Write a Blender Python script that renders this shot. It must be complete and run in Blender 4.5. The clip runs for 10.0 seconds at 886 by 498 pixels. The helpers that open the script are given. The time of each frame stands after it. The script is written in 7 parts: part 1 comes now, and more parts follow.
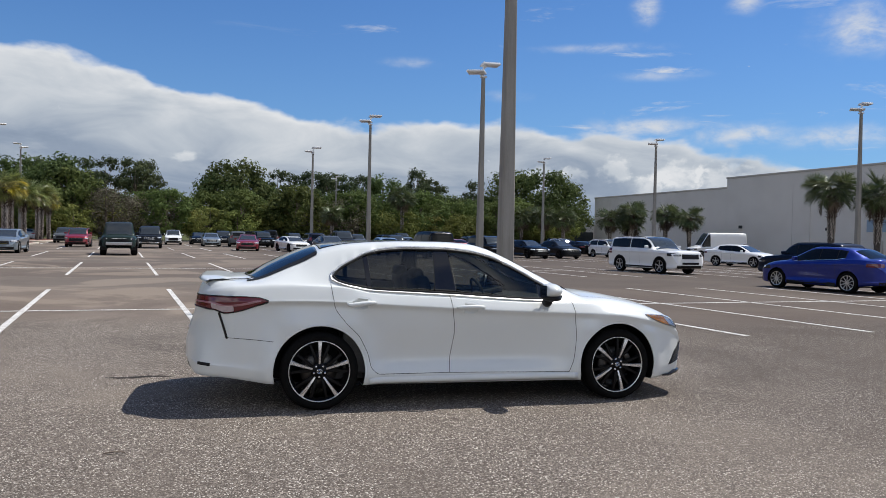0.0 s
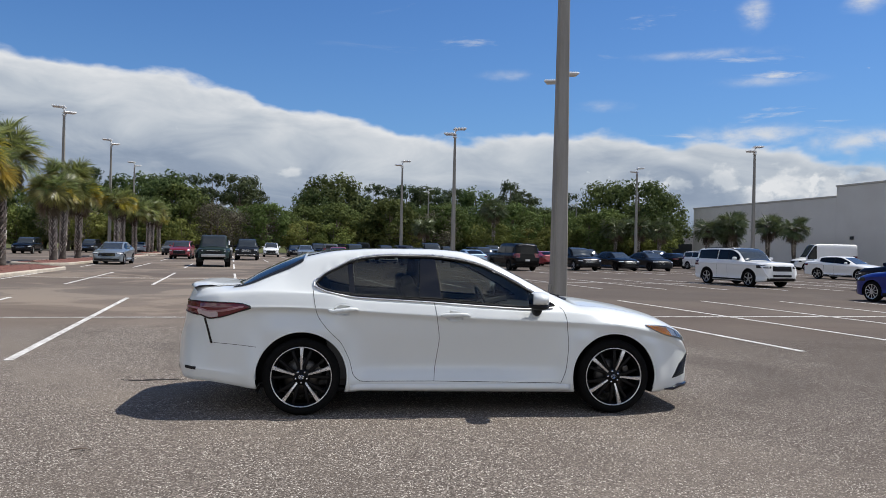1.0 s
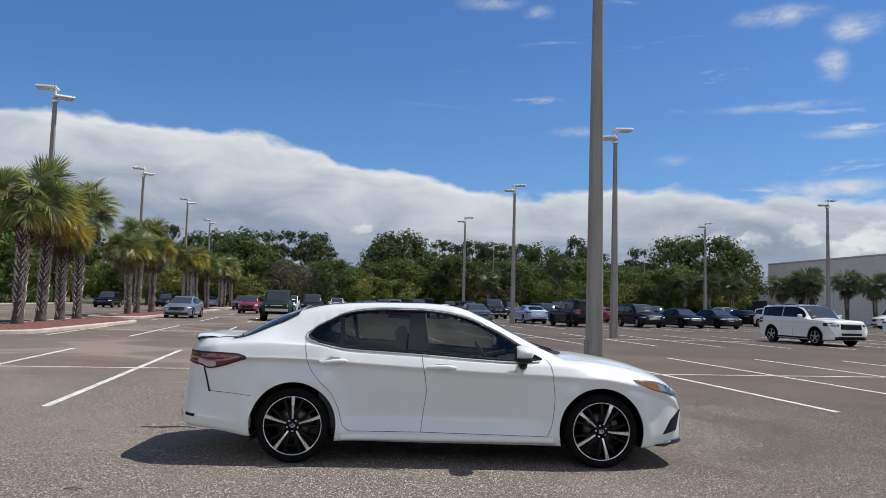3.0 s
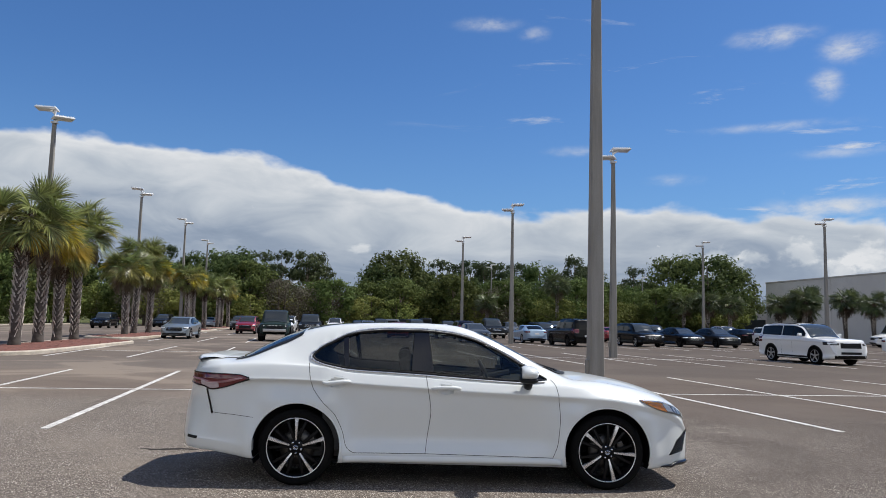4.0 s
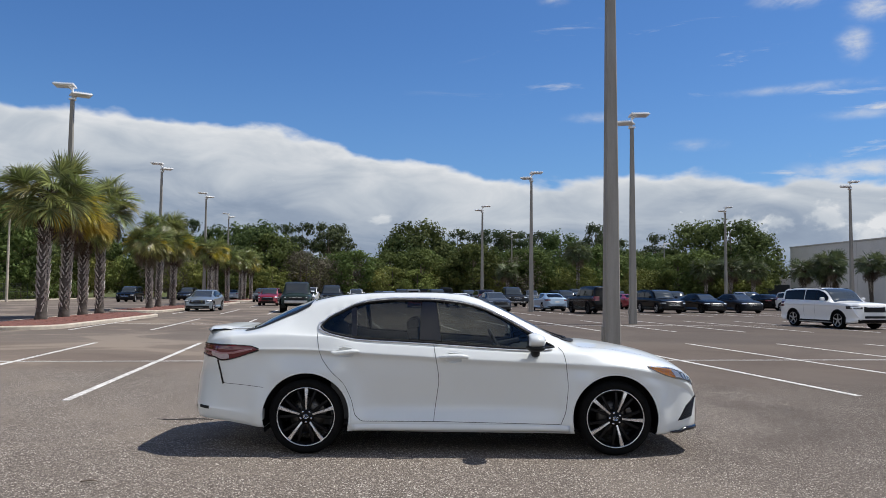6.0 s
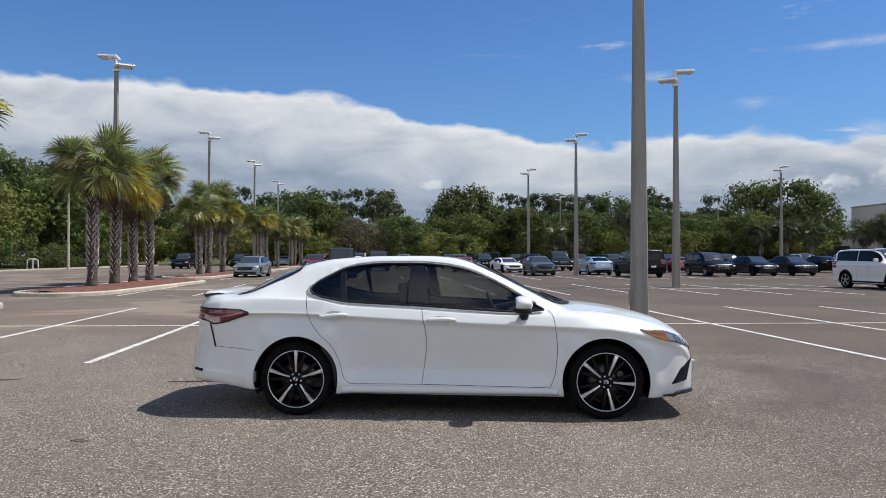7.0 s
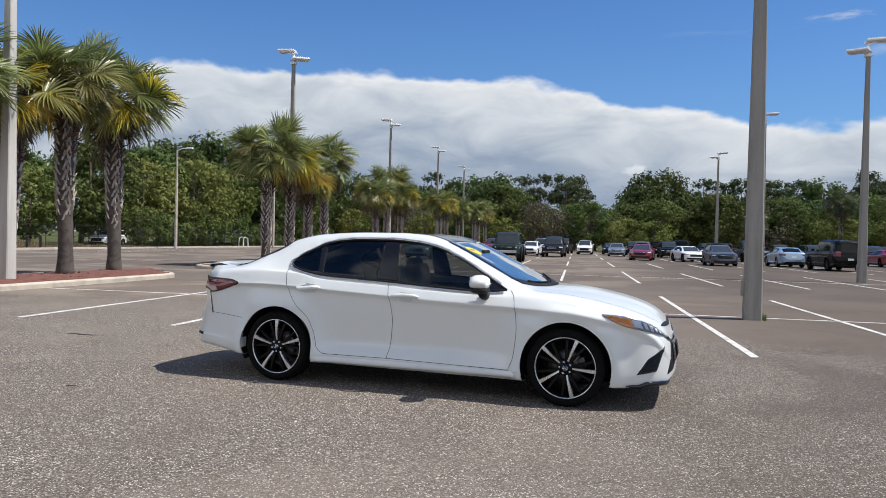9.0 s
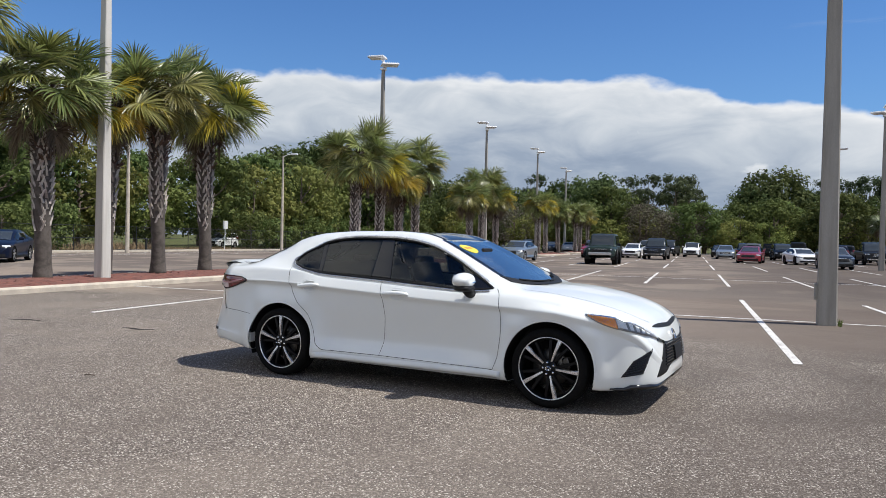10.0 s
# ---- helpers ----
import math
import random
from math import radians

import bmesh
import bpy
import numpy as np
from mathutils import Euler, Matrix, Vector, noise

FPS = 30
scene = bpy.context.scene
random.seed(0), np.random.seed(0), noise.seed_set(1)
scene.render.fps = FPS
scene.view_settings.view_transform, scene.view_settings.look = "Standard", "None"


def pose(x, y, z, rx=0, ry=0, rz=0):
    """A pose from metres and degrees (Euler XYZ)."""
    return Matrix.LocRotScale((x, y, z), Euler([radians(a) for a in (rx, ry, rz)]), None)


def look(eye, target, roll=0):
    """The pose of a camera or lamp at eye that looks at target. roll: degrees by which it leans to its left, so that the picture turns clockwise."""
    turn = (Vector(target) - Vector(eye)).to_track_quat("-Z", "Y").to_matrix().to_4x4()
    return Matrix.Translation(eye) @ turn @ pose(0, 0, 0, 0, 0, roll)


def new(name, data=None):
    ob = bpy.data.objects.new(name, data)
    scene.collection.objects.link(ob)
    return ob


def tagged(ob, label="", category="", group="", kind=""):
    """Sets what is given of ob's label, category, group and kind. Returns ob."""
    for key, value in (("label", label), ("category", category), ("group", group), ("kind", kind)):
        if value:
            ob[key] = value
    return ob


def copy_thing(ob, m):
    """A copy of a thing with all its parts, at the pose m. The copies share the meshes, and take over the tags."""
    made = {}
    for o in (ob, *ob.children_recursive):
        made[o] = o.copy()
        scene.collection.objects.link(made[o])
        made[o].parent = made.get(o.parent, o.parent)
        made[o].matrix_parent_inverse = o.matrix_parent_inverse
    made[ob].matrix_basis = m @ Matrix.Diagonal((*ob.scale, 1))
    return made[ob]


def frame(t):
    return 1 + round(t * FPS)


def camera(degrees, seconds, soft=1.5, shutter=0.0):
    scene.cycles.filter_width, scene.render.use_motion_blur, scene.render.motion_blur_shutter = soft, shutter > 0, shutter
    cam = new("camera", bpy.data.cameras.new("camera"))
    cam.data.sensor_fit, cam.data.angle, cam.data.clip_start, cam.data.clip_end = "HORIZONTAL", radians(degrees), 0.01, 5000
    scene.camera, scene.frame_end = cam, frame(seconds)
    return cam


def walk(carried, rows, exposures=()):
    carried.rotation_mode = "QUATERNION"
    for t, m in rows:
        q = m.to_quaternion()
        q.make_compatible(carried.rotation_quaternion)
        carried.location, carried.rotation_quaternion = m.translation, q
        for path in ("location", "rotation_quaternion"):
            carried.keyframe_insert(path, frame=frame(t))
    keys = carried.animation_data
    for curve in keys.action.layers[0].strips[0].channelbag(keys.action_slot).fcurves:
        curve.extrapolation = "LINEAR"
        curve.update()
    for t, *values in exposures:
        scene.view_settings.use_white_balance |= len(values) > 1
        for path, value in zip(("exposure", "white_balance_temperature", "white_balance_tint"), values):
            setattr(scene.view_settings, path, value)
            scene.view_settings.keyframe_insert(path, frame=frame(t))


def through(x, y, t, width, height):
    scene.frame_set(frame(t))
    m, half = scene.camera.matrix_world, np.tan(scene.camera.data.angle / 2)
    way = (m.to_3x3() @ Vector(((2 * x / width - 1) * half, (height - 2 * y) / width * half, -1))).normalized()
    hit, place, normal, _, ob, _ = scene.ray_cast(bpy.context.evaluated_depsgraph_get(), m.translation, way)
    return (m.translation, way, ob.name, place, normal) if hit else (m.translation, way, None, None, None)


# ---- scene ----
cam = camera(61.3, 10.0, 0.55)
PATH = [
    (0, (-2.063, -7.366, 1.513), (-1.547, -5.433, 1.482), 1.3),
    (0.5, (-1.541, -7.421, 1.488), (-1.161, -5.458, 1.468), 1.2),
    (1, (-1.051, -7.506, 1.486), (-0.793, -5.523, 1.483), 1.2),
    (1.5, (-0.657, -7.607, 1.477), (-0.494, -5.614, 1.5), 1.3),
    (2, (-0.397, -7.696, 1.481), (-0.299, -5.7, 1.538), 1.4),
    (2.5, (-0.303, -7.825, 1.485), (-0.235, -5.828, 1.586), 1.5),
    (4, (-0.386, -7.803, 1.489), (-0.312, -5.814, 1.683), 1.3),
    (4.5, (-0.387, -7.813, 1.491), (-0.31, -5.824, 1.692), 1.3),
    (5, (-0.377, -7.811, 1.489), (-0.305, -5.821, 1.679), 1.2),
    (5.5, (-0.347, -7.816, 1.491), (-0.292, -5.823, 1.65), 0.9),
    (7, (0.346, -7.7, 1.471), (0.228, -5.703, 1.489), -0.0),
    (7.5, (0.857, -7.664, 1.462), (0.635, -5.676, 1.456), 0.2),
    (8, (1.359, -7.556, 1.438), (1.012, -5.586, 1.422), 0.6),
    (8.5, (1.902, -7.47, 1.435), (1.415, -5.53, 1.413), 1.0),
    (9, (2.425, -7.317, 1.418), (1.792, -5.421, 1.392), 1.3),
    (9.5, (2.932, -7.119, 1.417), (2.161, -5.274, 1.389), 1.4),
    (10, (3.422, -6.883, 1.397), (2.52, -5.097, 1.372), 1.2),
]
walk(cam, [(t, look(eye, target, roll)) for t, eye, target, roll in PATH], [(0, -0.06), (5.5, -0.06), (7, 0.0), (8.5, 0.08), (10, 0.10)])

# ---- lot frame: u runs along the rows of stalls, v away from the first camera place ----
LOT = radians(5.1)
CU, SU = math.cos(LOT), math.sin(LOT)


def lot(u, v, z=0.0):
    return Vector((u * CU - v * SU, u * SU + v * CU, z))


# ---- world: blue sky with a bank of cloud, one sun ----
SUN_TO = Vector((0.54, 0.13, 1.0)).normalized()
world = bpy.data.worlds.new("sky")
scene.world = world
world.use_nodes = True
wt = world.node_tree
wt.nodes.clear()


class Nodes:
    """Short-hand to wire nodes of one tree."""

    def __init__(self, tree):
        self.tree = tree

    def add(self, kind, **props):
        n = self.tree.nodes.new(kind)
        for k, val in props.items():
            if k == "operation":
                n.operation = val
            elif k == "noise_dimensions":
                n.noise_dimensions = val
            elif k == "sky_type":
                n.sky_type = val
            elif k == "blend_type":
                n.blend_type = val
            elif k == "feature":
                n.feature = val
        return n

    def link(self, a, b):
        self.tree.links.new(a, b)

    def math(self, op, a, b=None, c=None, clamp=False):
        n = self.add("ShaderNodeMath", operation=op)
        n.use_clamp = clamp
        for i, val in enumerate((a, b, c)):
            if val is None:
                continue
            if isinstance(val, (int, float)):
                n.inputs[i].default_value = val
            else:
                self.link(val, n.inputs[i])
        return n.outputs[0]

    def noise(self, vec, scale, detail=4.0, rough=0.55, dist=0.0):
        n = self.add("ShaderNodeTexNoise")
        if vec is not None:
            self.link(vec, n.inputs["Vector"])
        n.inputs["Scale"].default_value = scale
        n.inputs["Detail"].default_value = detail
        n.inputs["Roughness"].default_value = rough
        n.inputs["Distortion"].default_value = dist
        return n.outputs["Fac"]

    def ramp(self, fac, stops):
        n = self.add("ShaderNodeValToRGB")
        el = n.color_ramp.elements
        while len(el) < len(stops):
            el.new(0.5)
        for e, (p, col) in zip(el, stops):
            e.position = p
            e.color = col if len(col) == 4 else (*col, 1)
        self.link(fac, n.inputs[0])
        return n.outputs[0]

    def step(self, val, lo, hi):
        n = self.add("ShaderNodeMapRange")
        n.interpolation_type = "SMOOTHSTEP"
        self.link(val, n.inputs[0])
        n.inputs[1].default_value, n.inputs[2].default_value = lo, hi
        return n.outputs[0]

    def mix(self, fac, a, b, blend="MIX"):
        n = self.add("ShaderNodeMix")
        n.data_type = "RGBA"
        n.blend_type = blend
        for sock, val in ((n.inputs[0], fac), (n.inputs[6], a), (n.inputs[7], b)):
            if isinstance(val, (int, float)):
                sock.default_value = val
            elif isinstance(val, tuple):
                sock.default_value = (*val, 1)
            else:
                self.link(val, sock)
        return n.outputs[2]

    def combine(self, x, y, z):
        n = self.add("ShaderNodeCombineXYZ")
        for i, val in enumerate((x, y, z)):
            if isinstance(val, (int, float)):
                n.inputs[i].default_value = val
            else:
                self.link(val, n.inputs[i])
        return n.outputs[0]


def build_sky():
    w = Nodes(wt)
    sky = w.add("ShaderNodeTexSky", sky_type="NISHITA")
    sky.sun_disc = False
    sky.sun_elevation = math.asin(SUN_TO.z)
    sky.sun_rotation = math.atan2(SUN_TO.x, SUN_TO.y)
    sky.air_density, sky.dust_density, sky.ozone_density = 1.0, 0.3, 2.5
    co = w.add("ShaderNodeTexCoord")
    sep = w.add("ShaderNodeSeparateXYZ")
    w.link(co.outputs["Generated"], sep.inputs[0])
    x, y, z = sep.outputs
    el = w.math("MULTIPLY", w.math("ARCSINE", z), 57.2958)
    az = w.math("MULTIPLY", w.math("ARCTAN2", x, y), 57.2958)
    flat = w.combine(w.math("MULTIPLY", az, 0.045), w.math("MULTIPLY", el, 0.085), 0.0)
    # top of the cloud bank against the compass
    t = w.math("MULTIPLY_ADD", az, 1 / 120, 0.5)
    edge = w.ramp(t, [(p, (h / 20,) * 3) for p, h in (
        (0.0, 11.6), (0.20, 12.4), (0.28, 12.6), (0.38, 12.4), (0.44, 10.7), (0.50, 9.9), (0.55, 8.9),
        (0.68, 8.7), (0.73, 8.2), (0.80, 7.0), (0.86, 5.4), (1.0, 4.5))])
    big = w.noise(flat, 2.6, 4.0, 0.5, 0.3)
    lump = w.noise(flat, 8.0, 4.0, 0.5)
    rag = w.math("ADD", w.math("MULTIPLY_ADD", big, 3.6, -1.8), w.math("MULTIPLY_ADD", lump, 1.5, -0.75))
    depth = w.math("SUBTRACT", w.math("MULTIPLY_ADD", edge, 20.0, rag), el)
    bank = w.step(depth, 0.0, 0.70)
    # gaps of blue low down at the far end of the bank
    gap = w.math("MULTIPLY", w.step(az, 33.0, 44.0), w.step(w.noise(flat, 4.4, 5.0, 0.6), 0.50, 0.60))
    bank = w.math("MULTIPLY", bank, w.math("SUBTRACT", 1.0, w.math("MULTIPLY", gap, 0.8)))
    # body of the bank: bright rim and billows over a grey belly
    billow = w.noise(w.combine(w.math("MULTIPLY", az, 0.05), w.math("MULTIPLY", el, 0.13), 3.0), 3.0, 6.0, 0.55, 0.6)
    shade = w.math("ADD", w.math("MULTIPLY", w.math("MINIMUM", depth, 7.0), -0.075), w.math("MULTIPLY_ADD", billow, 0.90, 0.36))
    shade = w.math("ADD", shade, w.math("MULTIPLY", w.step(depth, 1.3, 0.1), 0.22))
    shade = w.math("SUBTRACT", shade, w.math("MULTIPLY", w.step(az, 2.0, 18.0), 0.13))
    # white cumulus heads standing in front of the bank
    curl = w.noise(w.combine(w.math("MULTIPLY", az, 0.12), w.math("MULTIPLY", el, 0.16), 9.0), 7.0, 5.0, 0.55, 0.2)
    for pa, pe, ra, re in ((22.6, 4.6, 1.7, 1.1), (24.6, 4.9, 1.1, 0.6), (27.8, 5.3, 1.3, 1.0), (30.4, 4.0, 1.5, 1.0), (32.2, 4.8, 1.9, 1.1), (-4.2, 5.4, 0.9, 0.4), (35.5, 4.6, 2.0, 1.2)):
        d2 = w.math("ADD", w.math("POWER", w.math("DIVIDE", w.math("SUBTRACT", az, pa), ra), 2.0), w.math("POWER", w.math("DIVIDE", w.math("SUBTRACT", el, pe), re), 2.0))
        head = w.step(w.math("ADD", w.math("POWER", 2.718, w.math("MULTIPLY", d2, -0.7)), w.math("MULTIPLY_ADD", curl, 1.8, -0.95)), 0.30, 0.85)
        shade = w.math("ADD", shade, w.math("MULTIPLY", head, 0.30))
    cloud = w.ramp(shade, [(0.0, (0.33, 0.42, 0.58)), (0.28, (0.46, 0.56, 0.72)), (0.60, (0.79, 0.87, 0.97)), (0.95, (1.17, 1.20, 1.24))])
    # thin streaks and a few puffs higher up
    thin = w.noise(w.combine(w.math("MULTIPLY", az, 0.03), w.math("MULTIPLY", el, 0.16), 7.3), 3.1, 7.0, 0.62, 0.6)
    high = w.math("MULTIPLY", w.step(thin, 0.585, 0.78), w.step(az, -6.0, 20.0))
    far = w.math("MULTIPLY", w.step(el, 60.0, 25.0), 0.85)
    high = w.math("MULTIPLY", high, far)
    puff = w.noise(w.combine(w.math("MULTIPLY", az, 0.10), w.math("MULTIPLY", el, 0.14), 1.7), 1.9, 7.0, 0.66, 0.5)
    puffs = w.math("MULTIPLY", w.step(puff, 0.66, 0.76), w.math("MULTIPLY", w.step(az, 22.0, 34.0), w.step(el, 40.0, 22.0)))
    high = w.math("MAXIMUM", high, puffs)
    # unseen broken cumulus, added higher up behind the first view as fill light
    round_ = w.step(w.math("ABSOLUTE", az), 62.0, 95.0)
    fill_heap = w.noise(w.combine(w.math("MULTIPLY", x, 1.0), w.math("MULTIPLY", y, 1.0), w.math("MULTIPLY", z, 2.2)), 2.6, 6.0, 0.6, 0.3)
    fill_heaps = w.math("MULTIPLY", w.math("MULTIPLY", round_, w.step(fill_heap, 0.42, 0.56)), w.step(el, 62.0, 34.0))
    high = w.math("MAXIMUM", high, fill_heaps)
    fray = w.noise(w.combine(w.math("MULTIPLY", az, 0.05), w.math("MULTIPLY", el, 0.10), 5.0), 9.0, 8.0, 0.60, 0.25)
    # single puffs and streaks: compass, height, half-width, half-height
    for pa, pe, ra, re in ((26.3, 20.1, 2.6, 0.7), (31.2, 18.8, 1.8, 0.9), (29.7, 16.6, 1.0, 1.0), (5.4, 22.3, 2.6, 0.5), (9.0, 21.6, 1.2, 0.5), (26.3, 14.1, 4.5, 0.35), (30.6, 12.1, 3.0, 0.4),
                           (12.1, 13.0, 2.0, 0.4), (30.0, 8.4, 4.0, 0.8), (36.5, 7.8, 4.0, 0.8), (42.5, 7.4, 4.0, 0.8), (19.4, 10.7, 1.8, 0.4), (44.0, 14.4, 3.0, 1.7), (36.5, 16.6, 1.2, 0.7)):
        d2 = w.math("ADD", w.math("POWER", w.math("DIVIDE", w.math("SUBTRACT", az, pa), ra), 2.0), w.math("POWER", w.math("DIVIDE", w.math("SUBTRACT", el, pe), re), 2.0))
        body = w.math("POWER", 2.718, w.math("MULTIPLY", d2, -0.8))
        blob = w.step(w.math("MULTIPLY", body, w.math("MULTIPLY_ADD", fray, 2.3, -0.35)), 0.12, 1.35)
        high = w.math("MAXIMUM", high, w.math("MULTIPLY", blob, 0.85 if re > 0.6 else 0.5))
    blue = w.mix(1.0, sky.outputs[0], (0.078, 0.122, 0.176), "MULTIPLY")
    blue = w.mix(w.math("MULTIPLY", w.step(el, 20.0, 0.0), 0.28), blue, (0.34, 0.58, 0.90))
    # the added cumulus is brighter than the bank, to lift the near sides
    col = w.mix(high, blue, w.mix(round_, (1.12, 1.14, 1.16), (1.76, 1.78, 1.78)))
    col = w.mix(bank, col, cloud)
    below = w.step(el, 0.0, -1.0)
    col = w.mix(below, col, (0.16, 0.15, 0.13))
    bg = w.add("ShaderNodeBackground")
    bg.inputs[1].default_value = SKY
    w.link(col, bg.inputs[0])
    out = w.add("ShaderNodeOutputWorld")
    w.link(bg.outputs[0], out.inputs[0])


SKY = 0.66
build_sky()
sun = new("sun", bpy.data.lights.new("sun", "SUN"))
sun.data.energy, sun.data.angle, sun.data.color = 5.5, radians(0.55), (1.0, 0.96, 0.89)
sun.matrix_world = look(SUN_TO * 200, (0, 0, 0))

# ---- materials ----


def material(name):
    m = bpy.data.materials.new(name)
    m.use_nodes = True
    m.node_tree.nodes.clear()
    n = Nodes(m.node_tree)
    out = n.add("ShaderNodeOutputMaterial")
    bsdf = n.add("ShaderNodeBsdfPrincipled")
    n.link(bsdf.outputs[0], out.inputs[0])
    return m, n, bsdf, out


def surface(name, a, b, scale=8.0, rough=0.6, metal=0.0, bump=0.0, fine=60.0, coat=0.0, vary=0.0, lo=0.35, hi=0.65, spread=0.08, stretch=None, spec=0.5):
    """A painted, mineral or organic surface: two colours mingled at one scale, grain and relief at a finer one."""
    m, n, bsdf, out = material(name)
    co = n.add("ShaderNodeTexCoord").outputs["Object"]
    if stretch:
        mp = n.add("ShaderNodeMapping")
        mp.inputs["Scale"].default_value = stretch
        n.link(co, mp.inputs[0])
        co = mp.outputs[0]
    big = n.noise(co, scale, 5.0, 0.6)
    small = n.noise(co, fine, 3.0, 0.6)
    col = n.mix(n.step(big, lo, hi), tuple(a), tuple(b))
    col = n.mix(n.math("MULTIPLY", n.step(small, 0.3, 0.75), spread * 4), col, tuple(0.55 * (p + q) / 2 for p, q in zip(a, b)))
    if vary:
        oi = n.add("ShaderNodeObjectInfo")
        geo = n.add("ShaderNodeNewGeometry")
        r = n.math("FRACT", n.math("ADD", oi.outputs["Random"], geo.outputs["Random Per Island"]))
        hsv = n.add("ShaderNodeHueSaturation")
        n.link(col, hsv.inputs["Color"])
        n.link(n.math("MULTIPLY_ADD", r, 2 * vary, 1 - vary), hsv.inputs["Value"])
        n.link(n.math("MULTIPLY_ADD", n.math("FRACT", n.math("MULTIPLY", r, 7.31)), 0.05 * min(1, vary * 3), 0.5 - 0.025 * min(1, vary * 3)), hsv.inputs["Hue"])
        col = hsv.outputs[0]
    n.link(col, bsdf.inputs["Base Color"])
    n.link(n.math("MULTIPLY_ADD", small, 0.25 * rough, rough * 0.87, clamp=True), bsdf.inputs["Roughness"])
    bsdf.inputs["Metallic"].default_value = metal
    bsdf.inputs["Coat Weight"].default_value = coat
    bsdf.inputs["Coat Roughness"].default_value = 0.04
    bsdf.inputs["Specular IOR Level"].default_value = spec
    if bump:
        bp = n.add("ShaderNodeBump")
        bp.inputs["Strength"].default_value = 0.6
        bp.inputs["Distance"].default_value = bump
        n.link(small, bp.inputs["Height"])
        n.link(bp.outputs[0], bsdf.inputs["Normal"])
    return m


def paint(name, col, flake=0.0, rough=0.32):
    """Car paint: base coat with a little flake under a clear coat, thin road film low on the panels."""
    m, n, bsdf, out = material(name)
    co = n.add("ShaderNodeTexCoord").outputs["Object"]
    film = n.noise(co, 2.3, 5.0, 0.6)
    grain = n.noise(co, 240.0, 2.0, 0.5)
    c = n.mix(n.math("MULTIPLY", n.step(film, 0.4, 0.8), 0.10), tuple(col), tuple(0.75 * q + (0.04 if max(col) > 0.15 else 0.01) for q in col))
    c = n.mix(n.math("MULTIPLY", n.step(grain, 0.5, 0.8), flake), c, tuple(min(1.0, 1.25 * q + (0.05 if max(col) > 0.15 else 0.008)) for q in col))
    n.link(c, bsdf.inputs["Base Color"])
    bsdf.inputs["Roughness"].default_value = rough
    bsdf.inputs["Metallic"].default_value = flake
    bsdf.inputs["Coat Weight"].default_value = 0.75 if max(col) > 0.15 else 0.12
    bsdf.inputs["Specular IOR Level"].default_value = 0.5 if max(col) > 0.15 else 0.12
    n.link(n.math("MULTIPLY_ADD", film, 0.06, 0.02), bsdf.inputs["Coat Roughness"])
    return m


def plain(name, col, rough=0.5, metal=0.0, coat=0.0, spec=0.5):
    return surface(name, col, tuple(0.82 * q for q in col), 14.0, rough, metal, 0.0, 120.0, coat, 0.0, 0.35, 0.75, 0.04, None, spec)


def window_glass(name, tint, gloss=0.5):
    """Tinted glass: darkened see-through with mirror gloss by Fresnel."""
    m, n, bsdf, out = material(name)
    m.node_tree.nodes.remove(bsdf)
    clear = n.add("ShaderNodeBsdfTransparent")
    clear.inputs[0].default_value = (*tint, 1)
    shine = n.add("ShaderNodeBsdfGlossy")
    shine.inputs["Roughness"].default_value = 0.015
    shine.inputs["Color"].default_value = (0.95, 0.95, 0.94, 1)
    fr = n.add("ShaderNodeFresnel")
    fr.inputs[0].default_value = 1.55
    mixer = n.add("ShaderNodeMixShader")
    n.link(n.math("MULTIPLY_ADD", fr.outputs[0], 1.0, gloss * 0.04, clamp=True), mixer.inputs[0])
    n.link(clear.outputs[0], mixer.inputs[1])
    n.link(shine.outputs[0], mixer.inputs[2])
    n.link(mixer.outputs[0], out.inputs[0])
    return m


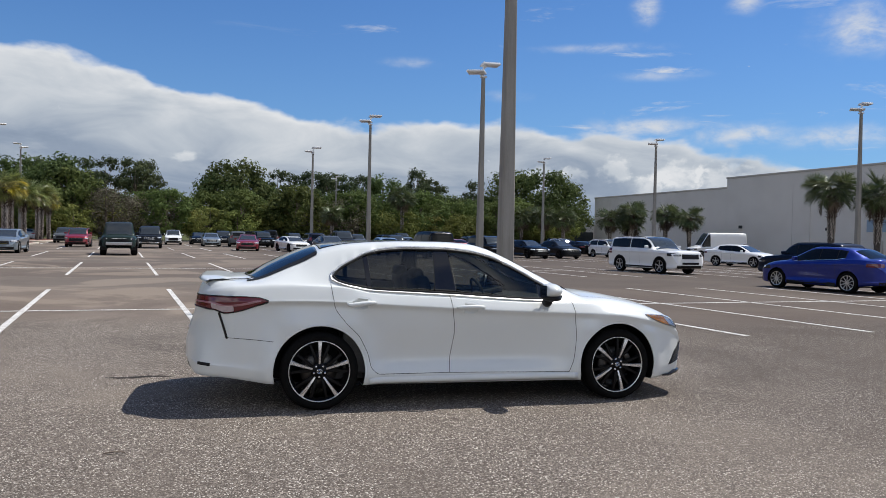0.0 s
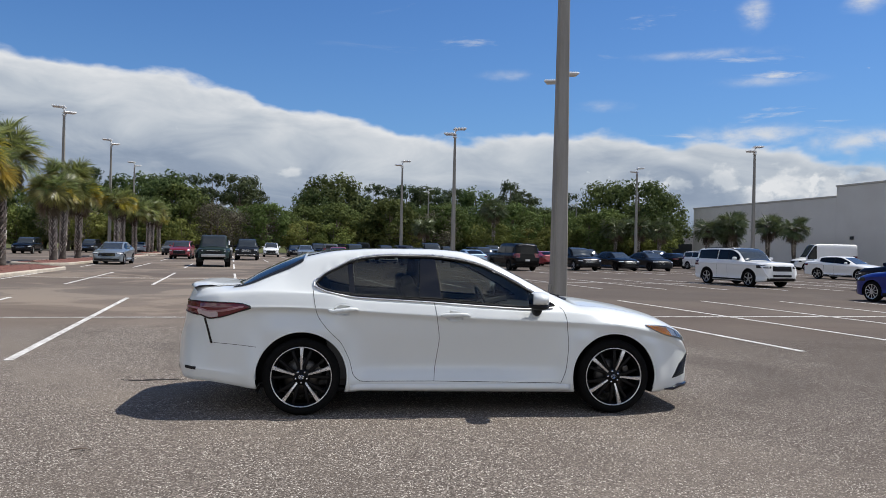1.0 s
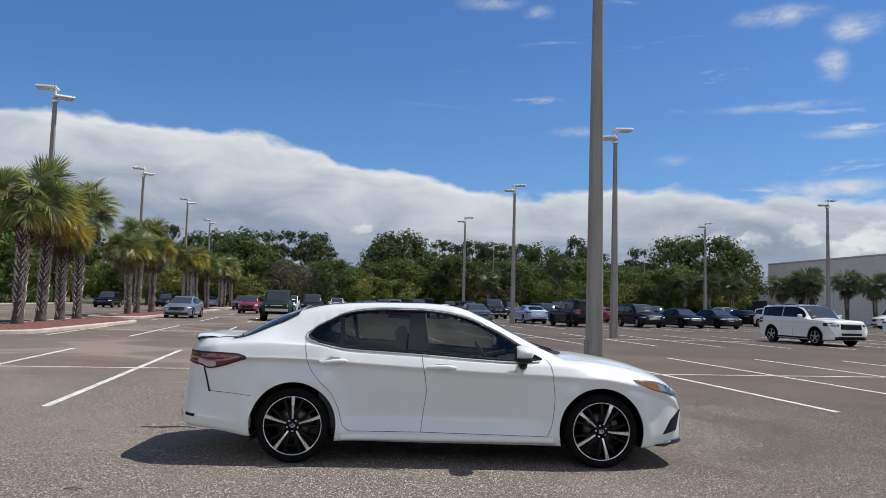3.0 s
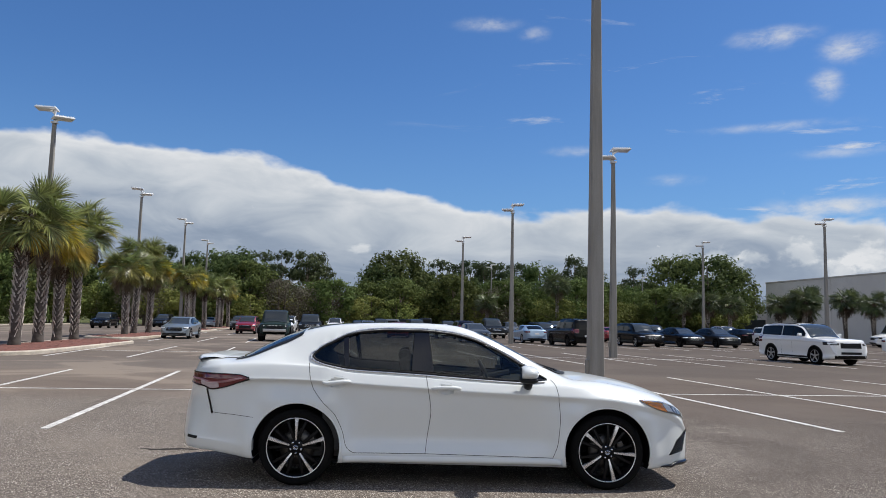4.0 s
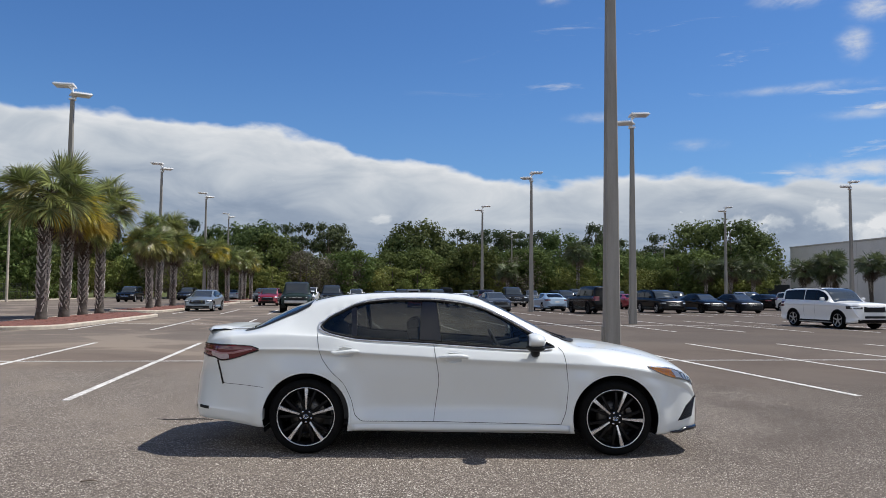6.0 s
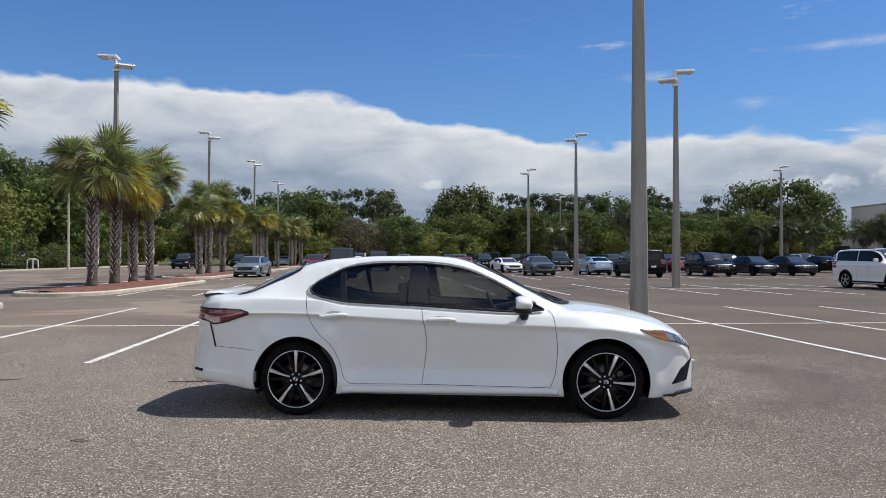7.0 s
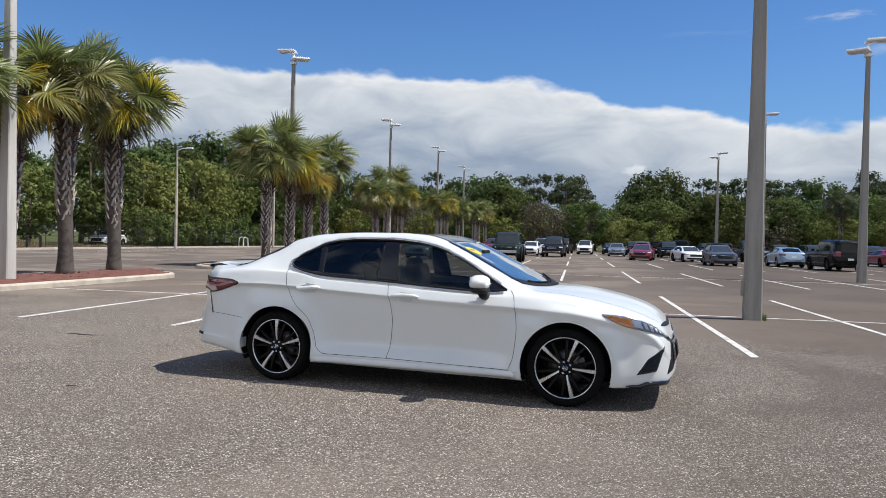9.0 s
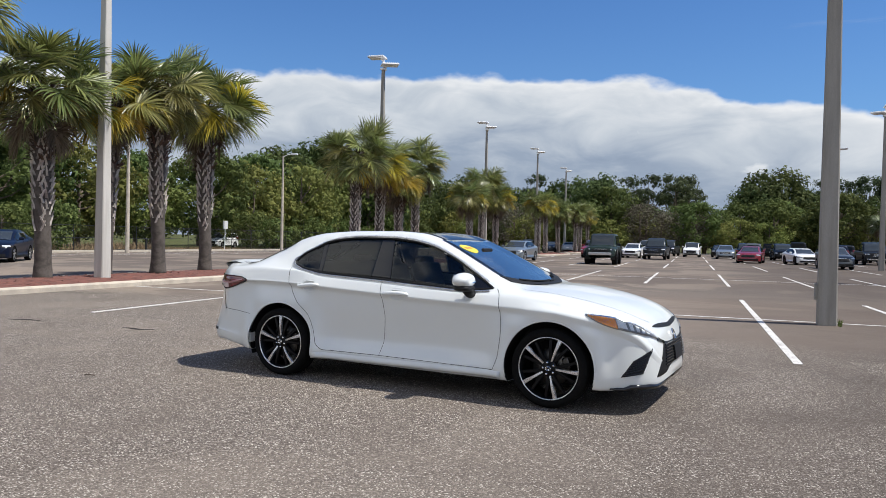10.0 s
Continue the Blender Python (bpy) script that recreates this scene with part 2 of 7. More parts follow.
def asphalt_ground():
    """Lot surface: coarse chip seal in the aisle, smoother worn asphalt on the stalls, oil stains, earth beyond the kerbs."""
    m, n, bsdf, out = material("asphalt")
    co = n.add("ShaderNodeTexCoord").outputs["Object"]
    rot = n.add("ShaderNodeMapping")
    rot.inputs["Rotation"].default_value = (0, 0, -LOT)
    n.link(co, rot.inputs[0])
    uv = rot.outputs[0]
    sep = n.add("ShaderNodeSeparateXYZ")
    n.link(uv, sep.inputs[0])
    u, v = sep.outputs[0], sep.outputs[1]
    broad = n.noise(uv, 0.16, 4.0, 0.55)
    patch = n.noise(uv, 0.9, 5.0, 0.6, 0.4)
    chip = n.add("ShaderNodeTexVoronoi", feature="F1")
    n.link(uv, chip.inputs["Vector"])
    chip.inputs["Scale"].default_value = 112.0
    stone = n.add("ShaderNodeSeparateColor")
    n.link(chip.outputs["Color"], stone.inputs[0])
    grit = n.noise(uv, 230.0, 3.0, 0.7)
    mid = n.noise(uv, 17.0, 4.0, 0.65)
    # the chip seal begins just short of the stall lines, with an uneven edge
    seam = n.math("ADD", v, n.math("ADD", n.math("MULTIPLY_ADD", patch, 1.6, -0.8), n.math("MULTIPLY_ADD", broad, 2.4, -1.2)))
    seam = n.math("ADD", seam, n.math("MULTIPLY", n.step(u, -1.5, 3.5), 2.6))
    coarse = n.step(seam, 8.0, 5.2)
    dark, light = (0.084, 0.071, 0.061), (0.275, 0.238, 0.206)
    rocky = n.mix(n.step(stone.outputs[0], 0.30, 1.0), dark, light)
    rocky = n.mix(n.step(stone.outputs[1], 0.90, 0.95), rocky, (0.62, 0.57, 0.50))
    rocky = n.mix(n.math("MULTIPLY", n.step(grit, 0.55, 0.72), 0.7), rocky, (0.036, 0.032, 0.029))
    rocky = n.mix(n.math("MULTIPLY", n.step(patch, 0.35, 0.7), 0.35), rocky, (0.138, 0.114, 0.096))
    smooth = n.mix(n.step(broad, 0.35, 0.65), (0.150, 0.121, 0.101), (0.192, 0.160, 0.136))
    smooth = n.mix(n.math("MULTIPLY", n.step(mid, 0.45, 0.75), 0.40), smooth, (0.122, 0.098, 0.082))
    smooth = n.mix(n.math("MULTIPLY", n.step(grit, 0.50, 0.75), 0.40), smooth, (0.105, 0.088, 0.076))
    old = n.step(n.math("ADD", v, n.math("MULTIPLY_ADD", broad, 6.0, -3.0)), 13.0, 17.5)
    smooth = n.mix(n.math("MULTIPLY", old, 0.62), smooth, (0.108, 0.090, 0.080))
    # darker worn middle of the aisles between the double rows
    lane = n.math("ABSOLUTE", n.math("SUBTRACT", n.math("FRACT", n.math("MULTIPLY_ADD", v, 1 / 16.9, 1 - 7.9 / 16.9)), 0.5))
    aisle = n.step(n.math("ADD", lane, n.math("MULTIPLY_ADD", patch, 0.10, -0.05)), 0.22, 0.12)
    smooth = n.mix(n.math("MULTIPLY", aisle, 0.45), smooth, (0.150, 0.130, 0.114))
    # pale dust drifts and darker scuffed drifts, drawn out along the rows
    drawn = n.add("ShaderNodeMapping")
    drawn.inputs["Scale"].default_value = (0.22, 0.24, 1.0)
    n.link(uv, drawn.inputs[0])
    drift = n.noise(drawn.outputs[0], 1.0, 7.0, 0.62, 0.9)
    west = n.step(u, 6.0, -3.0)
    smooth = n.mix(n.math("MULTIPLY", n.step(drift, 0.49, 0.57), n.math("MULTIPLY_ADD", west, 0.30, 0.16)), smooth, (0.285, 0.236, 0.188))
    smooth = n.mix(n.math("MULTIPLY", n.step(drift, 0.47, 0.36), 0.26), smooth, (0.088, 0.072, 0.061))
    rocky = n.mix(n.math("MULTIPLY", n.step(drift, 0.52, 0.66), 0.28), rocky, (0.270, 0.230, 0.190))
    rocky = n.mix(n.math("MULTIPLY", n.step(drift, 0.48, 0.34), 0.40), rocky, (0.070, 0.060, 0.053))
    stain = n.step(n.noise(uv, 1.6, 6.0, 0.7, 0.8), 0.60, 0.72)
    smooth = n.mix(n.math("MULTIPLY", stain, 0.45), smooth, (0.07, 0.062, 0.056))
    col = n.mix(coarse, smooth, rocky)
    # the far half of the lot was sealed later and is darker
    late = n.step(n.math("ADD", u, n.math("ADD", n.math("MULTIPLY_ADD", broad, 7.0, -3.5), n.math("MULTIPLY_ADD", patch, 2.0, -1.0))), 0.5, 6.5)
    col = n.mix(n.math("MULTIPLY", late, 0.50), col, (0.066, 0.054, 0.047))
    out_of_lot = n.math("MAXIMUM", n.step(u, -39.0, -39.6), n.math("MAXIMUM", n.step(v, 107.0, 108.5), n.step(u, 118.0, 119.0)))
    soil = n.mix(n.step(n.noise(uv, 0.5, 6.0, 0.65), 0.35, 0.65), (0.105, 0.098, 0.045), (0.055, 0.075, 0.022))
    col = n.mix(out_of_lot, col, soil)
    n.link(col, bsdf.inputs["Base Color"])
    bsdf.inputs["Roughness"].default_value = 0.92
    bsdf.inputs["Specular IOR Level"].default_value = 0.06
    bp = n.add("ShaderNodeBump")
    bp.inputs["Strength"].default_value = 0.75
    bp.inputs["Distance"].default_value = 0.006
    h = n.math("ADD", n.math("MULTIPLY", n.math("SUBTRACT", 1.0, n.math("MULTIPLY", chip.outputs["Distance"], 1.0)), n.math("MULTIPLY_ADD", coarse, 0.9, 0.25)), n.math("MULTIPLY", grit, 0.4))
    n.link(h, bp.inputs["Height"])
    n.link(bp.outputs[0], bsdf.inputs["Normal"])
    return m


def worn_line():
    m, n, bsdf, out = material("line_paint")
    co = n.add("ShaderNodeTexCoord").outputs["Object"]
    geo = n.add("ShaderNodeNewGeometry").outputs["Position"]
    wear = n.noise(geo, 5.0, 6.0, 0.7)
    grit = n.noise(geo, 130.0, 3.0, 0.7)
    keep = n.step(n.math("MULTIPLY_ADD", grit, 0.55, n.math("MULTIPLY", wear, 0.55)), 0.43, 0.62)
    n.link(n.mix(n.math("MULTIPLY_ADD", keep, -0.88, 0.95, clamp=True), (0.70, 0.69, 0.66), (0.24, 0.215, 0.19)), bsdf.inputs["Base Color"])
    bsdf.inputs["Roughness"].default_value = 0.75
    return m


M_ASPHALT = asphalt_ground()
M_LINE = worn_line()
M_KERB = surface("kerb_concrete", (0.54, 0.475, 0.385), (0.41, 0.36, 0.295), 3.0, 0.85, bump=0.004, fine=45.0)
M_MULCH = surface("red_mulch", (0.195, 0.072, 0.052), (0.11, 0.047, 0.035), 6.0, 0.9, bump=0.02, fine=28.0)
M_POLE = surface("pole_concrete", (0.320, 0.302, 0.270), (0.245, 0.229, 0.203), 1.5, 0.8, bump=0.002, fine=70.0, stretch=(4, 4, 0.4))
# paler copy of the pole concrete; sunlight on its face put into the colour
M_POLESUNLIT = surface("sunlit_pole_concrete", (0.56, 0.535, 0.49), (0.46, 0.435, 0.395), 1.5, 0.8, bump=0.002, fine=70.0, stretch=(4, 4, 0.4))
M_BOOTDARK = surface("old_boot_fibre", (0.115, 0.072, 0.050), (0.055, 0.036, 0.027), 9.0, 0.95, bump=0.01, fine=60.0, vary=0.3)
M_LAMP = plain("lamp_housing", (0.84, 0.84, 0.84), 0.40, 0.0)
M_LENS = plain("lamp_lens", (0.86, 0.87, 0.88), 0.2)
M_WALL = surface("stucco_wall", (0.71, 0.68, 0.63), (0.65, 0.62, 0.57), 0.25, 0.85, bump=0.003, fine=9.0)
M_WALLCAP = plain("wall_cap", (0.50, 0.47, 0.42), 0.7)
M_DARKWALL = surface("dark_screen", (0.025, 0.03, 0.033), (0.04, 0.045, 0.045), 1.0, 0.8)
M_BARK = surface("bark", (0.16, 0.125, 0.095), (0.085, 0.065, 0.05), 5.0, 0.92, bump=0.02, fine=22.0, stretch=(1, 1, 0.25))
M_PALMBARK = surface("palm_bark", (0.105, 0.090, 0.078), (0.055, 0.046, 0.039), 6.0, 0.92, bump=0.01, fine=40.0)
M_BOOT = surface("palm_boot", (0.50, 0.455, 0.405), (0.25, 0.215, 0.185), 4.0, 0.9, bump=0.006, fine=60.0, vary=0.25)


def leaf_material(name, a, b, vary=0.42, scale=0.7, through=0.20, gloss=0.6):
    """Thin leaves: mixed greens by leaf, some light passing through."""
    m, n, bsdf, out = material(name)
    pos = n.add("ShaderNodeNewGeometry")
    oi = n.add("ShaderNodeObjectInfo")
    r = n.math("FRACT", n.math("ADD", oi.outputs["Random"], pos.outputs["Random Per Island"]))
    mass = n.noise(pos.outputs["Position"], scale, 3.0, 0.6)
    col = n.mix(n.math("ADD", n.math("MULTIPLY", r, 0.55), n.math("MULTIPLY_ADD", mass, 0.9, -0.22), clamp=True), tuple(a), tuple(b))
    hsv = n.add("ShaderNodeHueSaturation")
    n.link(col, hsv.inputs["Color"])
    own = n.math("MULTIPLY_ADD", n.math("FRACT", n.math("MULTIPLY", oi.outputs["Random"], 13.7)), 0.5, 0.78)
    n.link(n.math("MULTIPLY", own, n.math("MULTIPLY_ADD", n.math("FRACT", n.math("MULTIPLY", r, 5.77)), 2 * vary, 1 - vary)), hsv.inputs["Value"])
    n.link(n.math("MULTIPLY_ADD", oi.outputs["Random"], 0.04, 0.478), hsv.inputs["Hue"])
    n.link(hsv.outputs[0], bsdf.inputs["Base Color"])
    bsdf.inputs["Roughness"].default_value = gloss
    bsdf.inputs["Specular IOR Level"].default_value = 0.5 - 0.4 * (gloss > 0.5)
    tr = n.add("ShaderNodeBsdfTranslucent")
    n.link(hsv.outputs[0], tr.inputs[0])
    mx = n.add("ShaderNodeMixShader")
    mx.inputs[0].default_value = through
    n.link(bsdf.outputs[0], mx.inputs[1])
    n.link(tr.outputs[0], mx.inputs[2])
    n.link(mx.outputs[0], out.inputs[0])
    return m


M_LEAF = leaf_material("leaf_green", (0.040, 0.066, 0.020), (0.145, 0.180, 0.056), 0.18, 0.35, 0.30, 0.7)
M_LEAFDK = leaf_material("leaf_dark", (0.034, 0.055, 0.020), (0.118, 0.150, 0.052), 0.18, 0.35, 0.30, 0.7)
M_LEAFYL = leaf_material("leaf_spring", (0.075, 0.098, 0.025), (0.225, 0.235, 0.070), 0.18, 0.35, 0.30, 0.7)
M_LEAFBR = leaf_material("leaf_brown", (0.095, 0.088, 0.060), (0.165, 0.150, 0.105), 0.22, 0.35)
M_STRAW = leaf_material("dry_grass_straw", (0.26, 0.18, 0.10), (0.42, 0.33, 0.20), 0.25, 0.5)
M_PINE = leaf_material("pine_needles", (0.030, 0.046, 0.024), (0.095, 0.116, 0.056), 0.18, 0.35, 0.30, 0.7)
M_FROND = leaf_material("palm_frond", (0.074, 0.108, 0.030), (0.295, 0.325, 0.116), 0.46, 1.5, 0.28, 0.30)
# darker copy of palm_frond, with backlit shade put into the colour
M_FRONDSHADE = leaf_material("shaded_palm_frond", (0.045, 0.070, 0.026), (0.150, 0.178, 0.075), 0.40, 1.5, 0.20, 0.36)
M_FRONDOLD = leaf_material("old_palm_frond", (0.125, 0.135, 0.036), (0.36, 0.345, 0.120), 0.45, 1.5, 0.34, 0.30)
M_FRONDYL = leaf_material("palm_frond_yellow", (0.30, 0.235, 0.028), (0.50, 0.40, 0.055), 0.3, 1.5, 0.38, 0.4)
M_FRONDDRY = leaf_material("palm_frond_dry", (0.10, 0.078, 0.056), (0.21, 0.170, 0.125), 0.3, 1.5)

# ---- mesh helpers ----


def part(name, bm, mat, parent=None, label="", smooth=False, at=None):
    """Link a bmesh as one mesh object; under parent if there is one."""
    me = bpy.data.meshes.new(name)
    bm.to_mesh(me)
    bm.free()
    for mm in (mat if isinstance(mat, (list, tuple)) else [mat]):
        me.materials.append(mm)
    if smooth:
        me.shade_smooth()
    ob = new(name, me)
    if parent is not None:
        ob.parent = parent
    if at is not None:
        ob.matrix_basis = at
    if label:
        ob["label"] = label
    return ob


def share(name, ob, parent, at):
    """Another object on the mesh of ob."""
    o = new(name, ob.data)
    if parent is not None:
        o.parent = parent
    o.matrix_basis = at
    return o


def from_arrays(name, verts, faces, mat, parent=None, label="", smooth=False, at=None):
    me = bpy.data.meshes.new(name)
    me.from_pydata(verts, [], faces)
    me.update()
    for mm in (mat if isinstance(mat, (list, tuple)) else [mat]):
        me.materials.append(mm)
    if smooth:
        me.shade_smooth()
    ob = new(name, me)
    if parent is not None:
        ob.parent = parent
    if at is not None:
        ob.matrix_basis = at
    if label:
        ob["label"] = label
    return ob


def empty(name, at=None, parent=None):
    ob = new(name)
    ob.empty_display_size = 0.2
    if at is not None:
        ob.matrix_basis = at
    if parent is not None:
        ob.parent = parent
    return ob


def box(bm, x0, x1, y0, y1, z0, z1, bevel=0.0, m=None):
    """Add a bevelled box to bm."""
    r = bmesh.ops.create_cube(bm, size=1.0)
    vs = r["verts"]
    bmesh.ops.transform(bm, matrix=Matrix.LocRotScale(((x0 + x1) / 2, (y0 + y1) / 2, (z0 + z1) / 2), None, (x1 - x0, y1 - y0, z1 - z0)), verts=vs)
    if bevel:
        es = list({e for vv in vs for e in vv.link_edges})
        rr = bmesh.ops.bevel(bm, geom=es, offset=bevel, segments=2, affect="EDGES", profile=0.5)
        vs = list({vv for ff in rr["faces"] for vv in ff.verts} | {vv for vv in vs if vv.is_valid})
    if m is not None:
        bmesh.ops.transform(bm, matrix=m, verts=vs)
    return vs


def tube(bm, pts, radius, seg=8, cap=True):
    """Sweep a ring along points; radius is a number or a list."""
    pts = [Vector(p) for p in pts]
    rings = []
    side = None
    for i, p in enumerate(pts):
        d = (pts[min(i + 1, len(pts) - 1)] - pts[max(i - 1, 0)]).normalized()
        if side is None:
            side = d.orthogonal().normalized()
        side = (side - d * side.dot(d)).normalized()
        up = d.cross(side)
        r = radius[i] if isinstance(radius, (list, tuple)) else radius
        rings.append([bm.verts.new(p + (side * math.cos(a) + up * math.sin(a)) * r) for a in (2 * math.pi * k / seg for k in range(seg))])
    for a, b in zip(rings, rings[1:]):
        for k in range(seg):
            bm.faces.new((a[k], a[(k + 1) % seg], b[(k + 1) % seg], b[k]))
    if cap:
        bm.faces.new(rings[0][::-1])
        bm.faces.new(rings[-1])


def lathe(bm, profile, seg=32, axis="Y"):
    """Turn (r, h) pairs round an axis."""
    rings = []
    for r, h in profile:
        ring = []
        for k in range(seg):
            a = 2 * math.pi * k / seg
            c, s = r * math.cos(a), r * math.sin(a)
            ring.append(bm.verts.new((c, h, s) if axis == "Y" else (c, s, h)))
        rings.append(ring)
    for a, b in zip(rings, rings[1:]):
        for k in range(seg):
            f = (a[k], b[k], b[(k + 1) % seg], a[(k + 1) % seg])
            bm.faces.new(f if axis == "Y" else f[::-1])


def curve(*keys):
    """A smooth monotone curve through (x, y) pairs."""
    xs = np.array([k[0] for k in keys], float)
    ys = np.array([k[1] for k in keys], float)
    h = np.diff(xs)
    d = np.diff(ys) / h
    m = np.zeros(len(xs))
    m[0], m[-1] = d[0], d[-1]
    for i in range(1, len(xs) - 1):
        if d[i - 1] * d[i] > 0:
            w1, w2 = 2 * h[i] + h[i - 1], h[i] + 2 * h[i - 1]
            m[i] = (w1 + w2) / (w1 / d[i - 1] + w2 / d[i])

    def f(x):
        x = min(max(x, xs[0]), xs[-1])
        i = int(min(max(np.searchsorted(xs, x) - 1, 0), len(h) - 1))
        t = (x - xs[i]) / h[i]
        return float((2 * t**3 - 3 * t**2 + 1) * ys[i] + (t**3 - 2 * t**2 + t) * h[i] * m[i] + (-2 * t**3 + 3 * t**2) * ys[i + 1] + (t**3 - t**2) * h[i] * m[i + 1])

    return f

# ---- ground and markings ----


def build_ground():
    bm = bmesh.new()
    xs = [-3000, -400, -120, -60, -30, -12, -4, 0, 4, 12, 30, 60, 120, 400, 3000]
    grid = [[bm.verts.new((x, y, 0)) for x in xs] for y in xs]
    for a, b in zip(grid, grid[1:]):
        for k in range(len(xs) - 1):
            bm.faces.new((a[k], a[k + 1], b[k + 1], b[k]))
    g = part("ground", bm, M_ASPHALT)
    tagged(g, "worn brown-grey asphalt parking lot with coarse chip seal", "ground", kind="structure")


def build_lines():
    """Stall lines and the long lines between facing stalls, one thin painted strip each."""
    def strip(length, width):
        bm = bmesh.new()
        box(bm, -width / 2, width / 2, 0, length, 0.0, 0.004)
        return bm

    first = {}

    def put(u, v, length, width=0.105, turn=0.0):
        key = (round(length, 2), width)
        m = Matrix.Translation(lot(u, v, 0.001)) @ Matrix.Rotation(LOT + turn, 4, "Z")
        if key not in first:
            first[key] = part("parking_line", strip(length, width), M_LINE, at=m)
            ob = first[key]
        else:
            ob = share("parking_line", first[key], None, m)
        tagged(ob, "worn white painted parking stall line", "marking", "parking lines", "structure")

    step, skew = 2.79, -0.0575
    for row, (v0, v1, k0, k1) in enumerate(((2.68, 13.6, -1, 17), (20.1, 30.8, -2, 17), (38.2, 48.2, -2, 17), (56.0, 65.6, -2, 14), (74.0, 83.6, -2, 14))):
        for k in range(k0, k1):
            put(-4.90 + step * k + skew * (v0 - 2.7), v0, v1 - v0, 0.105, math.atan(-skew))
        if row < 2:
            put(-12.0 if row == 0 else -11.6, (8.12, 25.0)[row], 56.0, 0.10, -math.pi / 2 + 0.012)
    for k in range(0, 18):
        put(-33.5, 2.0 + step * k, 4.8, 0.105, math.pi / 2)


def kerb_island(u0, u1, v0, v1, name="planting_island"):
    """A long planting island: rounded concrete kerb ring with red mulch in it."""
    r = min(u1 - u0, v1 - v0) / 2
    outline = []
    for cv, a0 in ((v1 - r, 0), (v0 + r, 180)):
        for k in range(13):
            a = radians(a0 + 15 * k)
            outline.append(((u0 + u1) / 2 + r * math.cos(a), cv + r * math.sin(a)))
    top = empty(name, Matrix.Translation(lot((u0 + u1) / 2, (v0 + v1) / 2)))
    tagged(top, "low planting island with pale concrete kerb and red mulch", "island", "planting islands")
    base = lot((u0 + u1) / 2, (v0 + v1) / 2)
    bm = bmesh.new()
    rings = []
    cu, cv = (u0 + u1) / 2, (v0 + v1) / 2
    for inset, z in ((0.0, -0.02), (0.0, 0.105), (0.02, 0.135), (0.05, 0.15), (0.15, 0.15), (0.16, 0.06)):
        ring = []
        for (u, v) in outline:
            w = Vector((u - cu, v - (v1 - r if v > cv else v0 + r)))
            w.normalize()
            ring.append(bm.verts.new(lot(u - w.x * inset, v - w.y * inset, z) - base))
        rings.append(ring)
    for a, b in zip(rings, rings[1:]):
        for k in range(len(a)):
            j = (k + 1) % len(a)
            bm.faces.new((a[k], a[j], b[j], b[k]))
    part("kerb", bm, M_KERB, top, "pale concrete kerb")
    # mulch: a low uneven mound of bark
    rnd = random.Random(int(v0 * 10) + 5)
    bm = bmesh.new()
    n = 40
    rows = []
    for i in range(n + 1):
        v = v0 + 0.1 + (v1 - v0 - 0.2) * i / n
        e = min(v - v0, v1 - v)
        half = math.sqrt(max(r * r - max(0.0, r - e) ** 2, 0.0)) - 0.12
        half = max(half, 0.02)
        row = []
        for j in range(9):
            s = -1 + j / 4
            z = 0.10 + 0.10 * (1 - s * s) + 0.03 * rnd.random()
            row.append(bm.verts.new(lot(cu + s * half, v, z) - base))
        rows.append(row)
    for a, b in zip(rows, rows[1:]):
        for j in range(8):
            bm.faces.new((a[j], a[j + 1], b[j + 1], b[j]))
    part("mulch", bm, M_MULCH, top, "red bark mulch")
    verts, faces = [], []
    for _ in range(900):
        u = cu + rnd.uniform(-1, 1) * (r - 0.25)
        v = rnd.uniform(v0 + 0.6, v1 - 0.6)
        p = lot(u, v, 0.115 + 0.10 * (1 - ((u - cu) / (r - 0.12)) ** 2) + 0.02 * rnd.random()) - base
        q = Matrix.Rotation(rnd.uniform(0, 6.28), 3, "Z") @ Matrix.Rotation(rnd.uniform(-0.5, 0.5), 3, "X")
        ln, wd = rnd.uniform(0.015, 0.045), rnd.uniform(0.006, 0.016)
        b = len(verts)
        for sx, sy in ((-1, -1), (1, -1), (1, 1), (-1, 1)):
            verts.append(p + q @ Vector((sx * ln, sy * wd, 0)))
        faces.append((b, b + 1, b + 2, b + 3))
    chips = from_arrays("mulch_litter", verts, faces, M_MULCH, top)
    chips["kind"] = "stuff"


def left_kerb():
    bm = bmesh.new()
    box(bm, -0.09, 0.09, -30, 105, -0.02, 0.15, 0.02)
    k = part("kerb", bm, M_KERB, at=Matrix.Translation(lot(-39.4, 0)) @ Matrix.Rotation(LOT, 4, "Z"))
    tagged(k, "pale concrete kerb along the edge of the lot", "kerb", kind="structure")
    bm = bmesh.new()
    box(bm, -40, 62, -0.09, 0.09, -0.02, 0.15, 0.02)
    k = part("kerb", bm, M_KERB, at=Matrix.Translation(lot(0, 107)) @ Matrix.Rotation(LOT, 4, "Z"))
    tagged(k, "pale concrete kerb along the edge of the lot", "kerb", kind="structure")


# ---- lamp posts ----


LAMP = {}


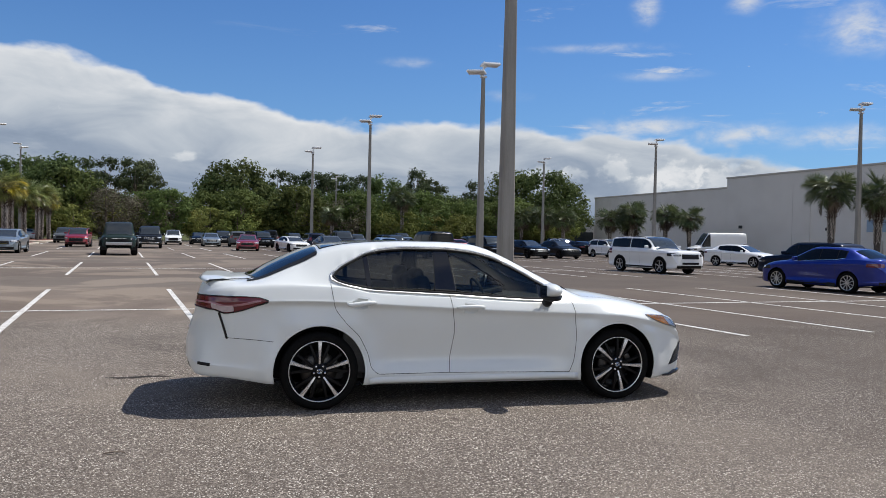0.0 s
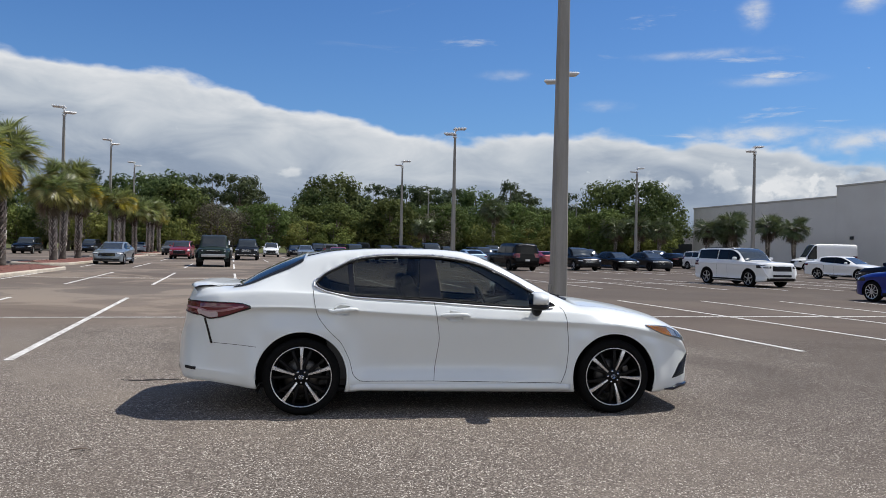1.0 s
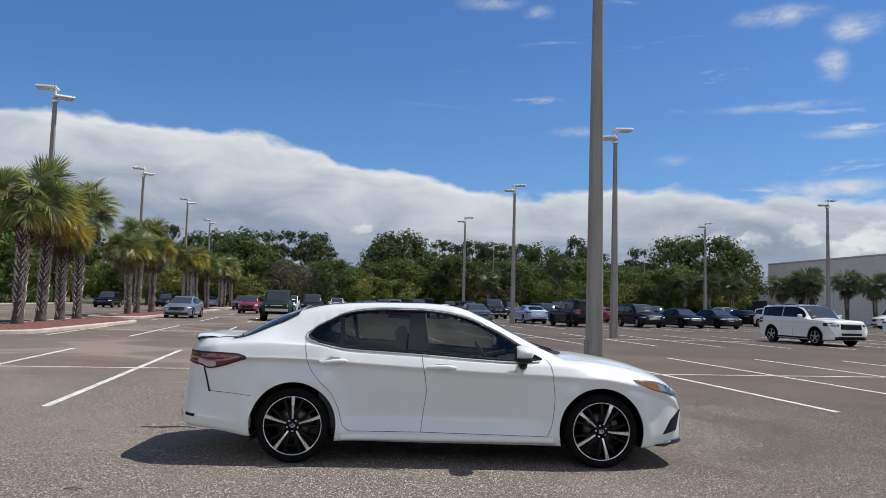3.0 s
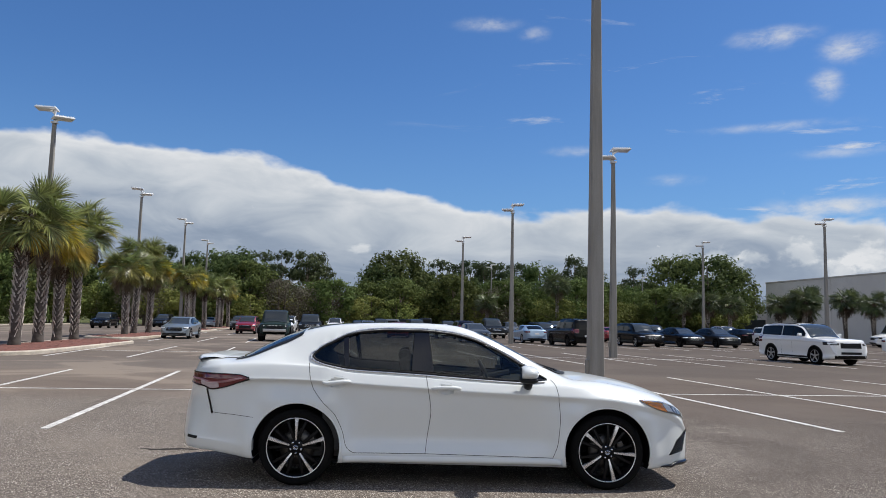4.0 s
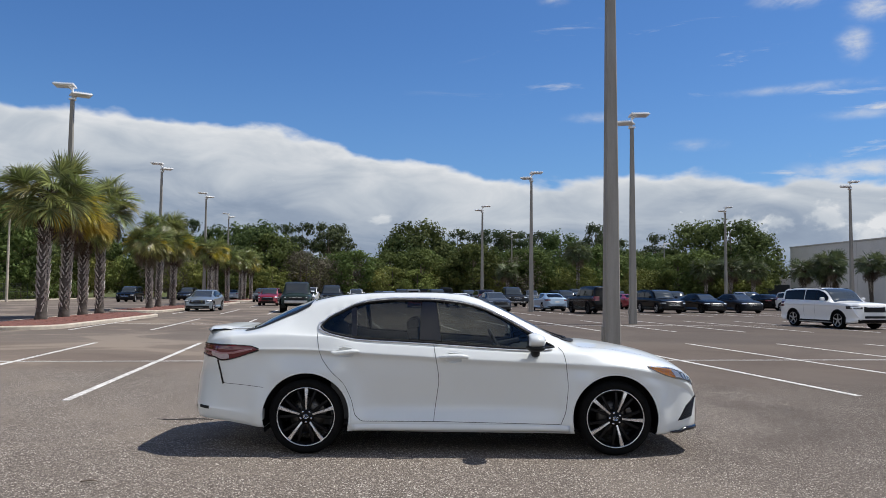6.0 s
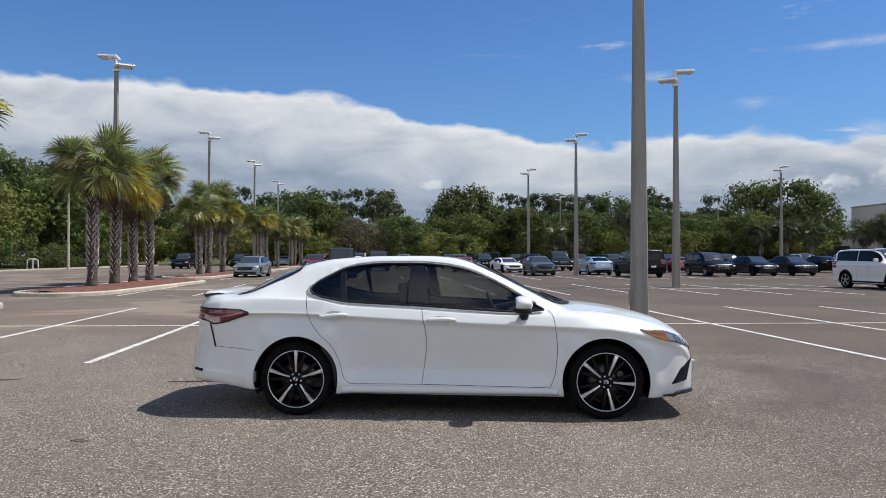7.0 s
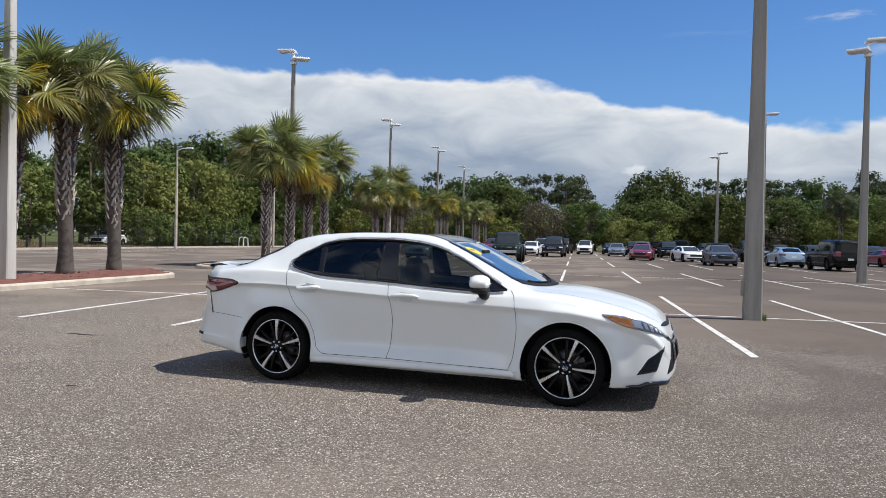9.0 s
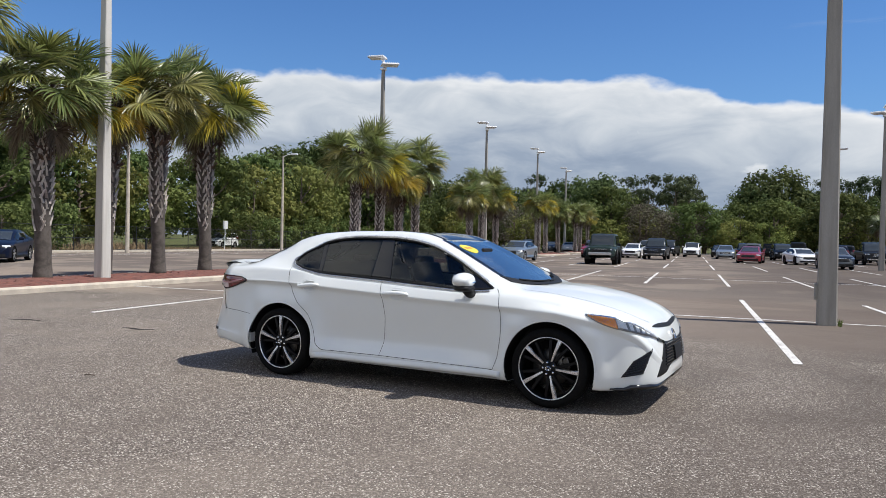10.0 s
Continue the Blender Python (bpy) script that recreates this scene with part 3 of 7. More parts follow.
def lamp_post(u, v, height=11.0, flip=1, turn=0.0, base=0.163, shaft=None):
    top = empty("lamp_post", Matrix.Translation(lot(u, v)) @ Matrix.Rotation(LOT + turn, 4, "Z"))
    tagged(top, "tall square concrete lamp post with twin flat lamp heads", "lamp post", "lamp posts")
    bm = bmesh.new()
    rings = []
    tip = base * 0.46
    for z, h in ((-0.05, base), (height, tip)):
        ch = h * 0.16
        ring = [bm.verts.new((x, y, z)) for x, y in ((h, -h + ch), (h, h - ch), (h - ch, h), (-h + ch, h), (-h, h - ch), (-h, -h + ch), (-h + ch, -h), (h - ch, -h))]
        rings.append(ring)
    for k in range(8):
        bm.faces.new((rings[0][k], rings[0][(k + 1) % 8], rings[1][(k + 1) % 8], rings[1][k]))
    bm.faces.new(rings[1])
    part("pole", bm, shaft or M_POLE, top)
    bm = bmesh.new()
    box(bm, -base - 0.05, -base + 0.02, -0.06, 0.06, 0.45, 0.75, 0.008)
    part("cover_plate", bm, shaft or M_POLE, top)
    bm = bmesh.new()
    tube(bm, [(0, 0, height - 0.05), (0, 0, height + 0.62)], 0.05, 10)
    box(bm, -0.13, 0.13, -0.13, 0.13, height - 0.02, height + 0.06, 0.01)
    part("tenon", bm, M_LAMP, top, "grey metal tenon")
    for side, lift, half, twist in ((flip, 0.58, 0.47, 4), (-flip, 0.16, 0.45, 40)):
        bm = bmesh.new()
        tube(bm, [(0, 0, height + lift - 0.16), (side * 0.10, 0, height + lift - 0.06), (side * 0.24, 0, height + lift + 0.03)], 0.045, 8)
        arm = part("arm", bm, M_LAMP, top)
        bm = bmesh.new()
        m = Matrix.Translation((side * 0.36, 0, height + lift + 0.06)) @ Matrix.Rotation(radians(twist * side), 4, "Z") @ Matrix.Rotation(radians(-3 * side), 4, "Y") @ Matrix.Rotation(radians(-9), 4, "X")
        box(bm, -half, half, -0.23, 0.23, -0.03, 0.03, 0.01, m)
        head = part("lamp_head", bm, M_LAMP, top, "flat white finned lamp head")
        for i in range(8):
            at = m @ Matrix.Translation(((-0.875 + 0.25 * i) * half, 0, 0))
            if "fin" not in LAMP:
                bm = bmesh.new()
                box(bm, -0.016, 0.016, -0.20, 0.20, 0.028, 0.085)
                LAMP["fin"] = part("fin", bm, M_LAMP, head, at=at)
                bm = bmesh.new()
                box(bm, -0.034, 0.034, -0.20, 0.20, -0.045, -0.028)
                LAMP["lens"] = part("lens", bm, M_LENS, head, at=at)
            else:
                share("fin", LAMP["fin"], head, at)
                if v < 60:
                    share("lens", LAMP["lens"], head, at)
    return top


def thin_lamp(u, v, height, turn=0.0):
    top = empty("street_lamp", Matrix.Translation(lot(u, v)) @ Matrix.Rotation(LOT + turn, 4, "Z"))
    tagged(top, "slim pale street lamp with a short arm by the kerb", "street lamp", "street lamps")
    bm = bmesh.new()
    tube(bm, [(0, 0, 0), (0, 0, height * 0.5), (0, 0, height)], [0.15, 0.12, 0.08], 10)
    part("pole", bm, M_KERB, top)
    bm = bmesh.new()
    tube(bm, [(0, 0, height - 0.1), (0.5, 0, height + 0.1), (1.1, 0, height + 0.12)], 0.03, 6)
    part("arm", bm, M_LAMP, top)
    bm = bmesh.new()
    box(bm, 0.95, 1.6, -0.12, 0.12, height + 0.06, height + 0.2, 0.04)
    part("lamp_head", bm, M_LAMP, top)


# ---- palms ----


def frond_mesh(seed, pitch, soft, size=1.0):
    """A fan leaf that leaves the stem at a pitch in degrees: long stalk, arching midrib, a pleated fan webbed near the rib whose narrow tips bend over and hang."""
    rnd = random.Random(seed)
    verts, faces = [], []
    down = Vector((0, 0, -1))

    def leaflet(root, d, lift, length, half, sag, webbed):
        n = 5
        p, way = Vector(root), Vector(d)
        prev = None
        for i in range(n + 1):
            t = i / n
            side = way.cross(lift)
            side.normalize()
            up = side.cross(way)
            r = length * t
            w = min(0.006 + r * half, webbed * half * 1.15) * (1.0 if t < 0.5 else 1.0 - ((t - 0.5) / 0.5) ** 1.5) + 0.0012
            b = len(verts)
            verts.extend((p - side * w, p - up * w * 0.75, p + side * w))
            if prev is not None:
                faces.append((prev, prev + 1, b + 1, b))
                faces.append((prev + 1, prev + 2, b + 2, b + 1))
            prev = b
            p = p + way * (length / n)
            bend = down * sag * (0.10 + 1.5 * t * t)
            way = (way + bend - way * way.dot(bend)).normalized()

    # stalk, then the rib of the blade that arches over
    ang = radians(pitch)
    p = Vector((0, 0, 0))
    rib = []
    for i in range(12):
        rib.append((Vector(p), ang))
        ang -= (0.018 if i < 7 else 0.10 + 0.13 * soft) * max(0.15, math.cos(ang * 0.9))
        p = p + Vector((math.cos(ang), 0, math.sin(ang))) * (0.105 if i < 7 else 0.075) * size
    for i, (q, a) in enumerate(rib[:9]):
        w = 0.024 * (1 - i / 13)
        b = len(verts)
        verts.extend((q + Vector((0, -w, 0)), q + Vector((0, 0, 0.014)), q + Vector((0, w, 0))))
        if i:
            faces.append((b - 3, b - 2, b + 1, b))
            faces.append((b - 2, b - 1, b + 2, b + 1))
    n = 22
    for k in range(n):
        t = (k + 0.5) / n
        f = 7 + t * 3.9
        (q0, a0), (q1, a1) = rib[int(f)], rib[min(11, int(f) + 1)]
        q, a = q0.lerp(q1, f - int(f)), a0 + (a1 - a0) * (f - int(f))
        fwd = Vector((math.cos(a), 0, math.sin(a)))
        upv = Vector((-math.sin(a), 0, math.cos(a)))
        for sg in (-1, 1):
            spread = radians(118 * (1 - t) + 3 + rnd.uniform(-3, 3))
            d = fwd * math.cos(spread) + Vector((0, sg, 0)) * math.sin(spread) + upv * (0.30 * math.sin(spread) + rnd.uniform(-0.07, 0.07))
            lift = (upv + Vector((0, -sg, 0)) * 0.25).normalized()
            leaflet(q, d.normalized(), lift, size * (0.60 + 0.16 * math.sin(math.pi * min(1, t * 0.8))) * rnd.uniform(0.85, 1.12), 0.050, (0.07 + 0.42 * soft) * rnd.uniform(0.5, 1.5), 0.30)
    return verts, faces


FRONDS = {}
PITCHES = (78, 56, 34, 12, -12, -36, -62)


def fronds():
    """Shared frond meshes by age and pitch, plus a shaded copy, kept without objects until they are used."""
    for kind, mat, extra in (("green", M_FROND, 0.0), ("young", M_FRONDSHADE, 0.0), ("olive", M_FRONDOLD, 0.35), ("yellow", M_FRONDYL, 0.5), ("dry", M_FRONDDRY, 1.0)):
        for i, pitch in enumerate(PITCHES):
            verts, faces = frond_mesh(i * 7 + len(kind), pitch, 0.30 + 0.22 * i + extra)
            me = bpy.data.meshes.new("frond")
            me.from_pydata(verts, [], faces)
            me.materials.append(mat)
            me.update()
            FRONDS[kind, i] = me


def palm_trunk(top, rnd, height, radius, boots_from):
    """Leaning trunk; the upper part carries the criss-cross of old leaf bases."""
    lean = Vector((rnd.uniform(-0.03, 0.03), rnd.uniform(-0.03, 0.03), 1))
    bm = bmesh.new()
    n = 26
    pts, rad = [], []
    for i in range(n + 1):
        t = i / n
        z = -0.05 + (height + 0.05) * t
        pts.append((lean.x * z + 0.02 * math.sin(z * 2), lean.y * z, z))
        flare = 1.0 + 0.25 * max(0.0, 1 - t * 9) + 0.40 * max(0.0, t - 0.45)
        rad.append(radius * flare * rnd.uniform(0.96, 1.05))
    tube(bm, pts, rad, 14)
    part("trunk", bm, M_PALMBARK, top, "grey-brown fibrous trunk", smooth=True)
    verts, faces = [], []
    z = boots_from
    row = 0
    while z < height - 0.05:
        for k in range(8):
            if rnd.random() < 0.10 * (1.2 if z < height * 0.5 else 0.3) + 0.7 * max(0.0, 1 - (z - boots_from) / 0.5):
                continue
            a = 2 * math.pi * (k + 0.5 * (row % 2)) / 8 + rnd.uniform(-0.08, 0.08)
            out = Vector((math.cos(a), math.sin(a), 0))
            sd = Vector((-out.y, out.x, 0))
            p0 = Vector((lean.x * z, lean.y * z, z)) + out * (radius * (0.92 + 0.40 * max(0.0, z / height - 0.45)))
            ln = rnd.uniform(0.22, 0.31)
            tip = p0 + out * rnd.uniform(0.04, 0.085) * min(1.0, 0.2 + (z - boots_from) * 1.2) + Vector((0, 0, ln)) + sd * (1 if (row + k) % 2 else -1) * rnd.uniform(0.08, 0.13)
            w0, w1 = 0.040, 0.019
            b = len(verts)
            verts.extend((p0 - sd * w0, p0 + sd * w0, p0 + out * 0.045, tip - sd * w1, tip + sd * w1, tip + out * 0.025))
            faces.extend(((b, b + 2, b + 5, b + 3), (b + 2, b + 1, b + 4, b + 5), (b + 1, b, b + 3, b + 4), (b + 3, b + 5, b + 4)))
        z += 0.140
        row += 1
    ob = from_arrays("boot_cover", verts, faces, M_BOOT, top, "criss-crossed split leaf bases")
    ob["kind"] = "stuff"
    # dark ragged leaf bases and fibre just under the crown
    verts, faces = [], []
    for _ in range(330):
        z = height * (0.60 + 0.42 * rnd.random() ** 0.8)
        a = rnd.uniform(0, 6.2832)
        out = Vector((math.cos(a), math.sin(a), 0))
        sd = Vector((-out.y, out.x, 0))
        p0 = Vector((lean.x * z, lean.y * z, z)) + out * radius * 0.9
        tip = p0 + out * rnd.uniform(0.10, 0.28) + Vector((0, 0, rnd.uniform(-0.12, 0.30))) + sd * rnd.uniform(-0.12, 0.12)
        w0, w1 = rnd.uniform(0.03, 0.07), rnd.uniform(0.008, 0.03)
        b = len(verts)
        verts.extend((p0 - sd * w0, p0 + sd * w0, p0 + Vector((0, 0, 0.03)), tip - sd * w1, tip + sd * w1, tip + Vector((0, 0, 0.02))))
        faces.extend(((b, b + 2, b + 5, b + 3), (b + 2, b + 1, b + 4, b + 5), (b + 1, b, b + 3, b + 4), (b + 3, b + 5, b + 4)))
    ob = from_arrays("boot_fringe", verts, faces, M_BOOTDARK, top, "dark brown ragged old leaf bases")
    ob["kind"] = "stuff"
    return Vector((lean.x * height, lean.y * height, height))


def palm(u, v, height, seed, yellow=0.08, dry=0.12, scale=1.0, boots=0.30, count=46, ground=0.13, leaf="green"):
    rnd = random.Random(seed)
    top = empty("palm_tree", Matrix.Translation(lot(u, v, ground)))
    tagged(top, "cabbage palm with fan leaves and a criss-cross trunk", "palm tree", "palm trees")
    head = palm_trunk(top, rnd, height, 0.20, height * boots)
    for k in range(count):
        t = (k + 0.5) / count
        pitch = 66 - 88 * t ** 0.85 + rnd.uniform(-13, 13)
        turn = k * 2.39996 + rnd.uniform(-0.25, 0.25)
        kind = leaf
        if t > 0.86 and rnd.random() < dry * 4:
            kind = "dry"
            pitch = rnd.uniform(-66, -30)
        elif t > 0.18 and rnd.random() < yellow * 1.6:
            kind = "yellow"
        elif t > 0.40 and leaf == "green" and rnd.random() < 0.65:
            kind = "olive"
        i = min(range(len(PITCHES)), key=lambda q: abs(PITCHES[q] - pitch))
        s = 0.99 * scale * rnd.uniform(0.85, 1.12) * (1.0 - 0.30 * max(0.0, t - 0.55) / 0.45)
        o = new("frond", FRONDS[kind, i])
        o.parent = top
        o.matrix_basis = Matrix.Translation(head + Vector((0, 0, 0.02 - 0.42 * t))) @ Matrix.Rotation(turn, 4, "Z") @ Matrix.Rotation(radians(PITCHES[i] - pitch) * 0.8, 4, "Y") @ Matrix.Rotation(rnd.uniform(-1.0, 1.0) * (1.0 - 0.6 * t), 4, "X") @ Matrix.Diagonal((s, s, s, 1))
    return top


# ---- broadleaf trees and pines ----


def crown_mesh(seed, rx, rz, z0, clumps, leaves, size, flat=0.75, fat=(0.18, 0.36), core=True):
    """Ragged sprigs of leaves scattered over the skins of many small clumps inside an uneven crown."""
    rnd = random.Random(seed)
    verts, faces = [], []
    cs = []
    for _ in range(clumps):
        a, h = rnd.uniform(0, 6.2832), rnd.uniform(-1, 1)
        q = math.sqrt(max(0.0, 1 - h * h)) * rnd.uniform(0.35, 1.0) ** 0.6
        r = rx * rnd.uniform(*fat)
        cs.append((Vector((rx * 0.85 * q * math.cos(a), rx * 0.85 * q * math.sin(a), z0 + rz + rz * 0.85 * h)), r))
    per = max(1, leaves // clumps)
    for c, r in cs:
        for k in range(per):
            heart = core and k % 9 == 0
            d = Vector((rnd.gauss(0, 1), rnd.gauss(0, 1), rnd.gauss(0, 1)))
            d.normalize()
            p = c + Vector((d.x, d.y, d.z * flat)) * r * (rnd.uniform(0.05, 0.42) if heart else rnd.uniform(0.55, 1.0))
            nrm = (d + Vector((rnd.gauss(0, 0.38), rnd.gauss(0, 0.38), rnd.gauss(0, 0.38) + 0.12))).normalized()
            s1 = nrm.orthogonal().normalized()
            s1 = Matrix.Rotation(rnd.uniform(0, 6.28), 3, nrm) @ s1
            s2 = nrm.cross(s1)
            sz = r * 0.34 if heart else size * rnd.uniform(0.5, 1.2)
            b = len(verts)
            a0 = rnd.uniform(0, 1.5)
            for q in range(8):
                reach = sz * (rnd.uniform(0.65, 1.15) if q % 2 == 0 else rnd.uniform(0.28, 0.45))
                ang = a0 + q * 0.7854 + rnd.uniform(-0.15, 0.15)
                verts.append(p + s1 * reach * math.cos(ang) + s2 * reach * math.sin(ang) - nrm * reach * (0.30 if q % 2 == 0 else 0.0))
            faces.append(tuple(range(b, b + 8)))
    return verts, faces, cs


def tree(seed, height, spread, kind, leaves=2600, size=0.30):
    """One tree at the origin: tapered trunk, limbs to the clumps, crown of small leaves."""
    rnd = random.Random(seed)
    mats = {"oak": M_LEAFDK, "green": M_LEAF, "spring": M_LEAFYL, "brown": M_LEAFBR, "pine": M_PINE, "shrub": M_LEAF}
    top = empty("tree")
    low = {"pine": 0.52, "shrub": 0.02}.get(kind, 0.10)
    z0 = height * low
    rz = (height - z0) / 2
    verts, faces, cs = crown_mesh(seed, spread, rz, z0, {"pine": 30, "shrub": 22}.get(kind, 64), leaves, size, 0.75 if kind == "pine" else 0.85, (0.20, 0.40) if kind == "pine" else (0.20, 0.37), kind != "brown")
    bm = bmesh.new()
    r0 = height * (0.014 if kind == "pine" else 0.022)
    hub = [(0.03 * height * t * math.sin(seed), 0.02 * height * t * math.cos(seed), height * 0.9 * t - 0.1) for t in (0, 0.25, 0.5, 0.75, 1.0)]
    tube(bm, hub, [r0 * q for q in (1.25, 1.0, 0.8, 0.55, 0.2)], 8)
    part("trunk", bm, M_BARK, top)
    bm = bmesh.new()
    for c, r in cs[:12]:
        t = min(0.85, max(low * 0.7, (c.z / height) * 0.75))
        s = Vector((0.03 * height * t * math.sin(seed), 0.02 * height * t * math.cos(seed), height * 0.9 * t))
        mid = (s + c) / 2 + Vector((0, 0, -0.04 * height))
        tube(bm, [s, mid, c], [r0 * 0.45, r0 * 0.3, r0 * 0.12], 5)
    part("branchwork", bm, M_BARK, top)
    crown = from_arrays("crown", verts, faces, mats[kind], top)
    return top


LABELS = {
    "oak": "dense dark green oak at the edge of the lot",
    "green": "leafy green tree at the edge of the lot",
    "spring": "yellow-green spring-leaved tree at the edge of the lot",
    "brown": "half-bare brownish tree at the edge of the lot",
    "pine": "tall pine with a flat clumped crown",
    "shrub": "low green bush by the fence",
}


def build_trees():
    rnd = random.Random(11)
    stock = {kind: [None, None, None] for kind in LABELS}
    dims = {"oak": (12.8, 6.4, 4300, 0.38), "green": (10.2, 5.0, 3000, 0.33), "spring": (6.6, 4.2, 2900, 0.25), "brown": (8.4, 4.8, 2200, 0.19), "pine": (14.6, 4.0, 2200, 0.31), "shrub": (3.2, 2.6, 1300, 0.17)}

    def put(kind, x, y, scale, squash=1.0):
        i = rnd.randrange(3)
        m = Matrix.Translation((x, y, 0)) @ Matrix.Rotation(rnd.uniform(0, 6.28), 4, "Z")
        if stock[kind][i] is None:
            hh, sp, lv, sz = dims[kind]
            ob = tree(len(kind) * 13 + i * 5, hh, sp, kind, lv, sz)
            ob.matrix_basis = m
            stock[kind][i] = ob
        else:
            src = stock[kind][i]
            keep = src.scale.copy()
            src.scale = (1, 1, 1)
            ob = copy_thing(src, m)
            src.scale = keep
        ob.scale = (scale, scale, scale * squash)
        tagged(ob, LABELS[kind], "bush" if kind == "shrub" else "tree", "trees round the lot")

    def far(kind, az, dist, scale, squash=1.0):
        a = radians(az)
        put(kind, 0.5 + dist * math.sin(a), -7.5 + dist * math.cos(a), scale, squash)

    # back edge of the lot
    for az, dist, s in ((0.2, 132, 0.92), (1.4, 134, 1.12), (3.0, 138, 0.90), (22.3, 126, 1.02), (24.5, 122, 1.0), (26.4, 128, 0.85), (12.2, 136, 0.95)):
        far("oak", az - 3.1, dist, s)
    for az, dist, s in ((-8.6, 150, 0.98), (-7.2, 152, 1.02), (-5.4, 150, 1.04), (-4.6, 156, 1.02), (4.6, 146, 0.93), (5.8, 150, 0.9), (7.0, 148, 0.95), (8.4, 146, 0.92), (9.4, 149, 0.95), (10.6, 150, 0.92), (15.0, 138, 0.95), (15.8, 141, 0.9), (19.4, 146, 0.86), (-11.0, 150, 0.95), (-15.5, 140, 0.95)):
        far("pine", az - 3.1, dist, s)
    for k in range(34):
        az = -20 + 42.5 * k / 33 + rnd.uniform(-0.6, 0.6)
        far("green", az, 126 + rnd.uniform(-4, 6), rnd.uniform(0.62, 0.90))
    for k in range(16):
        far("oak", 1.0 + 17 * k / 15 + rnd.uniform(-0.5, 0.5), 139 + rnd.uniform(-3, 3), rnd.uniform(0.62, 0.76))
    for k in range(44):
        az = -20 + 42.5 * k / 43 + rnd.uniform(-0.6, 0.6)
        kind = "brown" if (-11.5 < az < -7.5) or rnd.random() < 0.12 else rnd.choice(("spring", "spring", "green"))
        far(kind, az, 116 + rnd.uniform(-3, 4), rnd.uniform(0.75, 1.0), 0.9)
    # left edge, behind the fence
    for k in range(22):
        v = -14 + 6.0 * k + rnd.uniform(-1.5, 1.5)
        kind = rnd.choice(("green", "spring", "spring", "oak"))
        p = lot(-47 - rnd.uniform(0, 4) - 5.0 * (34 < v < 55), v)
        put(kind, p.x, p.y, (rnd.uniform(0.9, 1.25) if kind == "spring" else rnd.uniform(0.75, 0.95)) * (1 + max(0.0, v) / 240))
        p = lot(-57 - rnd.uniform(0, 5), v + 2)
        put(rnd.choice(("oak", "green", "green", "spring")), p.x, p.y, rnd.uniform(0.78, 0.98) * (1 + max(0.0, v) / 240))
    for k in range(12):
        p = lot(-46 + 3.4 * k + rnd.uniform(-1, 1), 112 + rnd.uniform(-3, 3))
        put(rnd.choice(("green", "spring", "oak")), p.x, p.y, rnd.uniform(0.8, 1.05))
    for k in range(9):
        p = lot(-58 + 4.2 * k + rnd.uniform(-1, 1), 123 + rnd.uniform(-3, 3))
        put(rnd.choice(("green", "oak", "green")), p.x, p.y, rnd.uniform(0.85, 1.05))
    for k in range(30):
        v = -10 + 3.9 * k + rnd.uniform(-1, 1)
        p = lot(-43.5 - rnd.uniform(0, 1.5), v)
        size = rnd.uniform(0.7, 1.25)
        if not 34 < v < 54:
            put("shrub", p.x, p.y, size)


# ---- fence, building ----


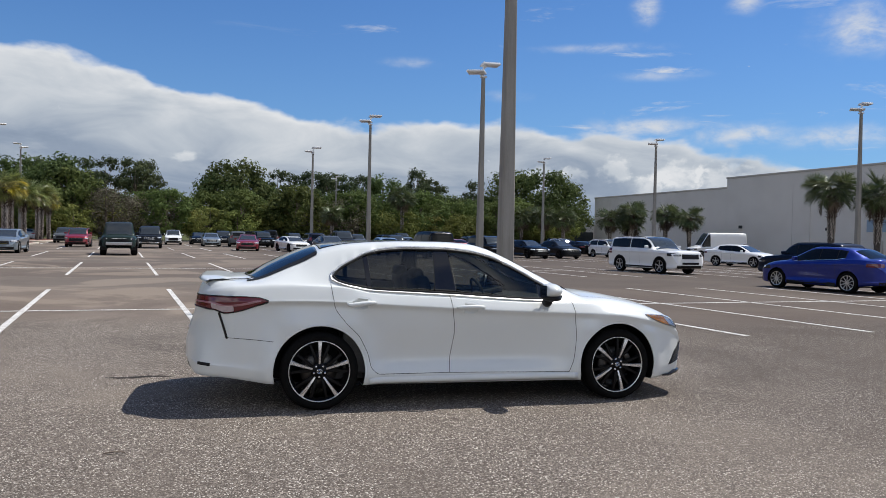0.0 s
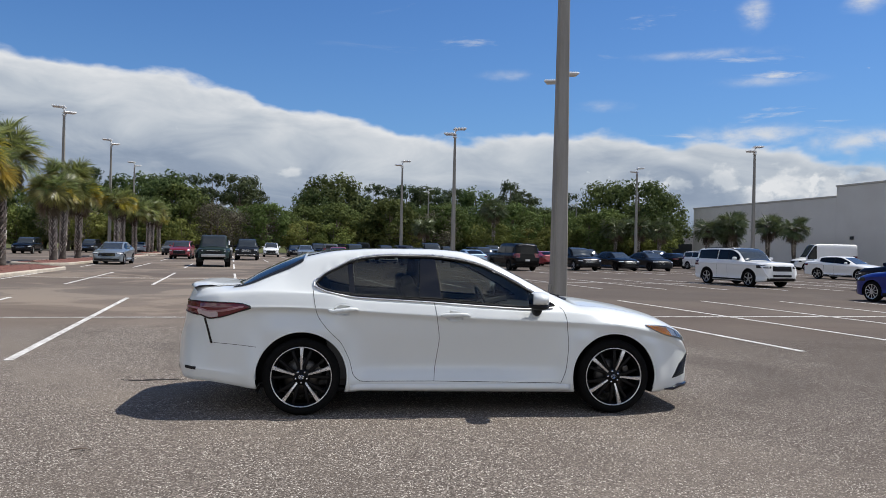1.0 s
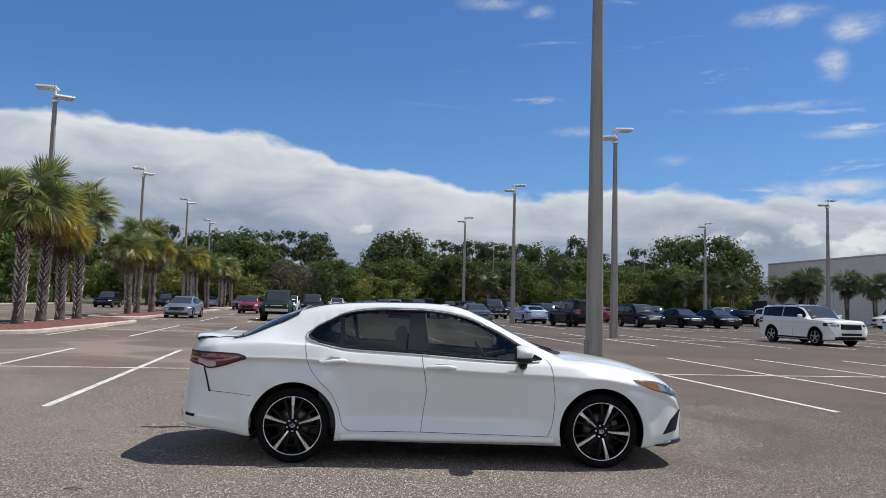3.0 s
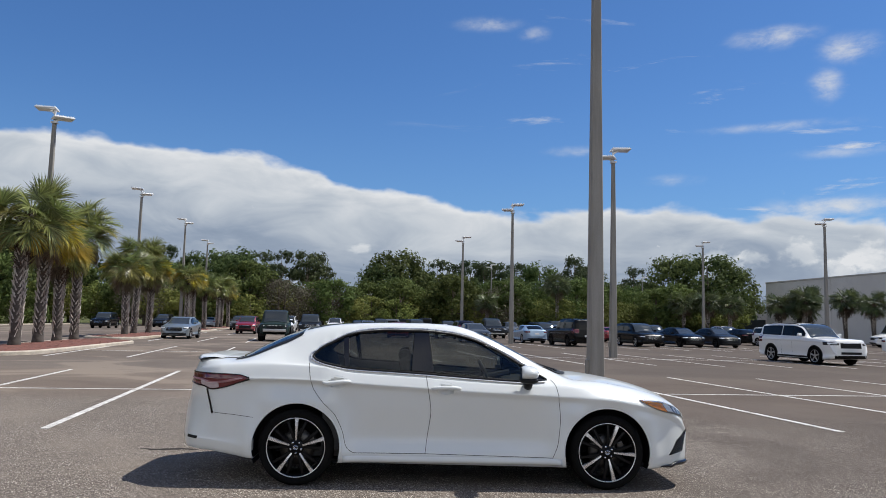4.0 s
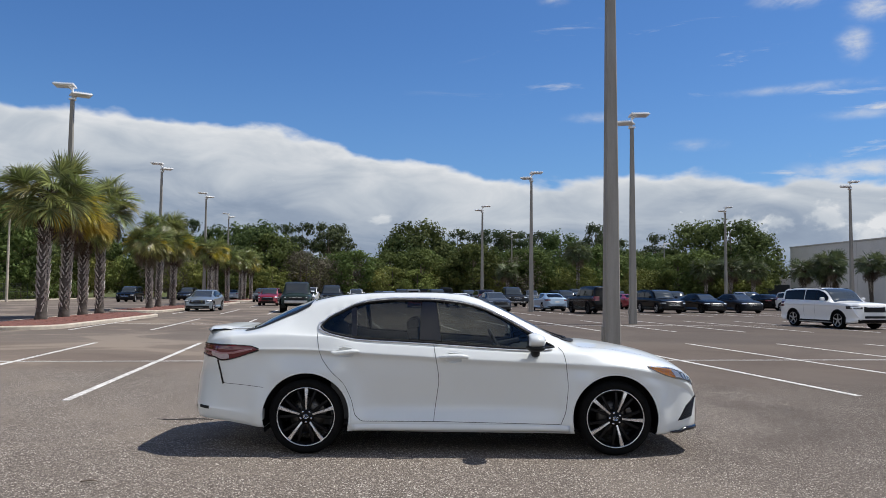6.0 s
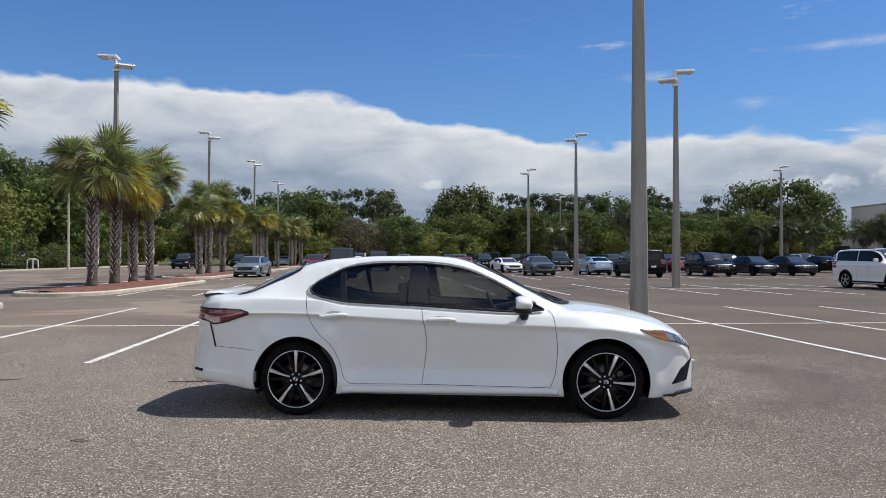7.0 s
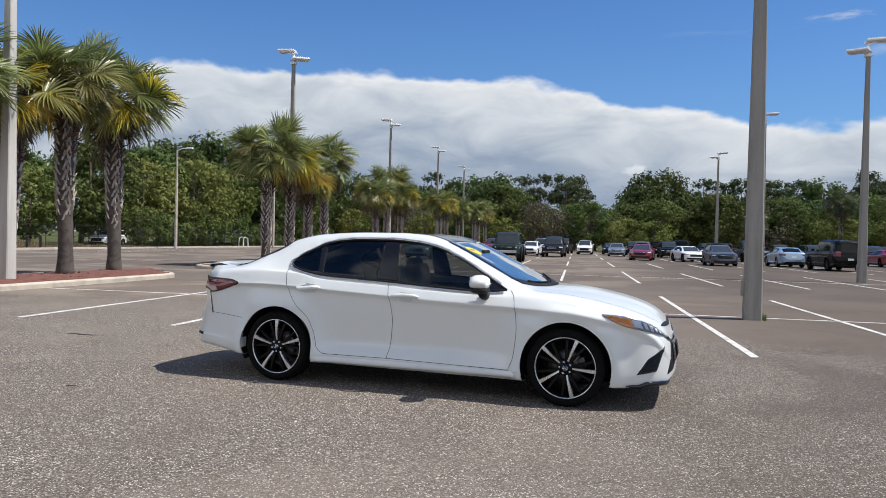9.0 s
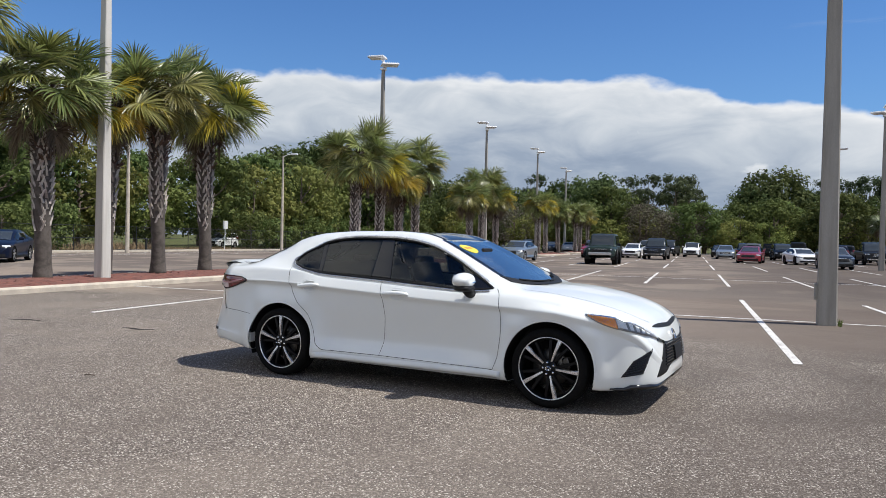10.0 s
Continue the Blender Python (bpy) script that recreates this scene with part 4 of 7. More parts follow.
def build_fence():
    """Chain-link fence on slim posts: posts, rails and a woven mesh of wires."""
    top = empty("fence", Matrix.Translation(lot(-41.8, 0)) @ Matrix.Rotation(LOT, 4, "Z"))
    tagged(top, "dark chain-link fence along the kerb", "fence")
    post = None
    for k in range(34):
        m = Matrix.Translation((0, -12 + 3.0 * k, 0))
        if post is None:
            bm = bmesh.new()
            tube(bm, [(0, 0, -0.1), (0, 0, 1.95)], 0.03, 6)
            post = part("post", bm, M_BLACK, top, at=m)
        else:
            share("post", post, top, m)
    for z in (0.1, 1.0, 1.9):
        bm = bmesh.new()
        tube(bm, [(0, -12, z), (0, 87, z)], 0.018, 5)
        part("rail", bm, M_BLACK, top)
    verts, faces = [], []
    for k in range(-8, 400):
        for sgn in (1, -1):
            y0 = -12 + 0.25 * k
            a, b = Vector((0.01 * sgn, y0, 0.1)), Vector((0.01 * sgn, y0 + sgn * 1.8, 1.9))
            if min(a.y, b.y) < -12 or max(a.y, b.y) > 87:
                continue
            i = len(verts)
            w = Vector((0, 0.006, 0))
            verts.extend((a - w, a + w, b + w, b - w))
            faces.append((i, i + 1, i + 2, i + 3))
    ob = from_arrays("wire_mesh", verts, faces, M_BLACK, top)
    ob["kind"] = "stuff"
    rnd = random.Random(21)
    verts, faces = [], []
    for _ in range(3200):
        v = rnd.uniform(33, 56)
        tall = 0.75 if 36 < v < 43 else 0.25
        p = lot(-42.3 - 5.5 * rnd.random() ** 1.6, v, 0)
        h = tall * rnd.uniform(0.45, 1.1)
        a = rnd.uniform(0, 6.2832)
        w = Vector((math.cos(a), math.sin(a), 0)) * 0.022
        q = Vector((rnd.gauss(0, 0.16), rnd.gauss(0, 0.16), h))
        i = len(verts)
        verts.extend((p - w, p + w, p + q * 0.55 + w * 0.7, p + q * 0.55 - w * 0.7, p + q))
        faces.extend(((i, i + 1, i + 2, i + 3), (i + 3, i + 2, i + 4)))
    o = from_arrays("dry_grass", verts, faces, M_STRAW)
    tagged(o, "tall dry straw-coloured grass behind the fence", "grass", kind="stuff")
    for v in (34.7, 38.7, 40.0):
        top = empty("bollard", Matrix.Translation(lot(-40.5, v)))
        tagged(top, "short black bollard standing by the kerb", "bollard", "bollards by the kerb")
        bm = bmesh.new()
        tube(bm, [(0, 0, -0.05), (0, 0, 0.95)], 0.09, 12)
        part("post", bm, M_BLACK, top, smooth=False)
        bm = bmesh.new()
        lathe(bm, [(0.095, 0.93), (0.09, 0.98), (0.05, 1.01), (0.001, 1.015)], 12, "Z")
        part("cap", bm, M_BLACK, top)


def build_building():
    top = empty("building", Matrix.Translation(lot(62.5, 0)) @ Matrix.Rotation(LOT, 4, "Z"))
    tagged(top, "large windowless pale stucco store building with a stepped roofline", "building")
    for v0, v1, h in ((-30, 68.6, 9.6), (68.6, 99.5, 8.4)):
        bm = bmesh.new()
        box(bm, 0, 42, v0, v1, -0.1, h, 0.02)
        part("wall", bm, M_WALL, top)
        bm = bmesh.new()
        box(bm, -0.08, 42.08, v0 - 0.08 * (v0 < 0), v1 + 0.08, h, h + 0.22, 0.03)
        part("parapet_cap", bm, M_WALLCAP, top)
    for v in (-12, 2, 16, 30, 44, 58, 84):
        bm = bmesh.new()
        box(bm, -0.025, -0.002, v - 0.015, v + 0.015, 0, 8.3)
        part("panel_joint", bm, M_WALLCAP, top)
    for v, z, w, h in ((66, 3.6, 0.5, 0.35), (53.2, 3.3, 0.35, 0.3), (51, 7.2, 0.3, 0.3), (95, 5.2, 1.4, 1.9), (47, 1.1, 0.9, 2.1), (20, 2.0, 1.2, 1.2)):
        bm = bmesh.new()
        box(bm, -0.14, -0.003, v - w / 2, v + w / 2, z - min(h / 2, z), z + h / 2, 0.02)
        part("wall_box", bm, M_DARKWALL if z > 1.5 else M_WALLCAP, top)
    bm = bmesh.new()
    box(bm, -0.10, -0.004, 43.5, 48.4, 3.0, 4.2, 0.02)
    part("sign_panel", bm, P_SKY, top, "faded pale blue wall sign")
    for v in (55.5, 38.0):
        bm = bmesh.new()
        tube(bm, [(-0.08, v, 0.1), (-0.08, v, 7.6)], 0.06, 8)
        part("downpipe", bm, M_WALL, top)
    bm = bmesh.new()
    box(bm, 8, 14, 62, 67, 9.7, 10.3, 0.05)
    part("roof_unit", bm, M_LAMP, top)
    bm = bmesh.new()
    box(bm, -16, 0, 99.6, 104, -0.1, 2.9, 0.02)
    w = part("screen_wall", bm, M_DARKWALL, at=Matrix.Translation(lot(62.4, 0)) @ Matrix.Rotation(LOT, 4, "Z"))
    tagged(w, "dark green-black screened yard wall beside the store", "screen wall")
    bm = bmesh.new()
    box(bm, -14, 6, 106, 114, 2.6, 4.3, 0.05)
    box(bm, -13, 5, 106.6, 113.4, -0.1, 2.65)
    w = part("low_building", bm, M_WALL, at=Matrix.Translation(lot(62.5, 0)) @ Matrix.Rotation(LOT, 4, "Z"))
    tagged(w, "low pale outbuilding far behind the parked cars", "building")


def small_things():
    """Fallen twig, dark streaks, notice board on a post, white rack by the kerb, grass tuft at the post."""
    for k, (x, y, turn, ln) in enumerate(((-2.88, -1.95, 5, 0.07),)):
        bm = bmesh.new()
        tube(bm, [(-ln, 0, 0.010), (0, 0.008, 0.016), (ln, -0.004, 0.010)], [0.005, 0.007, 0.004], 6)
        tube(bm, [(0.01, 0.005, 0.014), (0.035, 0.03, 0.02)], [0.004, 0.002], 5)
        o = part("twig", bm, M_BARK, at=Matrix.Translation((x, y, 0)) @ Matrix.Rotation(radians(turn), 4, "Z"))
        tagged(o, "short brown twig lying on the asphalt", "twig")
    rnd = random.Random(8)
    for x0, y0, x1, y1 in STREAKS:
        n = 14
        d = Vector((x1 - x0, y1 - y0, 0))
        nrm = Vector((-d.y, d.x, 0)).normalized()
        bm = bmesh.new()
        rows = []
        for i in range(n + 1):
            t = i / n
            c = Vector((x0, y0, 0)) + d * t + nrm * 0.03 * math.sin(7 * t + x0)
            w = 0.050 * math.sin(math.pi * min(0.97, max(0.03, t))) * rnd.uniform(0.7, 1.2) + 0.004
            rows.append([bm.verts.new(c + nrm * q * w + Vector((0, 0, z))) for q, z in ((-1, 0.0008), (-0.6, 0.004), (0.6, 0.004), (1, 0.0008))])
        for a, b in zip(rows, rows[1:]):
            for k in range(3):
                bm.faces.new((a[k], a[k + 1], b[k + 1], b[k]))
        o = part("tar_streak", bm, M_STREAK)
        tagged(o, "thin dark streak on the asphalt", "tar", kind="structure")
    top = empty("notice_sign", Matrix.Translation(lot(-39.5, 47.0)) @ Matrix.Rotation(LOT, 4, "Z"))
    tagged(top, "small white notice sign on a leaning post", "sign")
    bm = bmesh.new()
    tube(bm, [(0, 0, 0), (0.05, 0, 2.6)], 0.03, 8)
    part("post", bm, M_LAMP, top)
    bm = bmesh.new()
    box(bm, -0.02, 0.14, -0.24, 0.24, 1.95, 2.65, 0.01)
    part("board", bm, M_PLATE, top)
    top = empty("wheel_rack", Matrix.Translation(lot(-40.0, 70.0)) @ Matrix.Rotation(LOT + 0.9, 4, "Z"))
    tagged(top, "white tubular rack standing by the kerb", "rack")
    for y in (-0.6, 0.6):
        bm = bmesh.new()
        tube(bm, [(-0.3, y, 0), (-0.25, y, 1.0), (0.0, y, 1.15), (0.25, y, 1.0), (0.3, y, 0)], 0.07, 8)
        part("hoop", bm, M_PLATE, top)
    bm = bmesh.new()
    tube(bm, [(0, -0.6, 1.12), (0, 0.6, 1.12)], 0.08, 8)
    part("bar", bm, M_PLATE, top)
    verts, faces = [], []
    base = lot(4.25, 7.95)
    for _ in range(70):
        a = rnd.uniform(-0.9, 0.6)
        p = Vector((base.x + 0.21 + 0.05 * rnd.random(), base.y + a * 0.2 - 0.05, 0))
        h = rnd.uniform(0.05, 0.16)
        q = Vector((rnd.uniform(-0.05, 0.05), rnd.uniform(-0.05, 0.05), h))
        i = len(verts)
        verts.extend((p + Vector((-0.004, 0, 0)), p + Vector((0.004, 0, 0)), p + q))
        faces.append((i, i + 1, i + 2))
    o = from_arrays("weed_tuft", verts, faces, M_LEAF)
    tagged(o, "small green weed tuft at the lamp post foot", "weeds", kind="stuff")


# end points of the thin dark streaks on the asphalt, and their colour
STREAKS = ((-5.74, 0.81, -5.17, 0.89), (-7.94, 0.57, -7.45, 0.74), (-3.41, 0.87, -2.76, 0.87))
M_STREAK = plain("tar", (0.035, 0.031, 0.029), 0.95, 0.0, 0.0, 0.1)

# ---- vehicles ----
from mathutils.bvhtree import BVHTree

M_BLACK = plain("black_metal", (0.025, 0.025, 0.025), 0.5, 0.2)
M_WHITE = paint("pearl_white_paint", (0.665, 0.685, 0.675), 0.0, 0.30)
M_GLOSSBLACK = plain("gloss_black", (0.010, 0.010, 0.012), 0.10, 0.0, 0.0, 0.5)
M_TRIM = plain("black_plastic", (0.011, 0.011, 0.012), 0.60, 0.0, 0.0, 0.25)
M_RUBBER = surface("tyre_rubber", (0.006, 0.006, 0.006), (0.009, 0.0088, 0.0085), 9.0, 0.9, bump=0.001, fine=90.0, spec=0.08)
M_CHROME = plain("chrome", (0.80, 0.80, 0.81), 0.12, 1.0)
M_MACHINED = plain("machined_alloy", (0.74, 0.74, 0.75), 0.28, 0.9)
M_ALLOY = plain("silver_alloy", (0.50, 0.50, 0.51), 0.35, 0.85)
M_WHEELBLACK = plain("wheel_black", (0.005, 0.005, 0.0055), 0.35, 0.0, 0.0, 0.15)
M_DISC = plain("brake_disc", (0.10, 0.095, 0.09), 0.4, 0.9)
M_TINT = window_glass("privacy_glass", (0.35, 0.37, 0.35), 0.0)
M_TINTFRONT = window_glass("door_glass", (0.47, 0.50, 0.47), 0.0)
M_SCREEN = window_glass("windscreen_glass", (0.66, 0.72, 0.72), 8.5)
M_LENSCLEAR = window_glass("lamp_cover", (0.97, 0.98, 0.99), 0.0)
M_AMBER = plain("amber_lens", (1.0, 0.40, 0.07), 0.22, 0.0, 0.3)
M_REDLENS = plain("red_lens", (0.125, 0.006, 0.013), 0.16, 0.0, 0.8)
M_REDPALE = plain("pale_red_lens", (0.40, 0.19, 0.22), 0.2, 0.0, 0.6)
M_CLEARRED = plain("clear_pink_lens", (0.50, 0.40, 0.42), 0.15, 0.0, 0.8)
M_LAMPDARK = plain("lamp_inner_grey", (0.28, 0.28, 0.28), 0.4, 0.0)
M_LAMPSILVER = plain("lamp_silver", (0.86, 0.86, 0.86), 0.35, 0.0)
M_INNER = surface("cabin_dark", (0.065, 0.064, 0.063), (0.085, 0.083, 0.08), 6.0, 0.8)
M_SEAT = surface("seat_leather", (0.12, 0.115, 0.108), (0.09, 0.086, 0.08), 5.0, 0.6, bump=0.002)
M_SEAM = plain("panel_gap", (0.03, 0.03, 0.032), 0.8)
M_STICKER = plain("yellow_sticker", (0.72, 0.60, 0.04), 0.5)
M_PLATE = plain("plate_white", (0.62, 0.62, 0.60), 0.5)
M_FARGLASS = plain("dark_car_glass", (0.006, 0.007, 0.008), 0.06, 0.0, 0.0, 0.25)


def catmull(pts, sub):
    out = []
    n = len(pts)
    for i in range(n - 1):
        p0, p1, p2, p3 = (np.array(pts[max(0, min(n - 1, i + k))]) for k in (-1, 0, 1, 2))
        for s in range(sub):
            t = s / sub
            m1, m2 = (p2 - p0) * 0.36, (p3 - p1) * 0.36
            q = (2 * t**3 - 3 * t**2 + 1) * p1 + (t**3 - 2 * t**2 + t) * m1 + (-2 * t**3 + 3 * t**2) * p2 + (t**3 - t**2) * m2
            out.append((float(q[0]), float(q[1])))
    out.append(tuple(map(float, pts[-1])))
    return out


class Body:
    """A car body lofted from cross-sections along x (forward), right and left alike."""

    def __init__(self, spec, stations, sub):
        self.spec = spec
        self.bm = bmesh.new()
        x0, x1 = spec["rear"], spec["front"]
        xs = []
        for i in range(stations + 1):
            t = i / stations
            e = 0.5 - 0.5 * math.cos(math.pi * t)
            xs.append(x0 + (x1 - x0) * (0.55 * t + 0.45 * e))
        left, right = [], []
        for x in xs:
            sec = catmull(self.section(x), sub)
            r = [self.bm.verts.new((x, -y, z)) for y, z in sec]
            l = [r[0]] + [self.bm.verts.new((x, y, z)) for y, z in sec[1:-1]] + [r[-1]]
            right.append(r)
            left.append(l)
        for i in range(stations):
            for j in range(len(right[0]) - 1):
                self.bm.faces.new((right[i][j], right[i][j + 1], right[i + 1][j + 1], right[i + 1][j]))
                self.bm.faces.new((left[i][j], left[i + 1][j], left[i + 1][j + 1], left[i][j + 1]))
        for rows, flip in ((0, False), (stations, True)):
            ring = right[rows] + left[rows][1:-1][::-1]
            self.bm.faces.new(ring[::-1] if flip else ring)
        bmesh.ops.recalc_face_normals(self.bm, faces=self.bm.faces)
        self.tree = BVHTree.FromBMesh(self.bm)

    def section(self, x):
        s = self.spec
        top, w, zb, zc, belt = s["top"](x), s["wide"](x), s["low"](x), s["crease"](x), s["belt"](x)
        rail, drop = s["rail"](x), s["drop"](x)
        cap = top - drop
        mid = s.get("waist", 0.42)
        tuck = s.get("tuck", lambda q: 0.955)(x)
        hip = s.get("hip", lambda q: 0.985)(x)
        under = s.get("under", lambda q: 0.986)(x)
        zs = [zb, zb, zb + 0.015, zb + 0.10, mid, 0.5 * (mid + zc) + 0.04, zc - 0.05, zc - 0.004, zc + 0.02, belt - 0.035, belt, cap, top - 0.22 * drop, top]
        f = [0.0, 0.85, 0.955, 0.982, tuck, hip, under, 1.003, 0.996, 0.957, 0.915, rail, rail * 0.55, 0.0]
        for i in range(len(zs) - 2, -1, -1):
            zs[i] = min(zs[i], zs[i + 1] - 0.002)
        zs[0] = zs[1] = max(min(zb, top - 0.03), zs[1] - 0.03)
        out = []
        for a, z in zip(f, zs):
            y = w * a
            for xw, zw, rr, push in s.get("flare", ()):
                g = (math.hypot(x - xw, z - zw) - rr) / 0.085
                if 0.2 < z < 0.86 and y > 0.6 and abs(g) < 3:
                    y += push * math.exp(-g * g)
            cut = s.get("tailcut")
            if cut and x < cut[0] and z > 0.50:
                k = min(1.0, (cut[0] - x) / 0.40) ** 1.4 * min(1.0, (z - 0.50) / 0.22)
                y *= 1.0 - cut[1] * k
            out.append((y, z))
        return out

    def cut(self, inside, snap=None):
        """Take out the faces inside an outline and draw the raw edge onto it."""
        gone = [f for f in self.bm.faces if inside(f.calc_center_median())]
        ring = {v for f in gone for v in f.verts}
        bmesh.ops.delete(self.bm, geom=gone, context="FACES")
        if snap:
            for v in ring:
                if v.is_valid and v.link_faces:
                    v.co = snap(v.co)

    def side(self, x, z, sgn, off=0.0):
        hit, nrm, _, _ = self.tree.ray_cast(Vector((x, 3.0 * sgn, z)), Vector((0, -sgn, 0)))
        if hit is None:
            hit, nrm = Vector((x, sgn * self.spec["wide"](x), z)), Vector((0, sgn, 0))
        if nrm.y * sgn < 0:
            nrm = -nrm
        return hit + nrm * off

    def above(self, x, y, off=0.0):
        hit, nrm, _, _ = self.tree.ray_cast(Vector((x, y, 4.0)), Vector((0, 0, -1)))
        if hit is None:
            return Vector((x, y, self.spec["top"](x)))
        if nrm.z < 0:
            nrm = -nrm
        return hit + nrm * off

    def radial(self, cx, deg, z, off=0.0, back=False):
        a = radians(deg)
        d = Vector((-math.cos(a) if back else math.cos(a), math.sin(a), 0))
        o = Vector((cx, 0, z))
        hit, nrm, _, _ = self.tree.ray_cast(o + d * 4, -d)
        if hit is None:
            return o + d * 0.9
        if nrm.dot(d) < 0:
            nrm = -nrm
        return hit + nrm * off


def sheet(grid, thick=0.0, inward=None):
    """A bmesh from a grid of points; with thick, a rim is folded back so that it has depth."""
    bm = bmesh.new()
    vs = [[bm.verts.new(p) for p in row] for row in grid]
    for a, b in zip(vs, vs[1:]):
        for k in range(len(a) - 1):
            bm.faces.new((a[k], a[k + 1], b[k + 1], b[k]))
    bmesh.ops.remove_doubles(bm, verts=bm.verts, dist=1e-5)
    bm.normal_update()
    if thick:
        edges = [e for e in bm.edges if len(e.link_faces) == 1]
        nrm = {v: v.normal.copy() for v in bm.verts}
        centre = inward if inward is not None else Vector((0, 0, 0.6))
        r = bmesh.ops.extrude_edge_only(bm, edges=edges)
        for v in r["geom"]:
            if isinstance(v, bmesh.types.BMVert):
                d = centre - v.co
                v.co = v.co + d.normalized() * thick
    bmesh.ops.recalc_face_normals(bm, faces=bm.faces)
    return bm


def ribbon(points, width, across):
    """A narrow strip along points, widened along the vectors in across."""
    grid = [[p - a * width / 2, p + a * width / 2] for p, a in zip(points, across)]
    return sheet(grid)


def seam(body, pts, sgn, parent, name="panel_gap", width=0.0045, mat=None, off=0.0015):
    pp = []
    for (x0, z0), (x1, z1) in zip(pts, pts[1:]):
        n = max(2, int(math.hypot(x1 - x0, z1 - z0) / 0.03))
        pp += [(x0 + (x1 - x0) * k / n, z0 + (z1 - z0) * k / n) for k in range(n)]
    pp.append(pts[-1])
    grid = []
    for i, (x, z) in enumerate(pp):
        a, b = pp[max(0, i - 1)], pp[min(len(pp) - 1, i + 1)]
        d = Vector((b[0] - a[0], b[1] - a[1])).normalized()
        nx, nz = -d.y * width / 2, d.x * width / 2
        grid.append([body.side(x + nx, z + nz, sgn, off), body.side(x - nx, z - nz, sgn, off)])
    return part(name, sheet(grid), mat or M_SEAM, parent)


def smooth_path(pts, n=8):
    """A rounded path through corner points."""
    return catmull(pts, n)


# ---- wheels ----
WHEELS = {}


def tyre_profile(r, w, rim):
    return [(rim - 0.005, -w * 0.42), (rim + 0.012, -w * 0.47), (rim + (r - rim) * 0.5, -w * 0.52), (r - 0.022, -w * 0.47), (r - 0.006, -w * 0.40),
            (r, -w * 0.30), (r - 0.004, -w * 0.155), (r, -w * 0.14), (r, -w * 0.01), (r - 0.004, 0.0), (r, w * 0.01), (r, w * 0.14), (r, w * 0.30), (r - 0.006, w * 0.40), (r - 0.022, w * 0.47),
            (rim + (r - rim) * 0.5, w * 0.52), (rim + 0.012, w * 0.47), (rim - 0.005, w * 0.42)]


def hero_wheel(parent, at, spin):
    """Tyre, black barrel with a bright lip, five machined spokes over black twin spokes, disc, caliper, cap and nuts. The face looks along -y."""
    rnd = random.Random(4)
    R, W, RIM = 0.337, 0.235, 0.262
    bm = bmesh.new()
    lathe(bm, tyre_profile(R, W, RIM), 64)
    tyre = part("wheel", bm, M_RUBBER, parent, "low-profile black tyre on a two-tone alloy rim", smooth=True, at=at)
    bm = bmesh.new()
    lathe(bm, [(RIM - 0.006, -0.098), (RIM - 0.012, -0.088), (RIM - 0.022, -0.075), (RIM - 0.03, 0.0), (RIM - 0.03, 0.09)], 64)
    part("barrel", bm, M_WHEELBLACK, tyre, smooth=True)
    bm = bmesh.new()
    lathe(bm, [(RIM + 0.003, -0.100), (RIM + 0.002, -0.107), (RIM - 0.004, -0.108), (RIM - 0.007, -0.100)], 64)
    part("rim_lip", bm, M_MACHINED, tyre, "machined bright rim edge", smooth=True)

    def spoke(r0, r1, w0, w1, y0, y1, depth, turn, twist=0.0):
        b = bmesh.new()
        ring = []
        for i in range(7):
            t = i / 6
            r = r0 + (r1 - r0) * t
            w = w0 + (w1 - w0) * t ** 1.4
            y = y0 + (y1 - y0) * t - 0.010 * math.sin(math.pi * t)
            o = twist * t
            ring.append([b.verts.new((o - w, y + depth, r)), b.verts.new((o - w, y + 0.004, r)), b.verts.new((o - w * 0.8, y, r)), b.verts.new((o + w * 0.8, y, r)), b.verts.new((o + w, y + 0.004, r)), b.verts.new((o + w, y + depth, r))])
        for p, q in zip(ring, ring[1:]):
            for k in range(6):
                b.faces.new((p[k], p[(k + 1) % 6], q[(k + 1) % 6], q[k]))
        b.faces.new(ring[0][::-1])
        b.faces.new(ring[-1])
        bmesh.ops.recalc_face_normals(b, faces=b.faces)
        bmesh.ops.rotate(b, verts=b.verts, cent=(0, 0, 0), matrix=Matrix.Rotation(turn, 3, "Y"))
        return b

    for k in range(5):
        turn = radians(spin + 72 * k)
        part("spoke", spoke(0.062, RIM - 0.006, 0.0085, 0.0185, -0.092, -0.100, 0.03, turn), M_MACHINED, tyre, "machined bright spoke")
        for sg in (-1, 1):
            part("inner_spoke", spoke(0.05, RIM - 0.02, 0.016, 0.012, -0.080, -0.078, 0.035, turn + sg * 0.16, sg * 0.045), M_WHEELBLACK, tyre, "gloss black twin spoke")
    bm = bmesh.new()
    lathe(bm, [(0.074, -0.06), (0.074, -0.084), (0.066, -0.090), (0.036, -0.094), (0.034, -0.1), (0.028, -0.104), (0.0005, -0.105)], 32)
    part("hub", bm, M_WHEELBLACK, tyre, smooth=True)
    bm = bmesh.new()
    for rx, rz, dz in ((0.022, 0.017, 0.0), (0.011, 0.008, 0.0)):
        loop = [(rx * math.cos(a), -0.106, dz + rz * math.sin(a)) for a in (2 * math.pi * k / 20 for k in range(21))]
        tube(bm, loop, 0.0022, 5, False)
    part("cap_emblem", bm, M_CHROME, tyre)
    for k in range(5):
        a = radians(90 - spin - 36 + 72 * k)
        bm = bmesh.new()
        lathe(bm, [(0.010, -0.082), (0.010, -0.098), (0.006, -0.102), (0.0005, -0.103)], 8)
        bmesh.ops.translate(bm, verts=bm.verts, vec=(0.050 * math.cos(a), 0, 0.050 * math.sin(a)))
